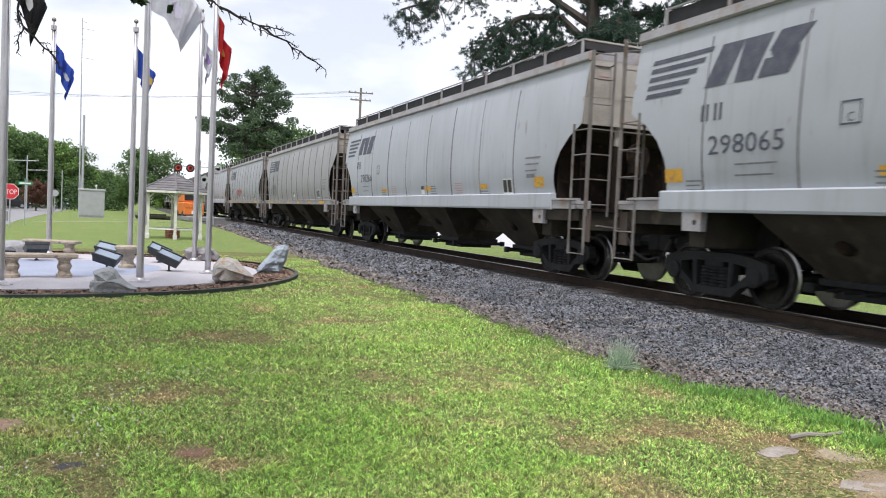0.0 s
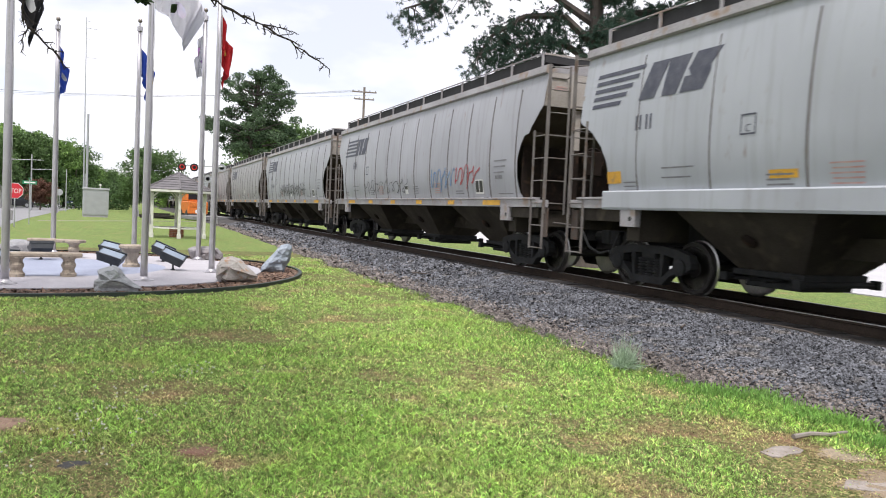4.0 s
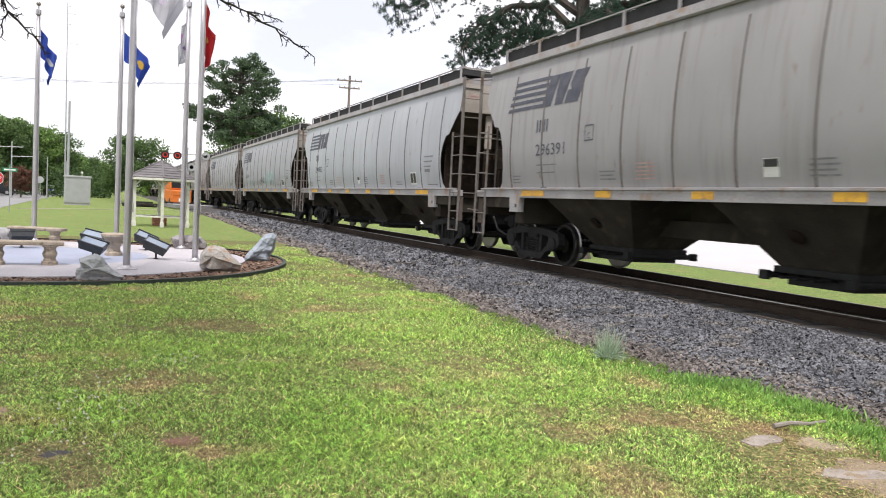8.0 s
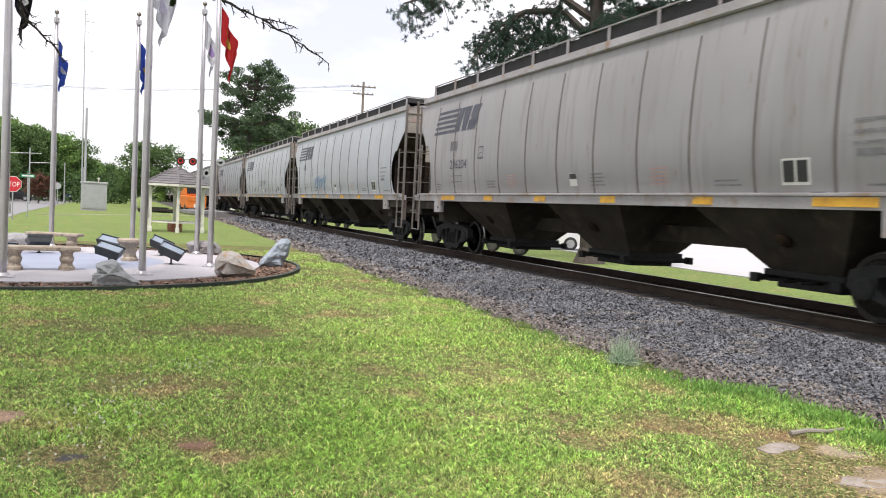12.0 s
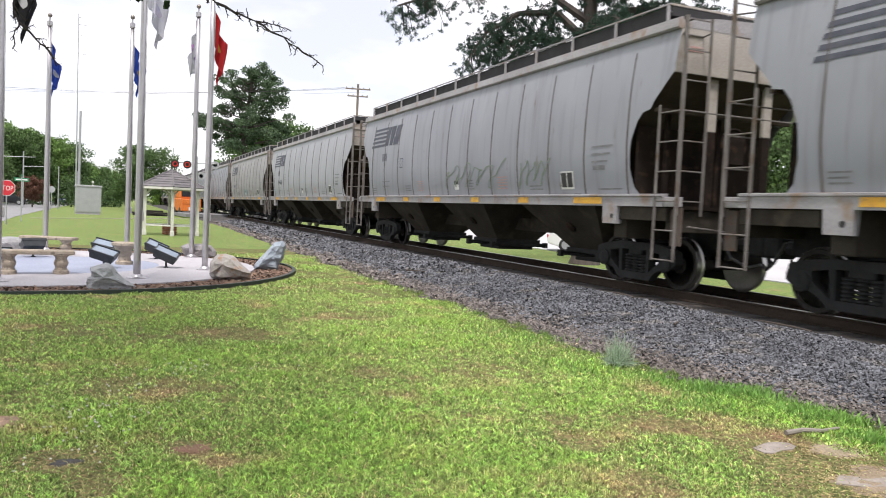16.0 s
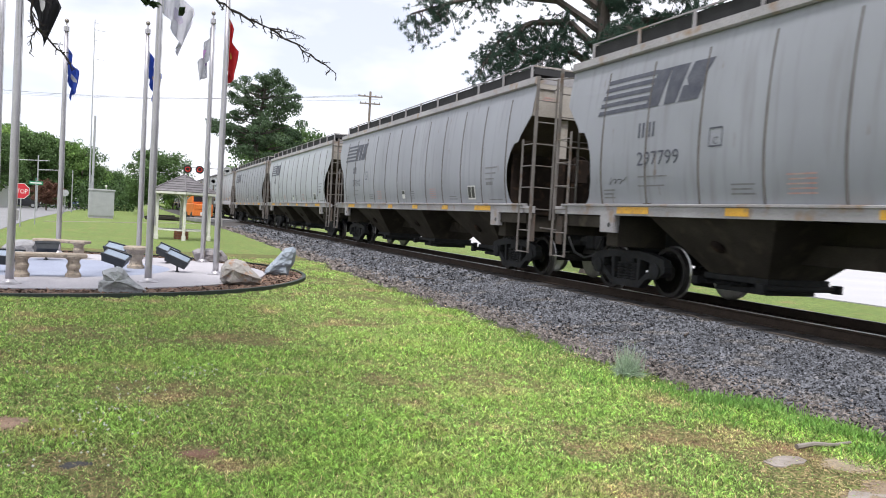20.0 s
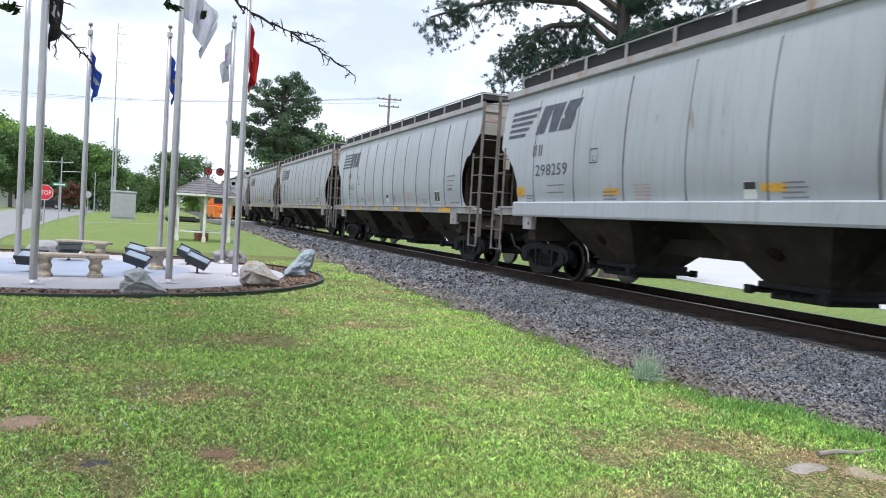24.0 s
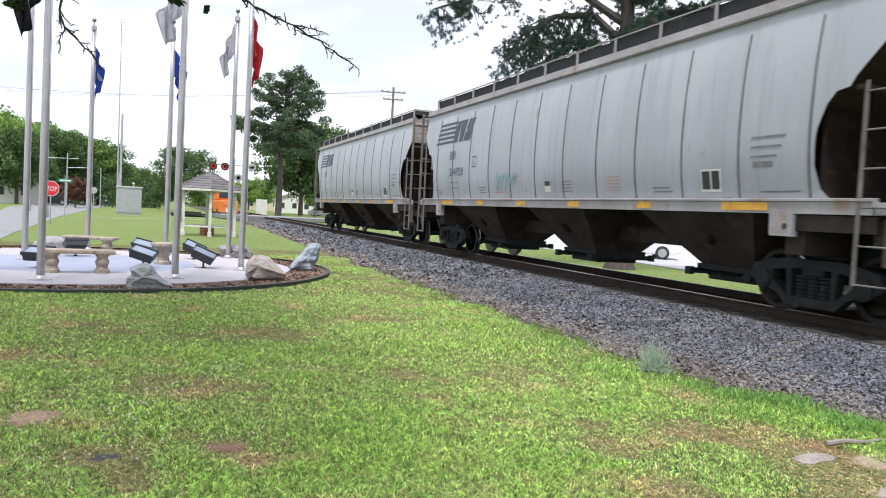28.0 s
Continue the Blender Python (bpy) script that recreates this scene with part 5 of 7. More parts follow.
def crossing_signal():
    s = thing("crossing_signal", "railway crossing signal with red flashing lamps on a tall mast", "crossing signal", at=Matrix.Translation((4.30, 50.85, 0)))
    bm = bmesh.new()
    rod(bm, (0, 0, 0), (0, 0, 4.3), .07, n=10)
    lathe(bm, [(.2, 0), (.2, .1), (.09, .2)], 12)
    part("mast", bm, STEEL, s)
    bm = bmesh.new()
    rod(bm, (-1.35, 0, 3.98), (1.2, 0, 4.02), .035, n=8)
    rod(bm, (0, 0, 4.3), (1.2, 0, 4.05), .012, n=5)
    part("arm", bm, STEEL, s)
    for x, z, lit, f in ((-1.30, 3.86, 1, -1), (-.57, 3.87, 1, -1), (.30, 3.2, 0, 1), (1.15, 3.95, 0, 1)):
        bm = bmesh.new()
        lathe(bm, [(.26, -.01), (.26, .01)], 24, Matrix.Translation((x, f * .03, z)) @ Matrix.Rotation(radians(90), 4, "X"))
        plate = part("lamp_disc", bm, BLACKMET if f < 0 else STEEL, s, "black backing disc" if f < 0 else "grey back of a lamp")
        bm = bmesh.new()
        lathe(bm, [(.12, 0), (.12, .14), (.10, .18)], 16, Matrix.Translation((x, f * .02, z)) @ Matrix.Rotation(radians(-90 * f), 4, "X"))
        part("housing", bm, BLACKMET, plate)
        bm = bmesh.new()
        lathe(bm, [(.15, 0), (.15, .03), (.08, .05), (.001, .056)], 20, Matrix.Translation((x, f * .05, z)) @ Matrix.Rotation(radians(-90 * f), 4, "X"))
        part("lens", bm, REDLAMP if lit else DULLRED, plate, "glowing red lens" if lit else "dark red lens")
        bm = bmesh.new()
        pts = []
        for k in range(9):
            a = radians(10 + 160 * k / 8)
            pts.append((math.cos(a) * .16, math.sin(a) * .16))
        lo = [bm.verts.new((x + u, f * .05, z + v)) for u, v in pts]
        hi = [bm.verts.new((x + u, f * .32, z + v)) for u, v in pts]
        for i in range(8):
            bm.faces.new((lo[i], lo[i + 1], hi[i + 1], hi[i]))
        bmesh.ops.solidify(bm, geom=bm.faces[:], thickness=.006)
        part("hood", bm, BLACKMET, plate)
    bm = bmesh.new()
    lathe(bm, [(.02, 4.3), (.11, 4.32), (.11, 4.36), (.03, 4.44)], 14)
    part("bell", bm, STEEL, s)
    return s


crossing_signal()


def equipment_cabinet(x, y):
    c = thing("equipment_cabinet", "grey ribbed steel signal cabinet on the lawn", "equipment cabinet", at=pose(x, y, 0, 0, 0, 6))
    body = mat("cabinet_grey", (.42, .43, .44), (.35, .36, .37), .5, metal=.3, scale=2)
    bm = bmesh.new()
    box(bm, -1.0, 1.0, -.6, .6, .18, 2.35, .02)
    part("body", bm, body, c)
    bm = bmesh.new()
    box(bm, -1.06, 1.06, -.66, .66, 2.35, 2.50, .02)
    part("lid", bm, body, c)
    for k in range(9):
        bm = bmesh.new()
        box(bm, -.84 + k * .2, -.80 + k * .2, -.625, -.6, .3, 2.2)
        part("stiffener", bm, body, c)
    bm = bmesh.new()
    box(bm, .72, .80, -.66, -.60, 1.1, 1.4, .01)
    part("handle", bm, STEEL, c)
    bm = bmesh.new()
    box(bm, -.95, .95, -.55, .55, 0, .18)
    part("base", bm, CONCRETE, c)
    bm = bmesh.new()
    rod(bm, (.35, 0, 2.5), (.35, 0, 2.75), .03, n=8)
    lathe(bm, [(.09, 2.72), (.09, 2.84), (.03, 2.88)], 10, Matrix.Translation((.35, 0, 0)))
    part("vent_cap", bm, OFFWHITE, c)


equipment_cabinet(-2.75, 72.3)
m = thing("radio_mast", "thin tall radio mast with small aerials by the cabinet", "radio mast", at=Matrix.Translation((-3.75, 73.2, 0)))
bm = bmesh.new()
rod(bm, (0, 0, 0), (-.1, 0, 17.2), .07, .03, 8)
part("pole", bm, STEEL, m)
bm = bmesh.new()
rod(bm, (.22, 0, 0), (.22, 0, 8.9), .11, .09, 8)
part("lower_tube", bm, STEEL, m)
for z, w in ((16.3, .9), (16.9, .35), (15.4, .35), (13.8, .9)):
    bm = bmesh.new()
    rod(bm, (-.1, 0, z), (-.1 + w, 0, z - .05), .02, n=5)
    part("aerial", bm, STEEL, m)

SIGNRED = mat("stop_sign_red", (0.55, 0.02, 0.035), (0.48, 0.02, 0.03), .45, bump=0.02)
SIGNGREEN = mat("street_sign_green", (0.02, 0.22, 0.10), (0.02, 0.18, 0.08), .45, bump=0.02)


def stop_sign(x, y):
    s = thing("stop_sign", "red octagonal stop sign on a galvanised post by the road", "stop sign", at=pose(x, y, 0, 0, 0, -4))
    bm = bmesh.new()
    rod(bm, (0, .03, 0), (0, .03, 2.2), .03, n=8)
    part("post", bm, STEEL, s)
    bm = bmesh.new()
    oct8 = [(.38 * math.cos(radians(22.5 + 45 * i)) / math.cos(radians(22.5)), 1.80 + .38 * math.sin(radians(22.5 + 45 * i)) / math.cos(radians(22.5))) for i in range(8)]
    prism(bm, oct8, -.002, -.006, lambda u, v, h: Vector((u, h, v)))
    p = part("border", bm, WHITEP, s, "white border")
    bm = bmesh.new()
    prism(bm, [(u * .94, 1.80 + (v - 1.80) * .94) for u, v in oct8], -.007, -.010, lambda u, v, h: Vector((u, h, v)))
    part("face", bm, SIGNRED, p)
    me = text_mesh("STOP", .34)
    xs = [v.co.x for v in me.vertices]
    w, x0 = max(xs) - min(xs), min(xs)
    for v in me.vertices:
        v.co = Vector(((v.co.x - x0 - w / 2) * .60 / w, -.014, 1.80 - .125 + v.co.y))
    me.materials.clear()
    me.materials.append(WHITEP)
    o = new("lettering", me)
    o.parent = p


stop_sign(-5.27, 42.7)
s = thing("street_name_sign", "green street name sign on a thin steel post", "street sign", at=pose(-5.16, 47.7, 0, 0, 0, -4))
bm = bmesh.new()
rod(bm, (0, 0, 0), (0, 0, 2.5), .025, n=8)
part("post", bm, STEEL, s)
bm = bmesh.new()
box(bm, -.36, .36, -.012, -.004, 2.22, 2.42)
p = part("blade", bm, SIGNGREEN, s)
bm = bmesh.new()
box(bm, -.28, .28, -.016, -.013, 2.28, 2.36)
part("lettering_bar", bm, WHITEP, p)
bm = bmesh.new()
box(bm, -.004, .004, -.3, .3, 2.44, 2.60)
part("blade", bm, SIGNGREEN, s)

ORANGE = mat("safety_orange", (0.72, 0.20, 0.03), (0.58, 0.15, 0.02), .5, scale=3, c3=(.35, .12, .04))


def track_machine(x, y):
    """An orange rail maintenance machine parked beside the line."""
    v = thing("track_machine", "orange rail maintenance machine parked beside the track", "machine", at=pose(x, y, 0, 0, 0, 8))
    bm = bmesh.new()
    box(bm, -.95, .95, -1.8, 1.8, .55, 1.75, .06)
    b = part("body", bm, ORANGE, v)
    bm = bmesh.new()
    box(bm, -.80, -.05, -1.84, -1.80, 1.25, 1.65, .01)
    box(bm, .10, .80, -1.84, -1.80, .75, 1.10, .01)
    part("access_hatch", bm, ORANGE, b)
    bm = bmesh.new()
    box(bm, -.25, .35, -1.86, -1.81, .62, .95, .01)
    part("number_panel", bm, WHITEP, b)
    bm = bmesh.new()
    box(bm, -.9, .9, -.9, 1.4, 1.75, 2.75, .08)
    c = part("cab", bm, ORANGE, v)
    bm = bmesh.new()
    box(bm, -.75, .75, -.93, -.90, 1.95, 2.55)
    part("windscreen", bm, mat("dark_glass", (.03, .035, .04), (.02, .02, .025), .1, bump=0), c)
    bm = bmesh.new()
    prism(bm, [(-1.3, 1.7), (-1.1, 1.7), (.25, 4.0), (.05, 4.15)], .55, .80, lambda u, z, h: Vector((h, u, z)))
    prism(bm, [(.05, 4.15), (.25, 4.0), (1.6, 3.5), (1.6, 3.7)], .55, .80, lambda u, z, h: Vector((h, u, z)))
    part("boom", bm, ORANGE, v)
    for sx in (-1, 1):
        for yy in (-1.1, 1.1):
            bm = bmesh.new()
            lathe(bm, [(.42, -.12), (.48, -.08), (.48, .08), (.42, .12)], 18, Matrix.Translation((sx * .85, yy, .48)) @ Matrix.Rotation(radians(90), 4, "Y"))
            part("wheel", bm, BLACKMET, v)


track_machine(5.9, 79.0)
bm = bmesh.new()
rnd = random.Random(2)
for k in range(9):
    box(bm, -1.2, 1.2, -.11, .11, 0, .16, m=pose(2.5 + rnd.uniform(-.5, .5), 76 + rnd.uniform(-1, 1), .17 * (k // 4), 0, 0, rnd.uniform(-12, 12)))
tagged(part("tie_pile", bm, TIEM), "heap of old wooden ties beside the track", "timber pile", kind="stuff")

# roads, crossing, lot
ASPH2 = mat("worn_asphalt", (0.24, 0.24, 0.245), (0.19, 0.19, 0.195), 0.9, scale=.3, fine=40, bump=0.2, coords="World")


def sheet(name, pts, z, material, label, category):
    return tagged(mesh_of(name, [(x, y, z) for x, y in pts] + [(x, y, z - .3) for x, y in pts],
                          [tuple(range(len(pts)))] + [(i, i + len(pts), (i + 1) % len(pts) + len(pts), (i + 1) % len(pts)) for i in range(len(pts))], material), label, category, kind="structure")


sheet("road", [(-4.4, 22), (-5.2, 32), (-6.5, 57), (-7.2, 90), (-8.0, 170), (-8.0, 400), (-16, 400), (-16, 120), (-14, 84), (-11, 62), (-60, 62), (-60, 22)], .012, ASPH2, "grey asphalt road along the lawn", "road")
sheet("pavement_path", [(-5.4, 54.3), (3.5, 66.6), (6.6, 69.2), (6.6, 70.0), (3.3, 67.4), (-5.4, 55.0)], .02, mat("worn_path", (.33, .30, .24), (.25, .24, .17), .95, scale=.8, fine=20, coords="World"), "narrow worn path across the lawn", "path")
sheet("road_crossing", [(5.2, 71.0), (26, 78.0), (26, 85.0), (4.6, 77.5)], ZR - .005, ASPH2, "asphalt level crossing over the track", "level crossing")
sheet("parking_lot", [(18.2, 5), (17.7, 20), (19.2, 34), (22, 60), (31, 120), (33, 160), (110, 160), (110, 5)], .03, mat("pale_lot", (.46, .455, .465), (.40, .397, .405), .85, scale=.3, fine=30, bump=.1, coords="World"), "pale concrete parking lot beyond the track", "parking lot")

WOODP = mat("weathered_pole", (.22, .18, .15), (.15, .125, .105), .95, scale=3, stretch=(4, 4, 1), bump=.3)


def utility_pole(x, y, h, turn, arms):
    u = thing("utility_pole", "weathered wooden utility pole with crossarms and wires", "utility pole", at=pose(x, y, 0, 0, 0, turn))
    bm = bmesh.new()
    rod(bm, (0, 0, 0), (0, 0, h), .17, .11, 10)
    part("pole", bm, WOODP, u)
    for z, w in arms:
        bm = bmesh.new()
        box(bm, -w, w, -.17, -.07, z - .06, z + .06, .01)
        a = part("crossarm", bm, WOODP, u)
        for q in (-.92, -.45, .45, .92):
            bm = bmesh.new()
            lathe(bm, [(.03, z + .06), (.055, z + .10), (.055, z + .16), (.03, z + .2)], 8, Matrix.Translation((w * q, -.12, 0)))
            part("insulator", bm, STEEL, a)
    return u


utility_pole(20.9, 72.0, 13.7, -15, ((13.2, 1.2), (12.5, 1.0)))

def signal_mast(x, y, h, arms):
    """A thin galvanised mast with long side arms."""
    u = thing("signal_mast", "thin galvanised mast with side arms at the road junction", "signal mast", at=pose(x, y, 0))
    bm = bmesh.new()
    rod(bm, (0, 0, 0), (0, 0, h), .085, .06, 10)
    part("pole", bm, STEEL, u)
    for z, a, b in arms:
        bm = bmesh.new()
        rod(bm, (a, 0, z), (b, 0, z + .12), .04, .03, 8)
        part("arm", bm, STEEL, u)


signal_mast(-9.6, 90, 5.9, ((5.25, -2.5, 1.1), (4.35, 0, 2.3)))
for sx, sy, sh in ((-6.65, 95, 4.7), (-5.2, 104, 4.6)):
    bm = bmesh.new()
    rod(bm, (0, 0, 0), (0, 0, sh), .07, .05, 8)
    o = part("post", bm, STEEL)
    o.matrix_basis = pose(sx, sy, 0)
    tagged(o, "thin grey steel post at the roadside", "post")
s = thing("road_sign", "round grey road sign seen from behind on its post", "road sign", at=pose(-7.1, 92, 0))
bm = bmesh.new()
rod(bm, (0, 0, 0), (0, 0, 1.8), .035, n=8)
part("post", bm, STEEL, s)
bm = bmesh.new()
lathe(bm, [(0.001, .0), (.36, .0), (.36, .012), (.001, .012)], 24, Matrix.Translation((0, -.05, 2.1)) @ Matrix.Rotation(radians(90), 4, "X"))
part("sign_plate", bm, STEEL, s)
utility_pole(-7.9, 132, 9.0, 0, ((8.4, 1.0),))
for k in range(4):
    bm = bmesh.new()
    a, b = Vector((20.0 + .55 * k, 71.9, 13.3 - .3 * (k > 2))), Vector((-40, 96 + k, 12.6 + .45 * k))
    pts = [a.lerp(b, q / 16) - Vector((0, 0, 1.6 * (1 - (2 * q / 16 - 1) ** 2))) for q in range(17)]
    for p0, p1 in zip(pts, pts[1:]):
        rod(bm, p0, p1, .009, n=4)
    tagged(part("power_line", bm, BLACKMET), "thin dark power line strung from the pole", "power line", "power lines")


def car(label, x, y, turn, paint, kind=0):
    c = thing("parked_car", label, "car", "parked cars", at=pose(x, y, .03, 0, 0, turn))
    L, W, H = 4.5, 1.78, 1.45
    base = [(-2.25, .35), (-2.25, .72), (-2.1, .85), (-1.2, .92), (1.55, .95), (2.1, .88), (2.25, .65), (2.25, .35), (1.75, .22), (-1.75, .22)]
    bm = bmesh.new()
    prism(bm, base, -W / 2, W / 2, lambda u, v, h: Vector((h, u, v)))
    bmesh.ops.bevel(bm, geom=bm.edges[:], offset=.04, segments=2, affect="EDGES")
    b = part("body", bm, paint, c)
    bm = bmesh.new()
    prof = [(-1.25, .90), (-.55, H - .04), (.2, H), (1.0, H - .06), (1.75, .93)]
    lo = [bm.verts.new((-W / 2 + .05 + (v - .9) * .28, u, v)) for u, v in prof]
    hi = [bm.verts.new((W / 2 - .05 - (v - .9) * .28, u, v)) for u, v in prof]
    bm.faces.new(lo)
    bm.faces.new(hi[::-1])
    for i in range(5):
        bm.faces.new((lo[i], hi[i], hi[(i + 1) % 5], lo[(i + 1) % 5]))
    bmesh.ops.recalc_face_normals(bm, faces=bm.faces)
    cab = part("cabin", bm, mat("car_glass", (.04, .05, .055), (.03, .035, .04), .08, bump=0), c, "dark glazed cabin")
    bm = bmesh.new()
    prism(bm, [(-.52, H - .035), (.2, H + .012), (.98, H - .05), (.9, H - .09), (-.45, H - .08)], -W / 2 + .2, W / 2 - .2, lambda u, v, h: Vector((h, u, v)))
    part("roof", bm, paint, c)
    bm = bmesh.new()
    for sx in (-1, 1):
        for u0, v0, u1, v1 in ((-1.25, .9, -.55, H - .04), (1.75, .93, 1.0, H - .06), (.25, .93, .25, H - .02)):
            rod(bm, (sx * (W / 2 - .04 - (v0 - .9) * .28), u0, v0), (sx * (W / 2 - .03 - (v1 - .9) * .28), u1, v1), .035, n=5)
    part("pillar", bm, paint, cab)
    for sx in (-1, 1):
        for yy in (-1.4, 1.4):
            bm = bmesh.new()
            lathe(bm, [(.25, -.11), (.32, -.09), (.33, 0), (.32, .09), (.25, .11)], 20, Matrix.Translation((sx * (W / 2 - .09), yy, .30)) @ Matrix.Rotation(radians(90), 4, "Y"))
            w = part("wheel", bm, BLACKMET, c)
            bm = bmesh.new()
            lathe(bm, [(.20, -.115), (.20, .115)], 14, Matrix.Translation((sx * (W / 2 - .09), yy, .30)) @ Matrix.Rotation(radians(90), 4, "Y"))
            part("rim", bm, STEEL, w)
    for yy, mm in ((-2.24, WHITEP), (2.24, SIGNRED)):
        for sx in (-1, 1):
            bm = bmesh.new()
            box(bm, min(sx * .5, sx * .8), max(sx * .5, sx * .8), yy - .03, yy + .03, .60, .74, .01)
            part("headlight" if yy < 0 else "tail_light", bm, mm, c)
    return c


CARW = mat("white_car_paint", (.78, .78, .78), (.74, .74, .74), .25, bump=0)
CARS_ = mat("silver_car_paint", (.38, .40, .42), (.34, .36, .38), .25, metal=.4, bump=0)
CARK = mat("dark_car_paint", (.03, .032, .036), (.025, .025, .03), .2, bump=0)
CARB = mat("blue_car_paint", (.16, .22, .33), (.13, .18, .28), .25, metal=.3, bump=0)
car("white parked saloon car on the pale lot", 20.9, 30.5, 60, CARW)
car("silver parked car on the far lot", 24.9, 124.5, 75, CARS_)
car("white parked car on the far lot", 29.4, 131, 80, CARW)
car("dark parked car on the far lot", 34, 133, 80, CARK)
car("dark car on the road by the trees", -13.5, 112, 80, CARK)
car("pale blue car far along the road", -10.2, 150, 5, CARB)


def house(label, x, y, turn, w, d, h, roof, wallm, roofm):
    g = thing("house", label, "house", "houses", at=pose(x, y, 0, 0, 0, turn))
    bm = bmesh.new()
    prism(bm, [(-w / 2, 0), (w / 2, 0), (w / 2, h), (0, h + roof), (-w / 2, h)], -d / 2, d / 2, lambda u, v, q: Vector((u, q, v)))
    part("wall", bm, wallm, g)
    for s in (-1, 1):
        bm = bmesh.new()
        prism(bm, [(s * (w / 2 + .4), h - .25), (0, h + roof + .04), (0, h + roof + .22), (s * (w / 2 + .4), h - .07)], -d / 2 - .35, d / 2 + .35, lambda u, v, q: Vector((u, q, v)))
        part("roof", bm, roofm, g)
    glass = mat("house_glass", (.05, .06, .07), (.04, .045, .05), .1, bump=0)
    for u in (-w * .3, 0, w * .3):
        bm = bmesh.new()
        box(bm, u - .5, u + .5, -d / 2 - .04, -d / 2 - .001, .95, 2.15)
        wi = part("door" if u == 0 else "window", bm, OFFWHITE, g)
        bm = bmesh.new()
        box(bm, u - .42, u + .42, -d / 2 - .06, -d / 2 - .041, 1.03, 2.07)
        part("pane", bm, glass, wi)
    return g


CLAP = mat("white_clapboard", (.74, .74, .72), (.66, .66, .64), .7, scale=1.5, stretch=(.2, .2, 12))
CLAPY = mat("cream_clapboard", (.62, .56, .40), (.55, .5, .36), .7, scale=1.5, stretch=(.2, .2, 12))
DROOF = mat("dark_roofing", (.15, .14, .14), (.11, .1, .1), .95, scale=2)
house("white clapboard house with a low gable roof", 26.0, 158, -12, 8, 9, 2.7, 1.5, CLAP, mat("pale_roofing", (.42, .42, .43), (.36, .36, .37), .9))
house("cream house far behind the trees", 23.0, 185, -10, 9, 9, 2.9, 1.5, CLAPY, DROOF)
house("white house half hidden by trees", -19.5, 110, 12, 9, 8, 2.8, 1.4, CLAP, DROOF)
bm = bmesh.new()
box(bm, -.75, .75, -.5, .5, 0, 2.2, .05)
o = part("utility_box", bm, OFFWHITE)
o.location = (13.2, 109.5, 0)
tagged(o, "pale steel utility box beside the far track", "utility box")
# ---------------- trees ----------------
BARK = mat("bark", (0.13, 0.10, 0.08), (0.075, 0.06, 0.05), 0.95, scale=5, fine=30, stretch=(1, 1, .3), bump=.8)
PINEBARK = mat("pine_bark", (0.105, 0.085, 0.075), (0.055, 0.047, 0.042), 0.95, scale=6, fine=30, stretch=(1, 1, .3), bump=.8)


def leafmat(name, c, c2, tr=.35):
    return mat(name, c, c2, .75, scale=.25, fine=2.0, rand=.55, island=True, coords="World", bump=0, trans=tr, spec=.25)


LEAF = [leafmat("leaf_green", (.19, .30, .09), (.14, .235, .065)), leafmat("leaf_dark", (.12, .19, .07), (.085, .145, .052)), leafmat("leaf_bright", (.25, .38, .10), (.19, .30, .075)),
        leafmat("leaf_copper", (.17, .085, .06), (.12, .065, .045))]
NEEDLE = leafmat("pine_needles", (.105, .155, .085), (.07, .115, .06), .28)


def leaves(rng, centres, radii, per, size, flat=1.0):
    """Small leaf quads scattered in clumps; returns vertices and faces."""
    n = len(centres) * per
    c = np.repeat(np.asarray(centres), per, 0)
    r = np.repeat(np.asarray(radii), per)
    d = rng.normal(size=(n, 3))
    d /= np.linalg.norm(d, axis=1)[:, None]
    d *= (rng.random(n) ** .45)[:, None] * r[:, None]
    d[:, 2] *= flat
    p = c + d
    a = rng.normal(size=(n, 3))
    a /= np.linalg.norm(a, axis=1)[:, None]
    b = np.cross(a, rng.normal(size=(n, 3)))
    b /= np.linalg.norm(b, axis=1)[:, None]
    s = size * (.6 + .8 * rng.random(n))[:, None]
    q = np.stack([p - a * s * .5, p + b * s * .32, p + a * s * .5, p - b * s * .32], 1).reshape(-1, 3)
    return q, np.arange(n * 4).reshape(-1, 4)


def limb(bm, pts, r0, r1, n=6):
    for i in range(len(pts) - 1):
        a, b = i / (len(pts) - 1), (i + 1) / (len(pts) - 1)
        rod(bm, pts[i], pts[i + 1], r0 + (r1 - r0) * a, r0 + (r1 - r0) * b, n)


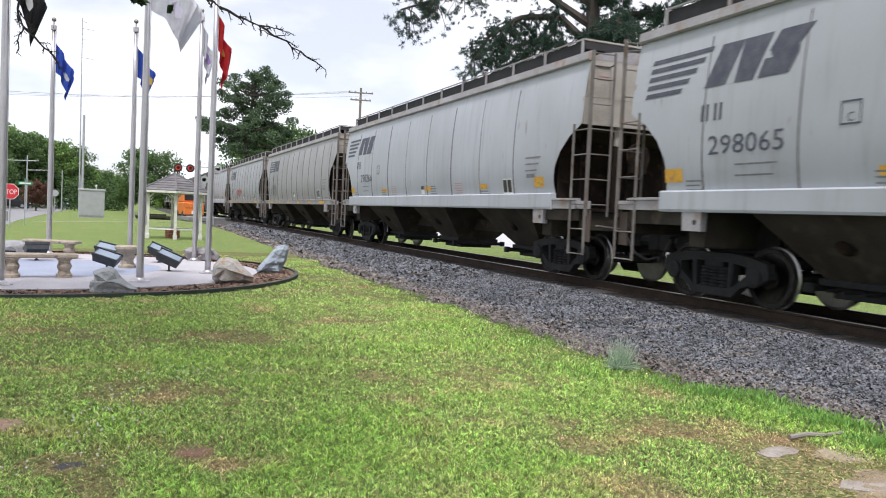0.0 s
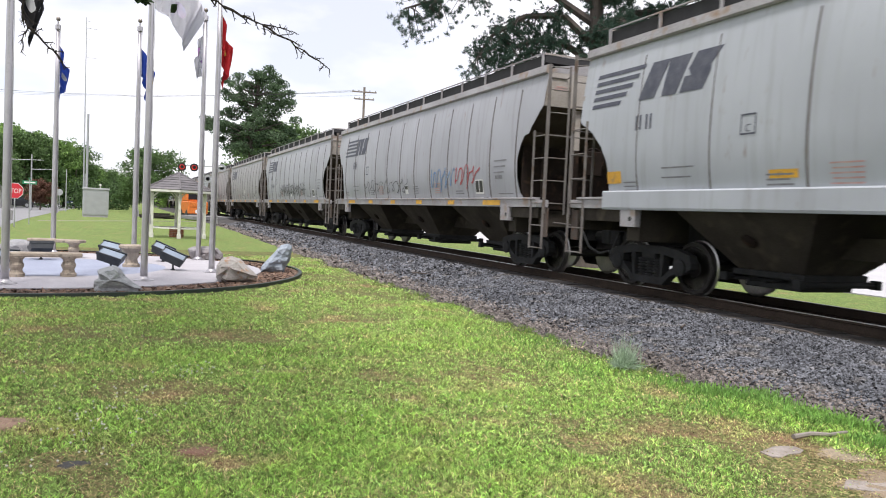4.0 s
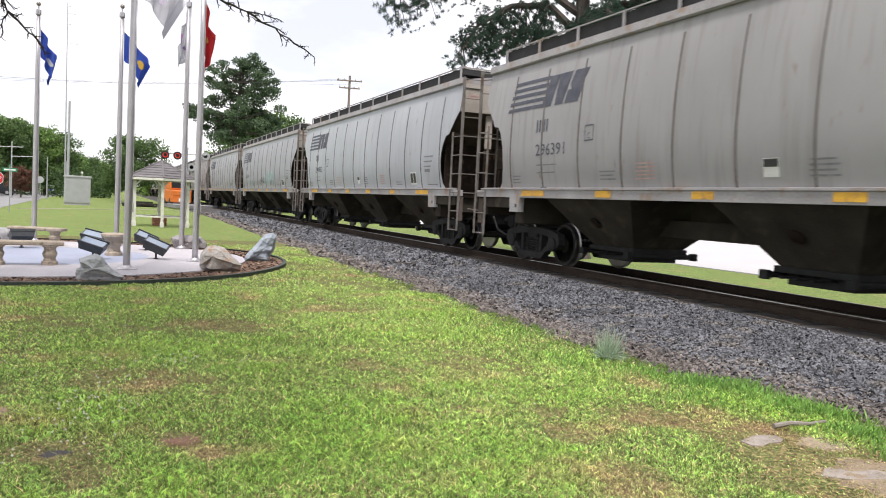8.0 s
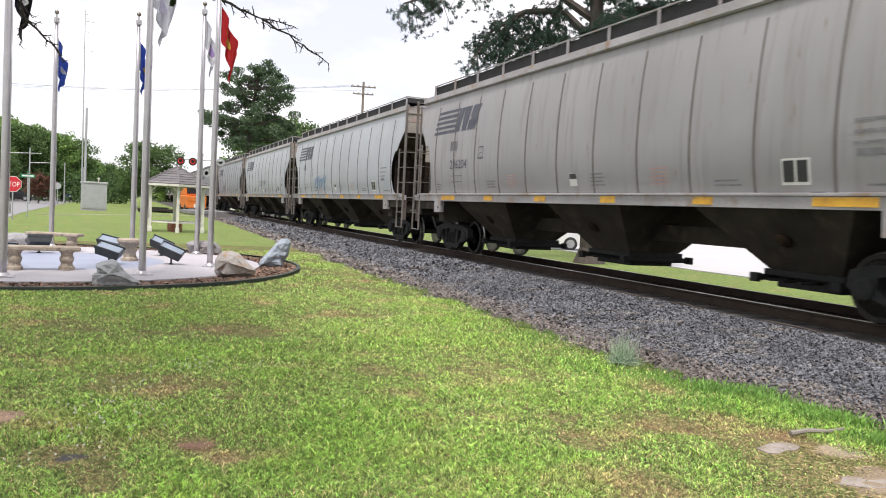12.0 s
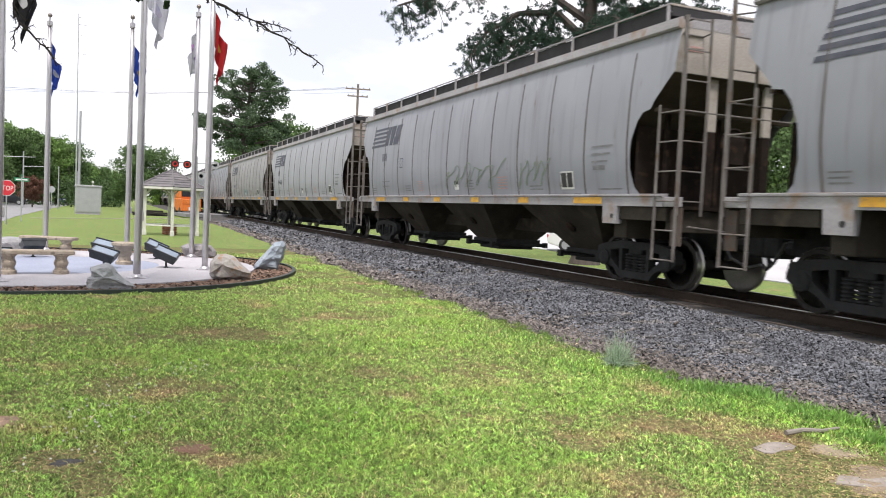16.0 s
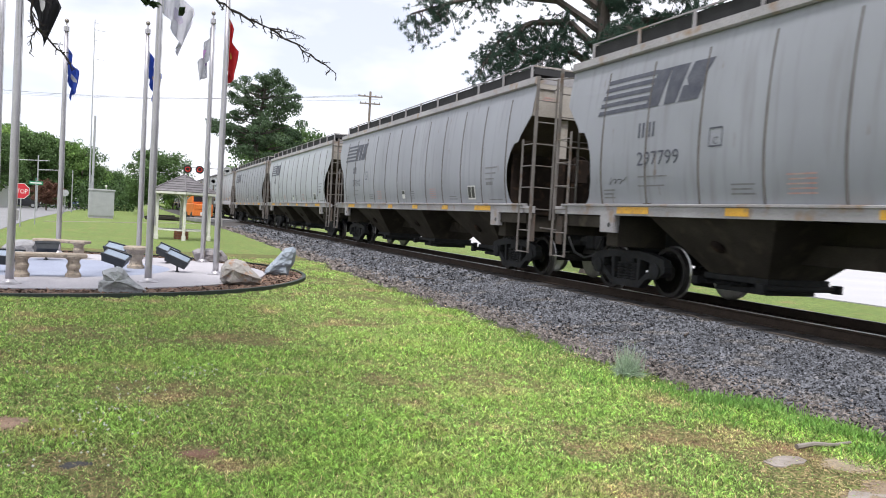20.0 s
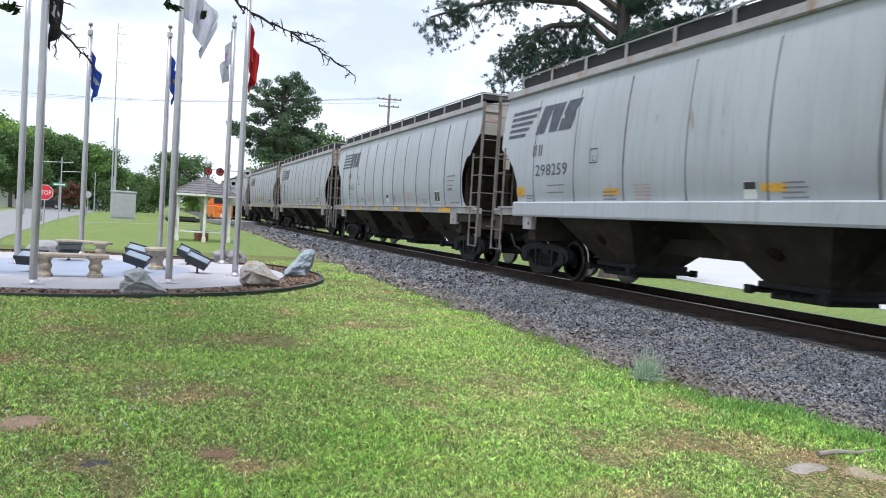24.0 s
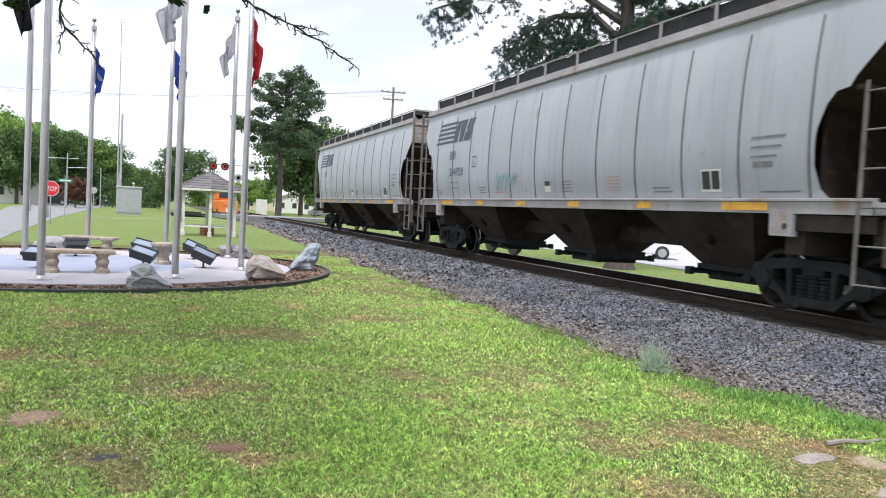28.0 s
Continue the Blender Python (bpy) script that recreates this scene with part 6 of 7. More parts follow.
def tree_mesh(seed, h, w, pine=False, leafm=None, per=60, size=.45, trunk=.28):
    """Trunk, limbs and crown of one tree, standing at the origin."""
    rng = np.random.default_rng(seed)
    rnd = random.Random(seed)
    t = thing("tree", "", "tree")
    bm = bmesh.new()
    k = 6
    tp = [Vector((rnd.uniform(-.2, .2) * i / k, rnd.uniform(-.2, .2) * i / k, h * .92 * i / k)) for i in range(k + 1)]
    limb(bm, tp, trunk, .05, 9)
    cen, rad = [], []
    nb = 30 if pine else 26
    for i in range(nb):
        f = (.36 + .62 * (i / nb)) if pine else (.22 + .74 * (i / nb))
        z = h * .92 * f
        a = i * 2.4 + rnd.uniform(-.5, .5)
        if pine:
            L = w * rnd.uniform(.7, 1.1) * math.sqrt(max(.1, 1 - ((f - .55) / .50) ** 2))
        else:
            L = w * math.sqrt(max(.08, 1 - ((f - .52) / .52) ** 2)) * rnd.uniform(.75, 1.1)
        base = Vector((0, 0, z))
        tip = base + Vector((math.cos(a) * L, math.sin(a) * L, L * (.10 if pine else .38)))
        mid = base.lerp(tip, .5) + Vector((0, 0, L * (.05 if pine else -.03)))
        limb(bm, [base, mid, tip], max(.03, trunk * .32 * (1 - f * .6)), .02, 5)
        for q in ((.45, .7, .95, 1.05) if pine else (.3, .5, .7, .9, 1.05)):
            p = base.lerp(tip, q) + Vector((rnd.uniform(-.5, .5), rnd.uniform(-.5, .5), rnd.uniform(-.1, .5))) * (w * .22)
            cen.append(p)
            rad.append(w * (.17 if pine else .25) * rnd.uniform(.7, 1.3))
    cen.append(Vector((0, 0, h * .95)))
    rad.append(w * .25)
    part("trunk", bm, PINEBARK if pine else BARK, t)
    q, f = leaves(rng, [tuple(c) for c in cen], rad, per, size, .62 if pine else .85)
    raw_mesh("crown", q, f, leafm or LEAF[0], 4, t)
    return t


def plant(tpl, label, x, y, s, turn, group="", first=[]):
    o = copy_thing(tpl, pose(x, y, 0, 0, 0, turn))
    o.scale = (s, s, s)
    return tagged(o, label, "tree", group)


def view_place(px, dist):
    """A place by its bearing in the last view, at a distance."""
    b = .3585 + math.atan((px - 784) / 1336.7) - .0012
    return dist * math.sin(b), dist * math.cos(b)


T_BROAD = [tree_mesh(11, 10, 4.2, leafm=LEAF[0], per=95, size=.34), tree_mesh(12, 10, 4.6, leafm=LEAF[1], per=95, size=.34), tree_mesh(13, 10, 4.0, leafm=LEAF[2], per=95, size=.32)]
WOODS = [(-95, 196, 120), (-60, 200, 128), (-25, 196, 135), (5, 204, 120), (28, 226, 105), (55, 222, 150), (80, 214, 160), (105, 228, 125), (128, 236, 140), (150, 238, 130), (172, 246, 135), (190, 262, 150),
         (212, 272, 160), (236, 280, 170), (262, 286, 185), (350, 304, 190), (380, 310, 200), (408, 306, 190), (438, 300, 175), (466, 296, 170), (560, 300, 150), (600, 300, 150)]
rw = random.Random(7)
for i, (px, py, dist) in enumerate(WOODS):
    x, y = view_place(px, dist)
    hz = 352 + (px - 286) * .054
    hh = (hz - py) / 1336.7 * dist * .87 + 1.0
    hh *= .86 if px > 185 else 1.0
    k = 2 if px > 340 else (1 if i % 3 == 1 else (2 if i % 5 == 3 else 0))
    plant(T_BROAD[k], ("bright green" if k == 2 else "dark green" if k == 1 else "green") + " leafy tree in the far woods", x, y, hh / 10, rw.uniform(0, 360), "trees of the woods")
# low growth under the woods
rng = np.random.default_rng(4)
cc = []
for k in range(150):
    px = rng.uniform(-110, 290)
    x, y = view_place(px, rng.uniform(112, 175))
    cc.append((x, y, rng.uniform(.6, 3.4)))
q, f = leaves(rng, cc, [2.4] * len(cc), 170, .36, .9)
tagged(raw_mesh("undergrowth", q, f, leafmat("shade_leaf", (.075, .125, .045), (.05, .09, .035)), 4), "dark undergrowth along the edge of the woods", "undergrowth", kind="stuff")
cc = [(*view_place(rng.uniform(330, 480), rng.uniform(190, 215)), rng.uniform(.5, 3.5)) for k in range(60)]
q, f = leaves(rng, cc, [2.6] * len(cc), 80, .6, .9)
tagged(raw_mesh("hedgerow", q, f, LEAF[2], 4), "bright green hedgerow far along the line", "hedgerow", kind="stuff")
o = plant(T_BROAD[1], "dark round tree standing alone on the lawn", *view_place(318, 100), .78, 40)
o2 = plant(T_BROAD[1], "dark tree beside the lone lawn tree", *view_place(291, 108), .42, 130)
o = plant(T_BROAD[0], "copper-leaved small tree at the roadside", *view_place(132, 98), .34, 10)
for ch in o.children:
    if ch.name.startswith("crown"):
        ch.material_slots[0].link = "OBJECT"
        ch.material_slots[0].material = LEAF[3]


def layered_pine():
    """A tall open pine: flat plates of foliage on long level limbs, with sky between them."""
    t = thing("tree", "tall old pine with open layered crown beside the crossing", "tree", at=pose(15.8, 110.9, 0, 0, 0, -8))
    rnd = random.Random(31)
    rng = np.random.default_rng(31)
    bm = bmesh.new()
    limb(bm, [(0, 0, -.1), (.1, 0, 6), (-.1, .1, 12), (.5, .1, 17), (1.0, 0, 20)], .5, .1, 9)
    cen, rad = [], []
    # height, reach to either side of the trunk, plates of foliage
    for z, lo, hi, n in ((20.3, .2, 3.0, 6), (19.4, -2.2, 4.6, 10), (18.3, -3.6, 5.2, 13), (17.0, -4.2, 5.6, 14), (15.7, -3.6, 5.4, 11), (14.4, -4.4, 3.6, 9), (13.2, -7.2, 6.2, 17),
                         (12.1, -6.8, 6.6, 18), (11.0, -5.0, 6.4, 15), (9.6, -4.0, 6.0, 12)):
        for k in range(n):
            x = lo + (hi - lo) * (k + rnd.random()) / n
            y = rnd.uniform(-1, 1) * (1.0 + .55 * (hi - lo) / 2)
            p = Vector((x, y, z + rnd.uniform(-.75, .75)))
            cen.append(tuple(p))
            rad.append(rnd.uniform(.65, 1.45))
            if k % 2 == 0:
                a = Vector((.3, 0, z - 1.0))
                limb(bm, [a, a.lerp(p, .5) + Vector((0, 0, .1)), p], .11, .03, 5)
    part("trunk", bm, PINEBARK, t)
    q, f = leaves(rng, cen, rad, 270, .28, .58)
    raw_mesh("crown", q, f, NEEDLE, 4, t)


layered_pine()
for px, dist, s in ((530, 128, .72), (562, 135, .70), (590, 140, .62), (615, 160, .72), (640, 170, .68)):
    x, y = view_place(px, dist)
    plant(T_BROAD[1], "dark tree behind the big pine", x, y, 1.35 * s * (1.55 if px < 600 else 1.25), px * 3, "trees behind the pine")
# trees beyond the lot, seen through the gaps between the cars
for k, (brg, dist) in enumerate(((38, 88), (42, 80), (46, 84), (50, 76), (54, 82), (58, 74), (62, 80), (66, 72))):
    plant(T_BROAD[k % 2], "leafy green tree beyond the parking lot", dist * math.sin(radians(brg)), dist * math.cos(radians(brg)), 1.15 + .1 * (k % 3), k * 77, "trees beyond the lot")
for o in T_BROAD:
    for ob in (*o.children_recursive, o):
        bpy.data.objects.remove(ob)


def needle_tufts(rng, pts, n_blade, length, wid):
    """Sprays of needles: thin triangles round each point."""
    p = np.repeat(np.asarray(pts), n_blade, 0)
    d = rng.normal(size=p.shape)
    d[:, 2] -= .15
    d /= np.linalg.norm(d, axis=1)[:, None]
    s = np.cross(d, rng.normal(size=p.shape))
    s /= np.linalg.norm(s, axis=1)[:, None]
    L = (length * (.6 + .6 * rng.random(len(p))))[:, None]
    q = np.stack([p - s * wid, p + s * wid, p + d * L], 1).reshape(-1, 3)
    return q, np.arange(len(p) * 3).reshape(-1, 3)


def near_pine():
    t = thing("pine_tree", "big pine across the track with drooping needled limbs", "tree", at=Matrix.Translation((15.1, 22.6, 0)))
    rnd = random.Random(9)
    rng = np.random.default_rng(9)
    bm = bmesh.new()
    limb(bm, [(0, 0, -.05), (0, 0, .35), (-.05, .05, 2.5), (-.35, -.2, 6), (-.75, -.55, 10), (-.8, -.6, 15), (-.6, -.4, 19)], .42, .10, 14)
    rod(bm, (0, 0, -.02), (0, 0, .55), .58, .36, 14)
    part("trunk", bm, PINEBARK, t)
    bm = bmesh.new()
    tufts = []
    # limb: start height, then points relative to the foot of the tree
    limbs = [[(-.6, -.4, 8.3), (-2.0, .3, 9.3), (-4.0, 1.2, 9.4), (-5.4, 1.6, 9.0), (-6.7, 2.0, 8.5)],
             [(-.5, -.3, 7.6), (-1.6, .1, 8.6), (-2.8, .6, 8.5), (-3.8, 1.0, 7.8), (-4.3, 1.1, 7.0)],
             [(-.5, -.3, 7.0), (-1.4, .1, 7.6), (-2.4, .4, 7.7), (-3.3, .7, 7.4)],
             [(-.6, -.4, 9.0), (-2.0, .2, 10.0), (-3.8, .8, 10.0), (-4.8, 1.2, 9.3)],
             [(-.6, -.4, 9.4), (-.2, -1.6, 9.9), (.4, -3.0, 9.6), (1.0, -4.2, 9.0)],
             [(-.6, -.4, 8.2), (.3, -1.4, 8.6), (1.2, -2.4, 8.6), (2.0, -3.6, 8.4)],
             [(-.5, -.3, 7.8), (-.6, -1.4, 8.1), (-.7, -2.2, 8.0), (-.9, -2.8, 7.6)],
             [(-.7, -.5, 10.5), (-2.2, .5, 11.6), (-4.5, 1.5, 11.6), (-6.2, 2.4, 11)],
             [(-.7, -.5, 11.5), (.8, -2, 12.4), (2.0, -4, 12.2)], [(-.7, -.5, 12.5), (-2.5, -1, 13.6), (-4, -2, 13.6)],
             [(-.7, -.5, 13.5), (1.5, .8, 14.6), (3.2, 1.8, 14.6)], [(-.6, -.5, 15), (-1.5, 1.2, 16.5), (-2.6, 2.4, 16.8)],
             [(-.5, -.3, 9.6), (1.0, 1.2, 10.6), (2.5, 2.5, 10.6)], [(-.7, -.5, 16.5), (.5, -1.6, 18), (1.6, -2.6, 18.4)]]
    for i, L in enumerate(limbs):
        L = [Vector(p) for p in L]
        limb(bm, L, .15, .03, 7)
        # the long outer limbs carry foliage towards their ends only
        for a, b in zip(L[3 if i == 0 else 1 if i < 4 else 0:], L[(4 if i == 0 else 2 if i < 4 else 1):]):
            for k in range(20):
                q = a.lerp(b, rnd.random())
                tip = q + Vector((rnd.uniform(-.7, .7), rnd.uniform(-.8, .8), rnd.uniform(-1.0, .40)))
                limb(bm, [q, q.lerp(tip, .5) + Vector((0, 0, .08)), tip], .022, .008, 4)
                for j in range(6):
                    w = q.lerp(tip, .30 + .70 * rnd.random())
                    sub = w + Vector((rnd.gauss(0, .25), rnd.gauss(0, .25), rnd.gauss(-.10, .22)))
                    if j < 3:
                        rod(bm, w, sub, .007, .004, 3)
                    for _ in range(4):
                        tufts.append(tuple(w.lerp(sub, rnd.uniform(.5, 1.0)) + Vector((rnd.gauss(0, .05), rnd.gauss(0, .05), rnd.gauss(0, .04)))))
    part("limb", bm, PINEBARK, t)
    q, f = needle_tufts(rng, tufts, 28, .13, .0062)
    raw_mesh("crown", q, f, leafmat("near_pine_needles", (.058, .105, .074), (.04, .075, .055), .2), 3, t)


near_pine()


def overhanging_branch():
    """Thin bare twigs of a tree beside the path that hang into the view from above."""
    t = thing("overhanging_branch", "thin bare dark branches of a tree overhead", "branch", at=Matrix.Translation((0, 0, 0)))
    rnd = random.Random(15)
    dark = mat("dark_twig", (.045, .036, .032), (.03, .025, .022), .9, scale=20)

    def grow(bm, a, b, r, depth, side=0.0):
        n = 5
        pts = [a]
        for i in range(1, n + 1):
            p = a.lerp(b, i / n)
            if i < n:
                p += Vector((rnd.gauss(0, .018), rnd.gauss(0, .02), rnd.gauss(0, .018))) * (b - a).length * 1.6
            pts.append(p)
        limb(bm, pts, r, r * .45, 5)
        if depth > 0:
            d = (b - a)
            for i in range(1, n + 1):
                for s in range(2 if depth > 1 else 1):
                    if rnd.random() < .78:
                        v = Vector((d.x * rnd.uniform(.2, .6) + rnd.gauss(0, .10), rnd.gauss(0, .1), d.z * .3 + rnd.gauss(-.03, .13)))
                        v = v.normalized() * d.length * rnd.uniform(.16, .36)
                        grow(bm, pts[i], pts[i] + v, r * .5, depth - 1)
        return pts
    V = Vector
    # (points of a main branch, radius)
    mains = [([V((-1.05, 6.9, 3.9)), V((-.88, 6.94, 3.34)), V((-.79, 6.96, 2.95)), V((-.60, 6.97, 2.78)), V((-.51, 6.98, 2.66))], .016),
             ([V((-.79, 6.96, 2.95)), V((-.83, 6.95, 2.84)), V((-.82, 6.95, 2.73))], .008),
             ([V((.2, 7.0, 3.8)), V((.46, 6.98, 3.50)), V((.71, 6.96, 3.33)), V((1.05, 6.92, 3.21)), V((1.41, 6.86, 3.02)), V((1.64, 6.81, 2.87))], .018),
             ([V((1.05, 6.92, 3.21)), V((1.20, 6.89, 3.20)), V((1.33, 6.88, 3.17))], .009),
             ([V((-.55, 6.97, 4.2)), V((-.2, 6.98, 3.75)), V((.2, 7.0, 3.8))], .02), ([V((-1.05, 6.9, 3.9)), V((-.55, 6.97, 4.2))], .024), ([V((-2.2, 6.2, 4.6)), V((-1.05, 6.9, 3.9))], .03),
             ([V((-3.6, 4.6, 4.4)), V((-2.2, 6.2, 4.6))], .06)]
    for pts, r in mains:
        bm = bmesh.new()
        for i in range(len(pts) - 1):
            thin = r * (1 - .72 * i / len(pts))
            grow(bm, pts[i], pts[i + 1], thin, 2 if r < .02 else 0)
        part("twig", bm, dark, t)
    bm = bmesh.new()
    limb(bm, [V((-4.6, 2.6, -.1)), V((-4.5, 2.7, 2.0)), V((-4.1, 3.6, 3.8)), V((-3.6, 4.6, 4.4)), V((-3.4, 4.8, 7))], .2, .07, 10)
    part("trunk", bm, BARK, t)
    # Unseen leafy crown, added above the view to shade the left lawn.
    rng = np.random.default_rng(6)
    cen = [(-8.5 + 8.3 * rng.random() ** .85, rng.uniform(.5, 13.0), rng.uniform(8.2, 10.6)) for k in range(170)]
    q, f = leaves(rng, cen, [1.15] * 170, 84, .23, .7)
    raw_mesh("crown", q, f, LEAF[0], 4, t)
    bm = bmesh.new()
    for k in range(0, 170, 6):
        limb(bm, [V((-3.4, 4.8, 7)), V((-3.4, 4.8, 7)).lerp(V(cen[k]), .5) + V((0, 0, .3)), V(cen[k])], .07, .02, 5)
    part("limb", bm, BARK, t)
    rng = np.random.default_rng(3)
    q, f = leaves(rng, [(-1.17, 6.9, 3.10), (-1.12, 6.9, 3.06), (-1.3, 6.9, 3.2), (.02, 6.95, 3.30), (.30, 6.95, 3.25), (.08, 6.95, 3.28)], [.07, .05, .1, .03, .02, .03], 9, .085)
    raw_mesh("leaf", q, f, leafmat("near_leaf", (.03, .06, .02), (.025, .045, .015)), 4, t)


overhanging_branch()

# ---------------- ground cover ----------------


# where the grass grows thick (+) or has died back (-): x, y, radius, amount
PATCHES = [(-.80, 5.95, .24, -1.0), (-.28, 4.95, .09, -1.3), (.45, 5.02, .12, -.9), (1.19, 6.92, .35, .7), (1.29, 5.33, .38, .9), (1.0, 4.5, .42, .9), (1.68, 5.43, .3, .7), (1.5, 4.67, .35, .8), (1.85, 7.27, .3, .6), (.42, 4.31, .3, .5),
           (2.63, 3.99, .4, .5), (4.47, 6.76, .5, .6), (4.8, 5.13, .4, .6), (5.4, 5.2, .4, .9), (5.35, 4.61, .35, .9), (5.2, 3.95, .3, .7), (2.9, 8.5, .8, .4), (3.9, 9.5, .9, .5),
           (.44, 5.08, .16, -1.1), (1.36, 9.28, .35, -.6), (1.07, 5.39, .12, -.9), (1.87, 4.91, .17, -.9), (.62, 4.7, .13, -.8), (-.31, 4.96, .2, -.8), (-.06, 4.51, .2, -.7), (-.62, 6.53, .3, -.5),
           (2.29, 7.01, .25, -.6), (3.25, 6.48, .3, -.5), (2.97, 4.44, .2, -.8), (3.03, 3.74, .2, -.7), (3.53, 5.97, .35, -.4), (4.5, 3.35, .42, -1.3), (5.0, 3.2, .3, -1.2), (4.43, 4.04, .26, -1.0), (4.0, 4.9, .25, -.4)]


def lawn_blades():
    rng = np.random.default_rng(21)
    # near to far: fewer and broader blades
    bands = [(2.6, 5.0, 12000, .026, .0032), (5.0, 8.0, 6400, .029, .0042), (8.0, 13.5, 2800, .030, .0052), (13.5, 25, 640, .030, .009)]
    yy = np.linspace(0, 32, 500)
    edge = np.array([verge(v) for v in yy])
    field = np.array([[noise.noise((i * .08 - 4.8, j * .08, 0)) + .5 * noise.noise((i * .31 - 18.6, j * .31, 5)) - .13 for j in range(260)] for i in range(130)])
    P, S, W, D, L = [], [], [], [], []
    for r0, r1, dens, ln, wd in bands:
        a0, a1 = -.20, .98
        n = int(dens * (r1 * r1 - r0 * r0) * (a1 - a0) / 2)
        r = np.sqrt(rng.random(n) * (r1 * r1 - r0 * r0) + r0 * r0)
        a = a0 + (a1 - a0) * rng.random(n)
        x, y = r * np.sin(a), r * np.cos(a)
        e = np.interp(y, yy, edge)
        keep = (x < e + rng.normal(0, .10, n)) & (np.hypot(x - PC.x, y - PC.y) > 5.80 * CS) & (x > -4.6)
        pt = field[np.clip(((x + 6) / .1).astype(int), 0, 129), np.clip((y / .1).astype(int), 0, 259)]
        pt = pt + .08 * np.clip((x - 1.8) / 1.6, 0, 1) * np.clip((8.5 - y) / 2.5, 0, 1) - .06 * (x < 1.0)
        for cx, cy, rr, amount in PATCHES:
            pt = pt - amount * np.exp(-((x - cx) ** 2 + ((y - cy) * .85) ** 2) / rr ** 2)
        keep &= (pt < .22) | (rng.random(n) < np.clip(.55 - pt * .6, .06, 1))
        dead = (pt >= .22) & ~keep & (rng.random(n) < .6) & (x < e) & (np.hypot(x - PC.x, y - PC.y) > 5.80 * CS) & (x > -4.6)
        D.append(np.stack([x[dead], y[dead], np.full(int(dead.sum()), ln), np.full(int(dead.sum()), wd)], 1))
        x, y, pt = x[keep], y[keep], pt[keep]
        lush = np.clip(.5 - pt * 1.3, .08, 1.75)
        L.append(lush)
        P.append(np.stack([x, y, np.zeros_like(x)], 1))
        S.append(ln * (.45 + .95 * lush) * (.5 + .9 * rng.random(len(x))))
        W.append(wd * (.7 + .8 * rng.random(len(x)) ** 2))
    p, s, w = np.concatenate(P), np.concatenate(S), np.concatenate(W)
    n = len(p)
    a = rng.random(n) * 2 * np.pi
    side = np.stack([np.cos(a), np.sin(a), np.zeros(n)], 1) * w[:, None]
    lean = rng.normal(0, .75, (n, 2)) * s[:, None]
    tip = p + np.stack([lean[:, 0], lean[:, 1], s * .85], 1)
    midp = p + np.stack([lean[:, 0] * .35, lean[:, 1] * .35, s * .6], 1)
    q = np.stack([p - side * .6, midp + side, tip, midp - side], 1).reshape(-1, 3)
    rank = np.concatenate(L) + rng.normal(0, .35, n) > 1.22
    q4 = q.reshape(-1, 4, 3)
    for name, sel, mm, lab in (("grass", ~rank, LAWN, "short mown green grass with dry patches"), ("lush_grass", rank, LUSH, "lush bright green patches of longer grass")):
        k = int(sel.sum())
        tagged(raw_mesh(name, q4[sel].reshape(-1, 3), np.arange(k * 4).reshape(-1, 4), mm, 4), lab, "grass", kind="stuff")
    # dead blades lying flat in the bare spots
    d = np.concatenate(D)
    n = len(d)
    p = np.stack([d[:, 0], d[:, 1], np.full(n, .003)], 1)
    a = rng.random(n) * 6.283
    u = np.stack([np.cos(a), np.sin(a), rng.random(n) * .5], 1) * (d[:, 2] * (.5 + rng.random(n)))[:, None]
    w = np.stack([-np.sin(a), np.cos(a), rng.normal(0, .5, n)], 1) * (d[:, 3] * .8)[:, None]
    q = np.stack([p - w, p + w, p + u], 1).reshape(-1, 3)
    dead = mat("dead_grass", (.42, .345, .17), (.27, .21, .105), .9, scale=2.0, fine=15, rand=.75, island=True, coords="World", bump=0, trans=.2, c3=(.30, .30, .12))
    tagged(raw_mesh("dead_grass", q, np.arange(n * 3).reshape(-1, 3), dead), "dead brown grass in bare spots of the lawn", "grass", kind="stuff")
    # fresh upright weeds in clumps where the lawn meets the ballast
    W = []
    for cx, cy, sg, n in ((5.50, 5.3, .15, 900), (5.46, 4.66, .14, 900), (5.55, 4.4, .10, 400), (5.16, 5.63, .13, 400), (5.30, 3.9, .10, 420), (4.8, 5.1, .16, 160), (4.5, 6.75, .2, 200), (5.0, 6.1, .12, 140), (4.75, 8.6, .3, 240), (5.05, 3.35, .1, 200)):
        W.append(np.stack([cx + rng.normal(0, sg, n), cy + rng.normal(0, sg * 1.3, n), np.zeros(n)], 1))
    p = np.concatenate(W)
    n = len(p)
    a = rng.random(n) * 6.283
    hgt = .035 + .065 * rng.random(n)
    sd = np.stack([np.cos(a), np.sin(a), np.zeros(n)], 1) * (.004 + .005 * rng.random(n))[:, None]
    ln = rng.normal(0, .4, (n, 2)) * hgt[:, None]
    md = p + np.stack([ln[:, 0] * .4, ln[:, 1] * .4, hgt * .6], 1)
    tp = p + np.stack([ln[:, 0], ln[:, 1], hgt], 1)
    q = np.stack([p - sd * .5, md + sd, tp, md - sd], 1).reshape(-1, 3)
    tagged(raw_mesh("weeds", q, np.arange(n * 4).reshape(-1, 4), mat("weed_green", (.26, .46, .10), (.17, .34, .08), .8, scale=1.5, fine=8, rand=.45, island=True, coords="World", bump=0, trans=.35), 4), "bright green weeds in clumps at the ballast edge", "weeds", kind="stuff")
    # longer clumps along the ballast edge
    cx = rng.uniform(2.5, 16, 520)
    ed = np.array([verge(v) for v in cx])
    px = ed - np.abs(rng.normal(0, .28, 520)) + .12
    base = np.stack([px, cx, np.zeros(520)], 1)
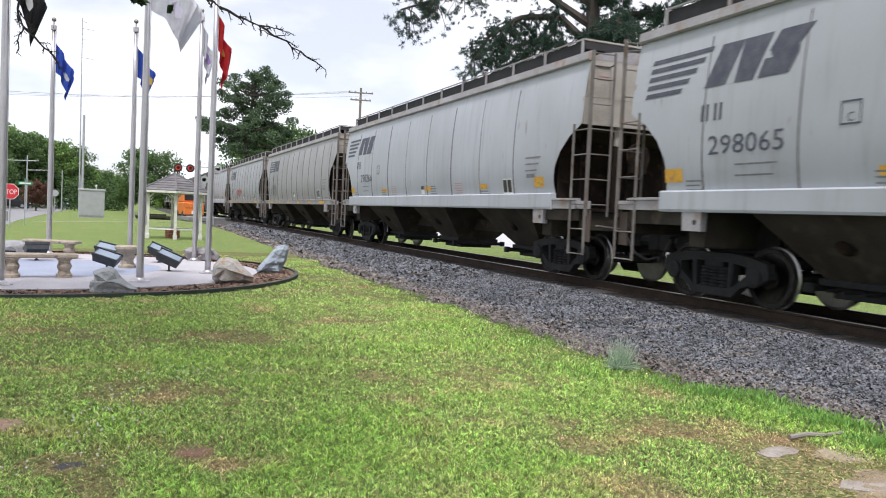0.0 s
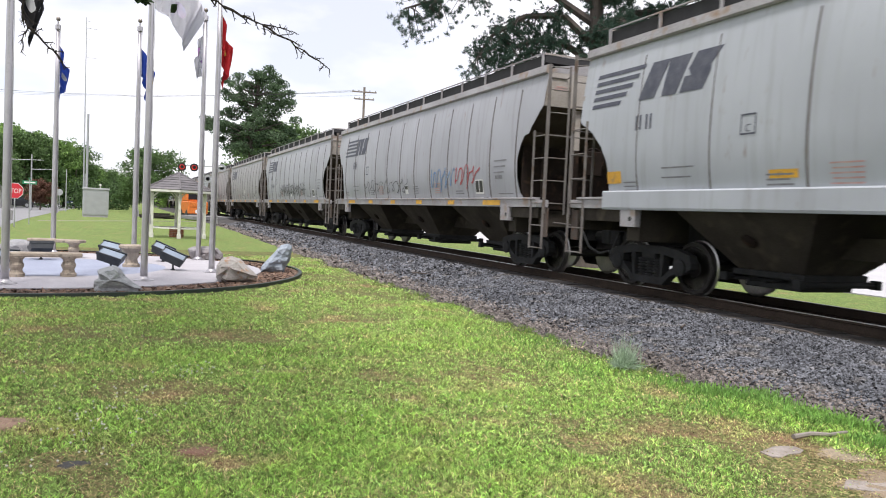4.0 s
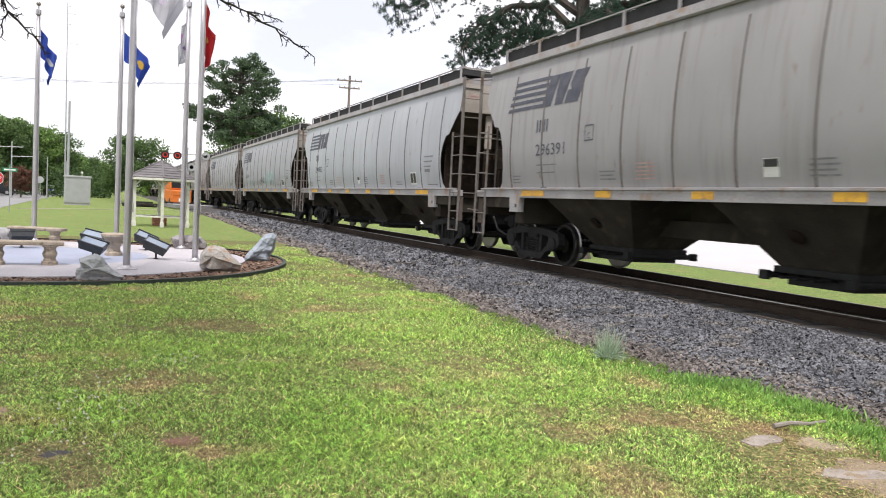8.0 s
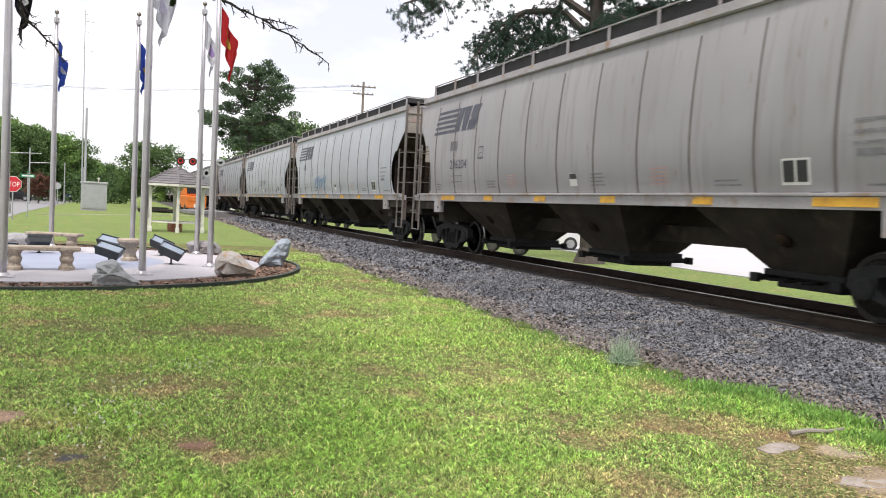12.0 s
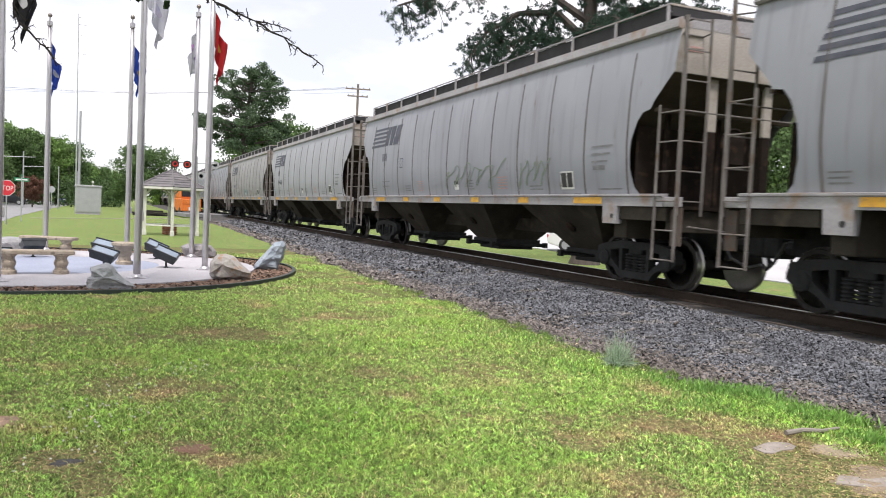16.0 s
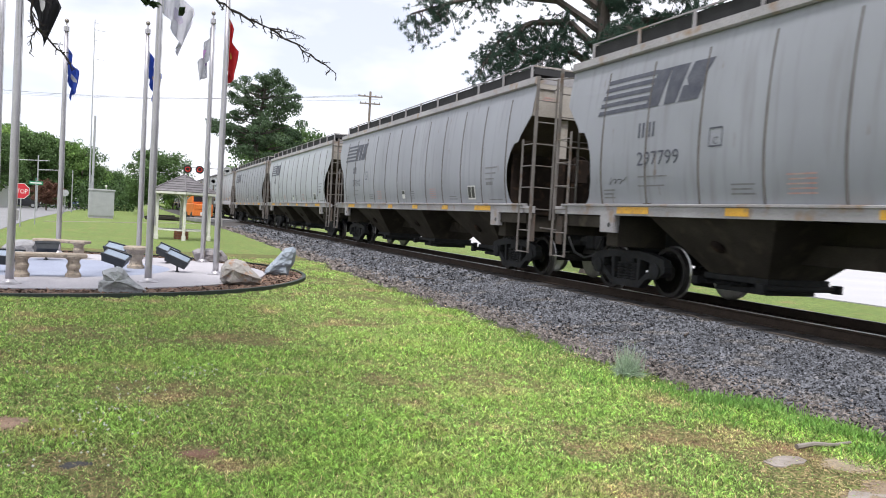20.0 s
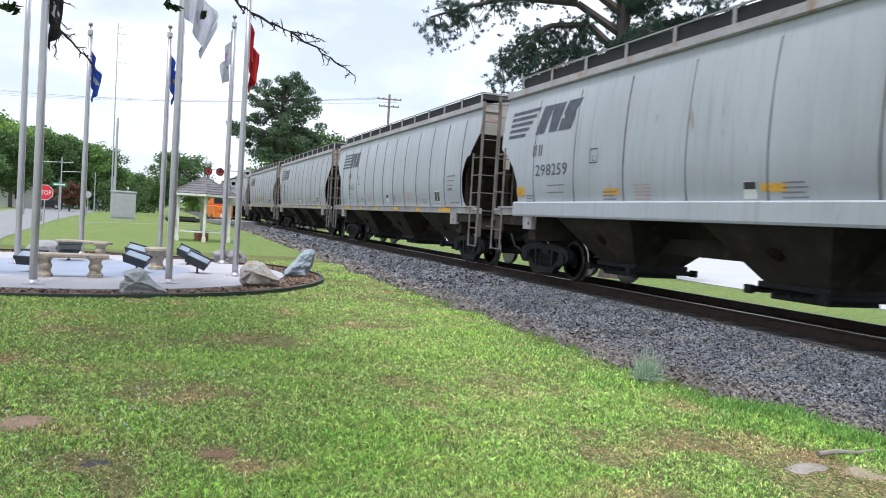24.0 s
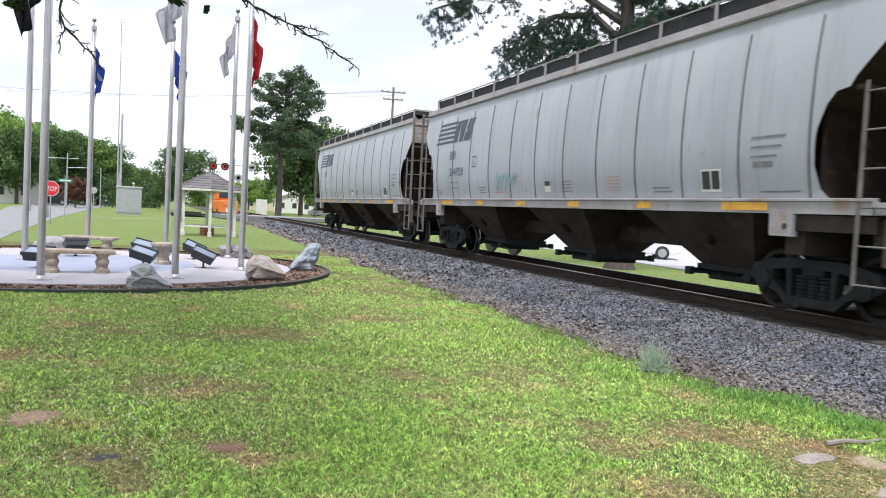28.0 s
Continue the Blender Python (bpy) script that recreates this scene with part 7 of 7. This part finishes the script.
    grp = np.array([noise.noise((0, v * 1.3, 7)) for v in cx]) > -.1
    base = base[grp]
    q, f = needle_tufts(rng, base + [0, 0, .01], 18, .09, .0035)
    q[:, 2] = np.abs(q[:, 2])
    tagged(raw_mesh("verge_grass", q, f, mat("verge_green", (.13, .24, .04), (.20, .27, .06), .8, scale=.8, fine=4, rand=.4, island=True, coords="World", bump=0, trans=.3)), "longer bright green grass clumps at the ballast edge", "grass", kind="stuff")


lawn_blades()


def clover():
    rng = np.random.default_rng(8)
    V, Fc = [], []
    k = 0
    for cx, cy, r, n in ((-.15, 5.80, .17, 34), (.62, 7.35, .16, 14), (-.55, 4.75, .28, 8), (-.2, 5.0, .25, 18), (.35, 6.6, .45, 22), (-1.0, 6.9, .9, 26), (.9, 7.1, .3, 8), (-1.6, 8.6, .8, 16), (1.9, 5.5, .6, 6)):
        for j in range(n):
            x, y = cx + rng.normal(0, r), cy + rng.normal(0, r)
            z, s = .045 + .02 * rng.random(), .009
            for d in ((s, 0, 0), (0, s, 0), (-s, 0, 0), (0, -s, 0), (0, 0, s), (0, 0, -s)):
                V.append((x + d[0], y + d[1], z + d[2]))
            for f in ((0, 1, 4), (1, 2, 4), (2, 3, 4), (3, 0, 4), (1, 0, 5), (2, 1, 5), (3, 2, 5), (0, 3, 5)):
                Fc.append(tuple(k + i for i in f))
            k += 6
    tagged(mesh_of("clover_flowers", V, Fc, mat("clover_white", (.72, .72, .64), (.6, .6, .5), .8)), "small white clover flowers in the lawn", "flowers", kind="stuff")


clover()


def ballast_stones():
    rng = np.random.default_rng(33)
    P, S = [], []
    for y0, y1, dens, sz in ((2.0, 9, 3900, .0125), (9, 16, 1900, .0155), (16, 30, 430, .027), (30, 60, 80, .044)):
        n = int(dens * (y1 - y0) * 3.6)
        y = rng.uniform(y0, y1, n)
        ed = np.interp(y, np.linspace(0, 60, 700), [verge(min(v, 45.0)) for v in np.linspace(0, 60, 700)])
        x = ed + (8.45 - ed) * rng.random(n) ** .8 - .12
        keep = (x > ed + .25 * np.abs(rng.normal(0, 1, n))) | (rng.random(n) < .25)
        x, y = x[keep], y[keep]
        z = np.array([ground_z(a, min(b, 45.0)) for a, b in zip(x, y)])
        P.append(np.stack([x, y, z], 1))
        S.append(sz * (.45 + 1.35 * rng.random(len(x)) ** 2))
    p, s = np.concatenate(P), np.concatenate(S)
    n = len(p)
    # crushed stone: skewed blocks with a ridge, each turned its own way
    block = np.array([(-1, -1, -.7), (1, -1, -.7), (1, 1, -.7), (-1, 1, -.7), (-.55, .1, .9), (.5, -.1, .9)]) * .80
    v = (block[None] + rng.normal(0, .30, (n, 6, 3))) * np.array([1.25, .9, .62]) * (.75 + .5 * rng.random((n, 1, 3)))

    def turn(v, i, j, ang):
        c, sn = np.cos(ang)[:, None], np.sin(ang)[:, None]
        a, b = v[:, :, i] * c - v[:, :, j] * sn, v[:, :, i] * sn + v[:, :, j] * c
        v[:, :, i], v[:, :, j] = a, b
    turn(v, 1, 2, rng.normal(0, .6, n))
    turn(v, 0, 2, rng.normal(0, .5, n))
    turn(v, 0, 1, rng.random(n) * 6.28)
    v = v * s[:, None, None] + p[:, None, :] + np.array([0, 0, .35])[None, None] * s[:, None, None]
    f = np.array([(0, 1, 5), (0, 5, 4), (1, 2, 5), (2, 3, 4), (2, 4, 5), (3, 0, 4)])
    low = p[:, 0] + rng.normal(0, .22, n) < np.interp(p[:, 1], np.linspace(0, 60, 700), [verge(min(q, 45.0)) for q in np.linspace(0, 60, 700)]) + .7
    for name, sel, mm, lab in (("ballast", ~low, STONE, "loose grey crushed ballast stones"), ("dirty_ballast", low, DIRTY, "brown dirty ballast chips along the lawn")):
        k = int(sel.sum())
        tri = (np.arange(k)[:, None, None] * 6 + f[None]).reshape(-1, 3)
        tagged(raw_mesh(name, v[sel].reshape(-1, 3), tri, mm), lab, "gravel", kind="stuff")


ballast_stones()

# small things on the verge


def soil_patch(label, x, y, r, c, c2, seed):
    """A low uneven patch of bare earth."""
    rnd = random.Random(seed)
    n = 28
    rim = [r * (1 + .28 * noise.noise((math.cos(6.283 * i / n) * 1.7, math.sin(6.283 * i / n) * 1.7, seed * 3.1)) + rnd.uniform(-.09, .09)) for i in range(n)]
    verts = [(0, 0, .006)]
    for q, z in ((.55, .008), (1.0, -.002)):
        verts += [(rim[i] * q * math.cos(6.283 * i / n) * 1.35, rim[i] * q * math.sin(6.283 * i / n), z + rnd.uniform(0, .003)) for i in range(n)]
    faces = [(0, 1 + i, 1 + (i + 1) % n) for i in range(n)] + [(1 + i, 1 + n + i, 1 + n + (i + 1) % n, 1 + (i + 1) % n) for i in range(n)]
    o = mesh_of("soil_patch", verts, faces, mat("bare_soil_%d" % seed, c, c2, .95, scale=7, fine=60, bump=.8, coords="World", c3=tuple(.6 * v for v in c)))
    o.location = (x, y, .001)
    tagged(o, label, "soil patch", "bare patches in the lawn")


soil_patch("bare tan earth at the edge of the lawn", 4.62, 3.2, .34, (.31, .24, .17), (.23, .18, .12), 1)
soil_patch("bare tan earth beside the flat stone", 4.85, 3.85, .17, (.38, .30, .22), (.28, .24, .16), 2)
soil_patch("bare pinkish earth in the lawn", -.80, 5.95, .20, (.40, .26, .19), (.30, .21, .14), 3)
soil_patch("bare red-brown earth in the lawn", .45, 5.02, .10, (.26, .13, .095), (.20, .13, .08), 4)
soil_patch("small dark grey bare spot in the lawn", -.28, 4.95, .07, (.09, .088, .09), (.06, .06, .06), 5)
rnd = random.Random(44)
# Three along the rail stand in for the dark lines of old tie edges.
for x, y, z, ln, turn in ((6.53, 16.9, .16, .55, -50), (8.3, 11.2, .27, .9, 82), (8.36, 9.7, .27, .7, 75), (8.35, 7.6, .27, 1.0, 84), (7.2, 8.4, .20, .35, 40)):
    bm = bmesh.new()
    limb(bm, [(-ln / 2, 0, 0), (-ln * .2, rnd.uniform(-.03, .03), .012), (ln * .2, rnd.uniform(-.03, .03), .012), (ln / 2, rnd.uniform(-.03, .03), 0)], .016, .009, 6)
    o = part("dead_stick", bm, mat("dark_stick", (.10, .08, .065), (.05, .042, .036), .95, scale=8))
    o.matrix_basis = pose(x, y, z, 0, 0, turn)
    tagged(o, "thin dark weathered stick shape lying on the ballast", "stick", "sticks on the ballast")
bm = bmesh.new()
prism(bm, [(-.20, -.06), (-.13, -.10), (-.02, -.085), (.08, -.11), (.17, -.08), (.2, .0), (.13, .05), (.05, .08), (-.08, .06), (-.17, .05)], 0, .012, lambda u, v, h: Vector((u, v, h)))
o = part("flat_stone", bm, mat("flat_stone_grey", (.36, .32, .29), (.22, .19, .165), .95, scale=9, bump=.4))
o.matrix_basis = pose(4.40, 4.03, -.002, 0, 0, 12)
tagged(o, "flat grey stone slab sunk in the grass", "stone")
bm = bmesh.new()
prism(bm, [(-.25, -.06), (-.1, -.11), (.1, -.09), (.22, -.1), (.3, -.02), (.2, .08), (0, .06), (-.15, .09)], 0, .012, lambda u, v, h: Vector((u, v, h)))
o = part("flat_stone", bm, MATS["flat_stone_grey"])
o.matrix_basis = pose(4.44, 3.29, -.002, 0, 0, -20)
tagged(o, "flat pinkish stone slab at the edge of the grass", "stone")
bm = bmesh.new()
limb(bm, [(-.22, 0, .03), (-.05, .02, .045), (.1, 0, .04), (.28, .03, .05)], .022, .012, 7)
o = part("dead_stick", bm, mat("bleached_wood", (.30, .27, .24), (.18, .16, .14), .9, scale=8, stretch=(1, 5, 5)))
o.matrix_basis = pose(4.95, 4.18, 0, 0, 0, -10)
tagged(o, "short bleached stick lying in the grass", "stick")
rng = np.random.default_rng(77)
pts = [(5.0 + rng.normal(0, .05), 6.72 + rng.normal(0, .05), .03) for k in range(70)]
q, f = needle_tufts(rng, pts, 12, .16, .0035)
q[:, 2] = np.abs(q[:, 2]) * 2.3
tagged(raw_mesh("weed_tuft", q, f, mat("silvery_weed", (.40, .50, .36), (.30, .40, .28), .8, scale=10, rand=.3, island=True, bump=0, trans=.2)), "silvery green weed tuft at the ballast edge", "weed")

# ---------------- what moves ----------------


def swing(way, t):
    for (a, u), (b, w) in zip(way, way[1:]):
        if t <= b:
            k = (t - a) / (b - a)
            return u + (w - u) * k * k * (3 - 2 * k)
    return way[-1][1]


def motions():
    for k, car in enumerate(CARS):
        walk(car, [(t, Matrix.Translation((XC, car_y(k, t), ZR))) for t, _ in TRAIN])
    # flags swing about their poles, the outer strips behind the inner ones
    for n, (f, strips, heading, way) in enumerate(FLAGS):
        for i, strip in enumerate(strips):
            rows = []
            for j in range(57):
                t = j / 2
                a = heading + swing(way, max(0.0, t - .015 * i)) + (1.2 + .2 * i) * math.sin(2.9 * t - .45 * i + n)
                rows.append((t, pose(0, 0, 0, 2.0 * math.sin(2.1 * t + n), 0, a)))
            walk(strip, rows)
    # wheels turn with the way made; the two axles of a truck share one motion each
    sets = {1: [], -1: []}
    for car in CARS:
        for tr in car.children:
            if tr.name.startswith("truck"):
                for w in tr.children:
                    if w.name.startswith("wheelset"):
                        sets[1 if w.location.y > 0 else -1].append(w)
    for s, ws in sets.items():
        rows = []
        for i in range(841):
            t = i / 30
            rows.append((t, pose(0, s * 0.889, 0.457, math.degrees(come(t) / 0.457) % 360, 0, 0)))
        walk(ws[0], rows)
        act = ws[0].animation_data
        for w in ws[1:]:
            w.rotation_mode = "QUATERNION"
            w.animation_data_create()
            w.animation_data.action = act.action
            w.animation_data.action_slot = act.action_slot


motions()
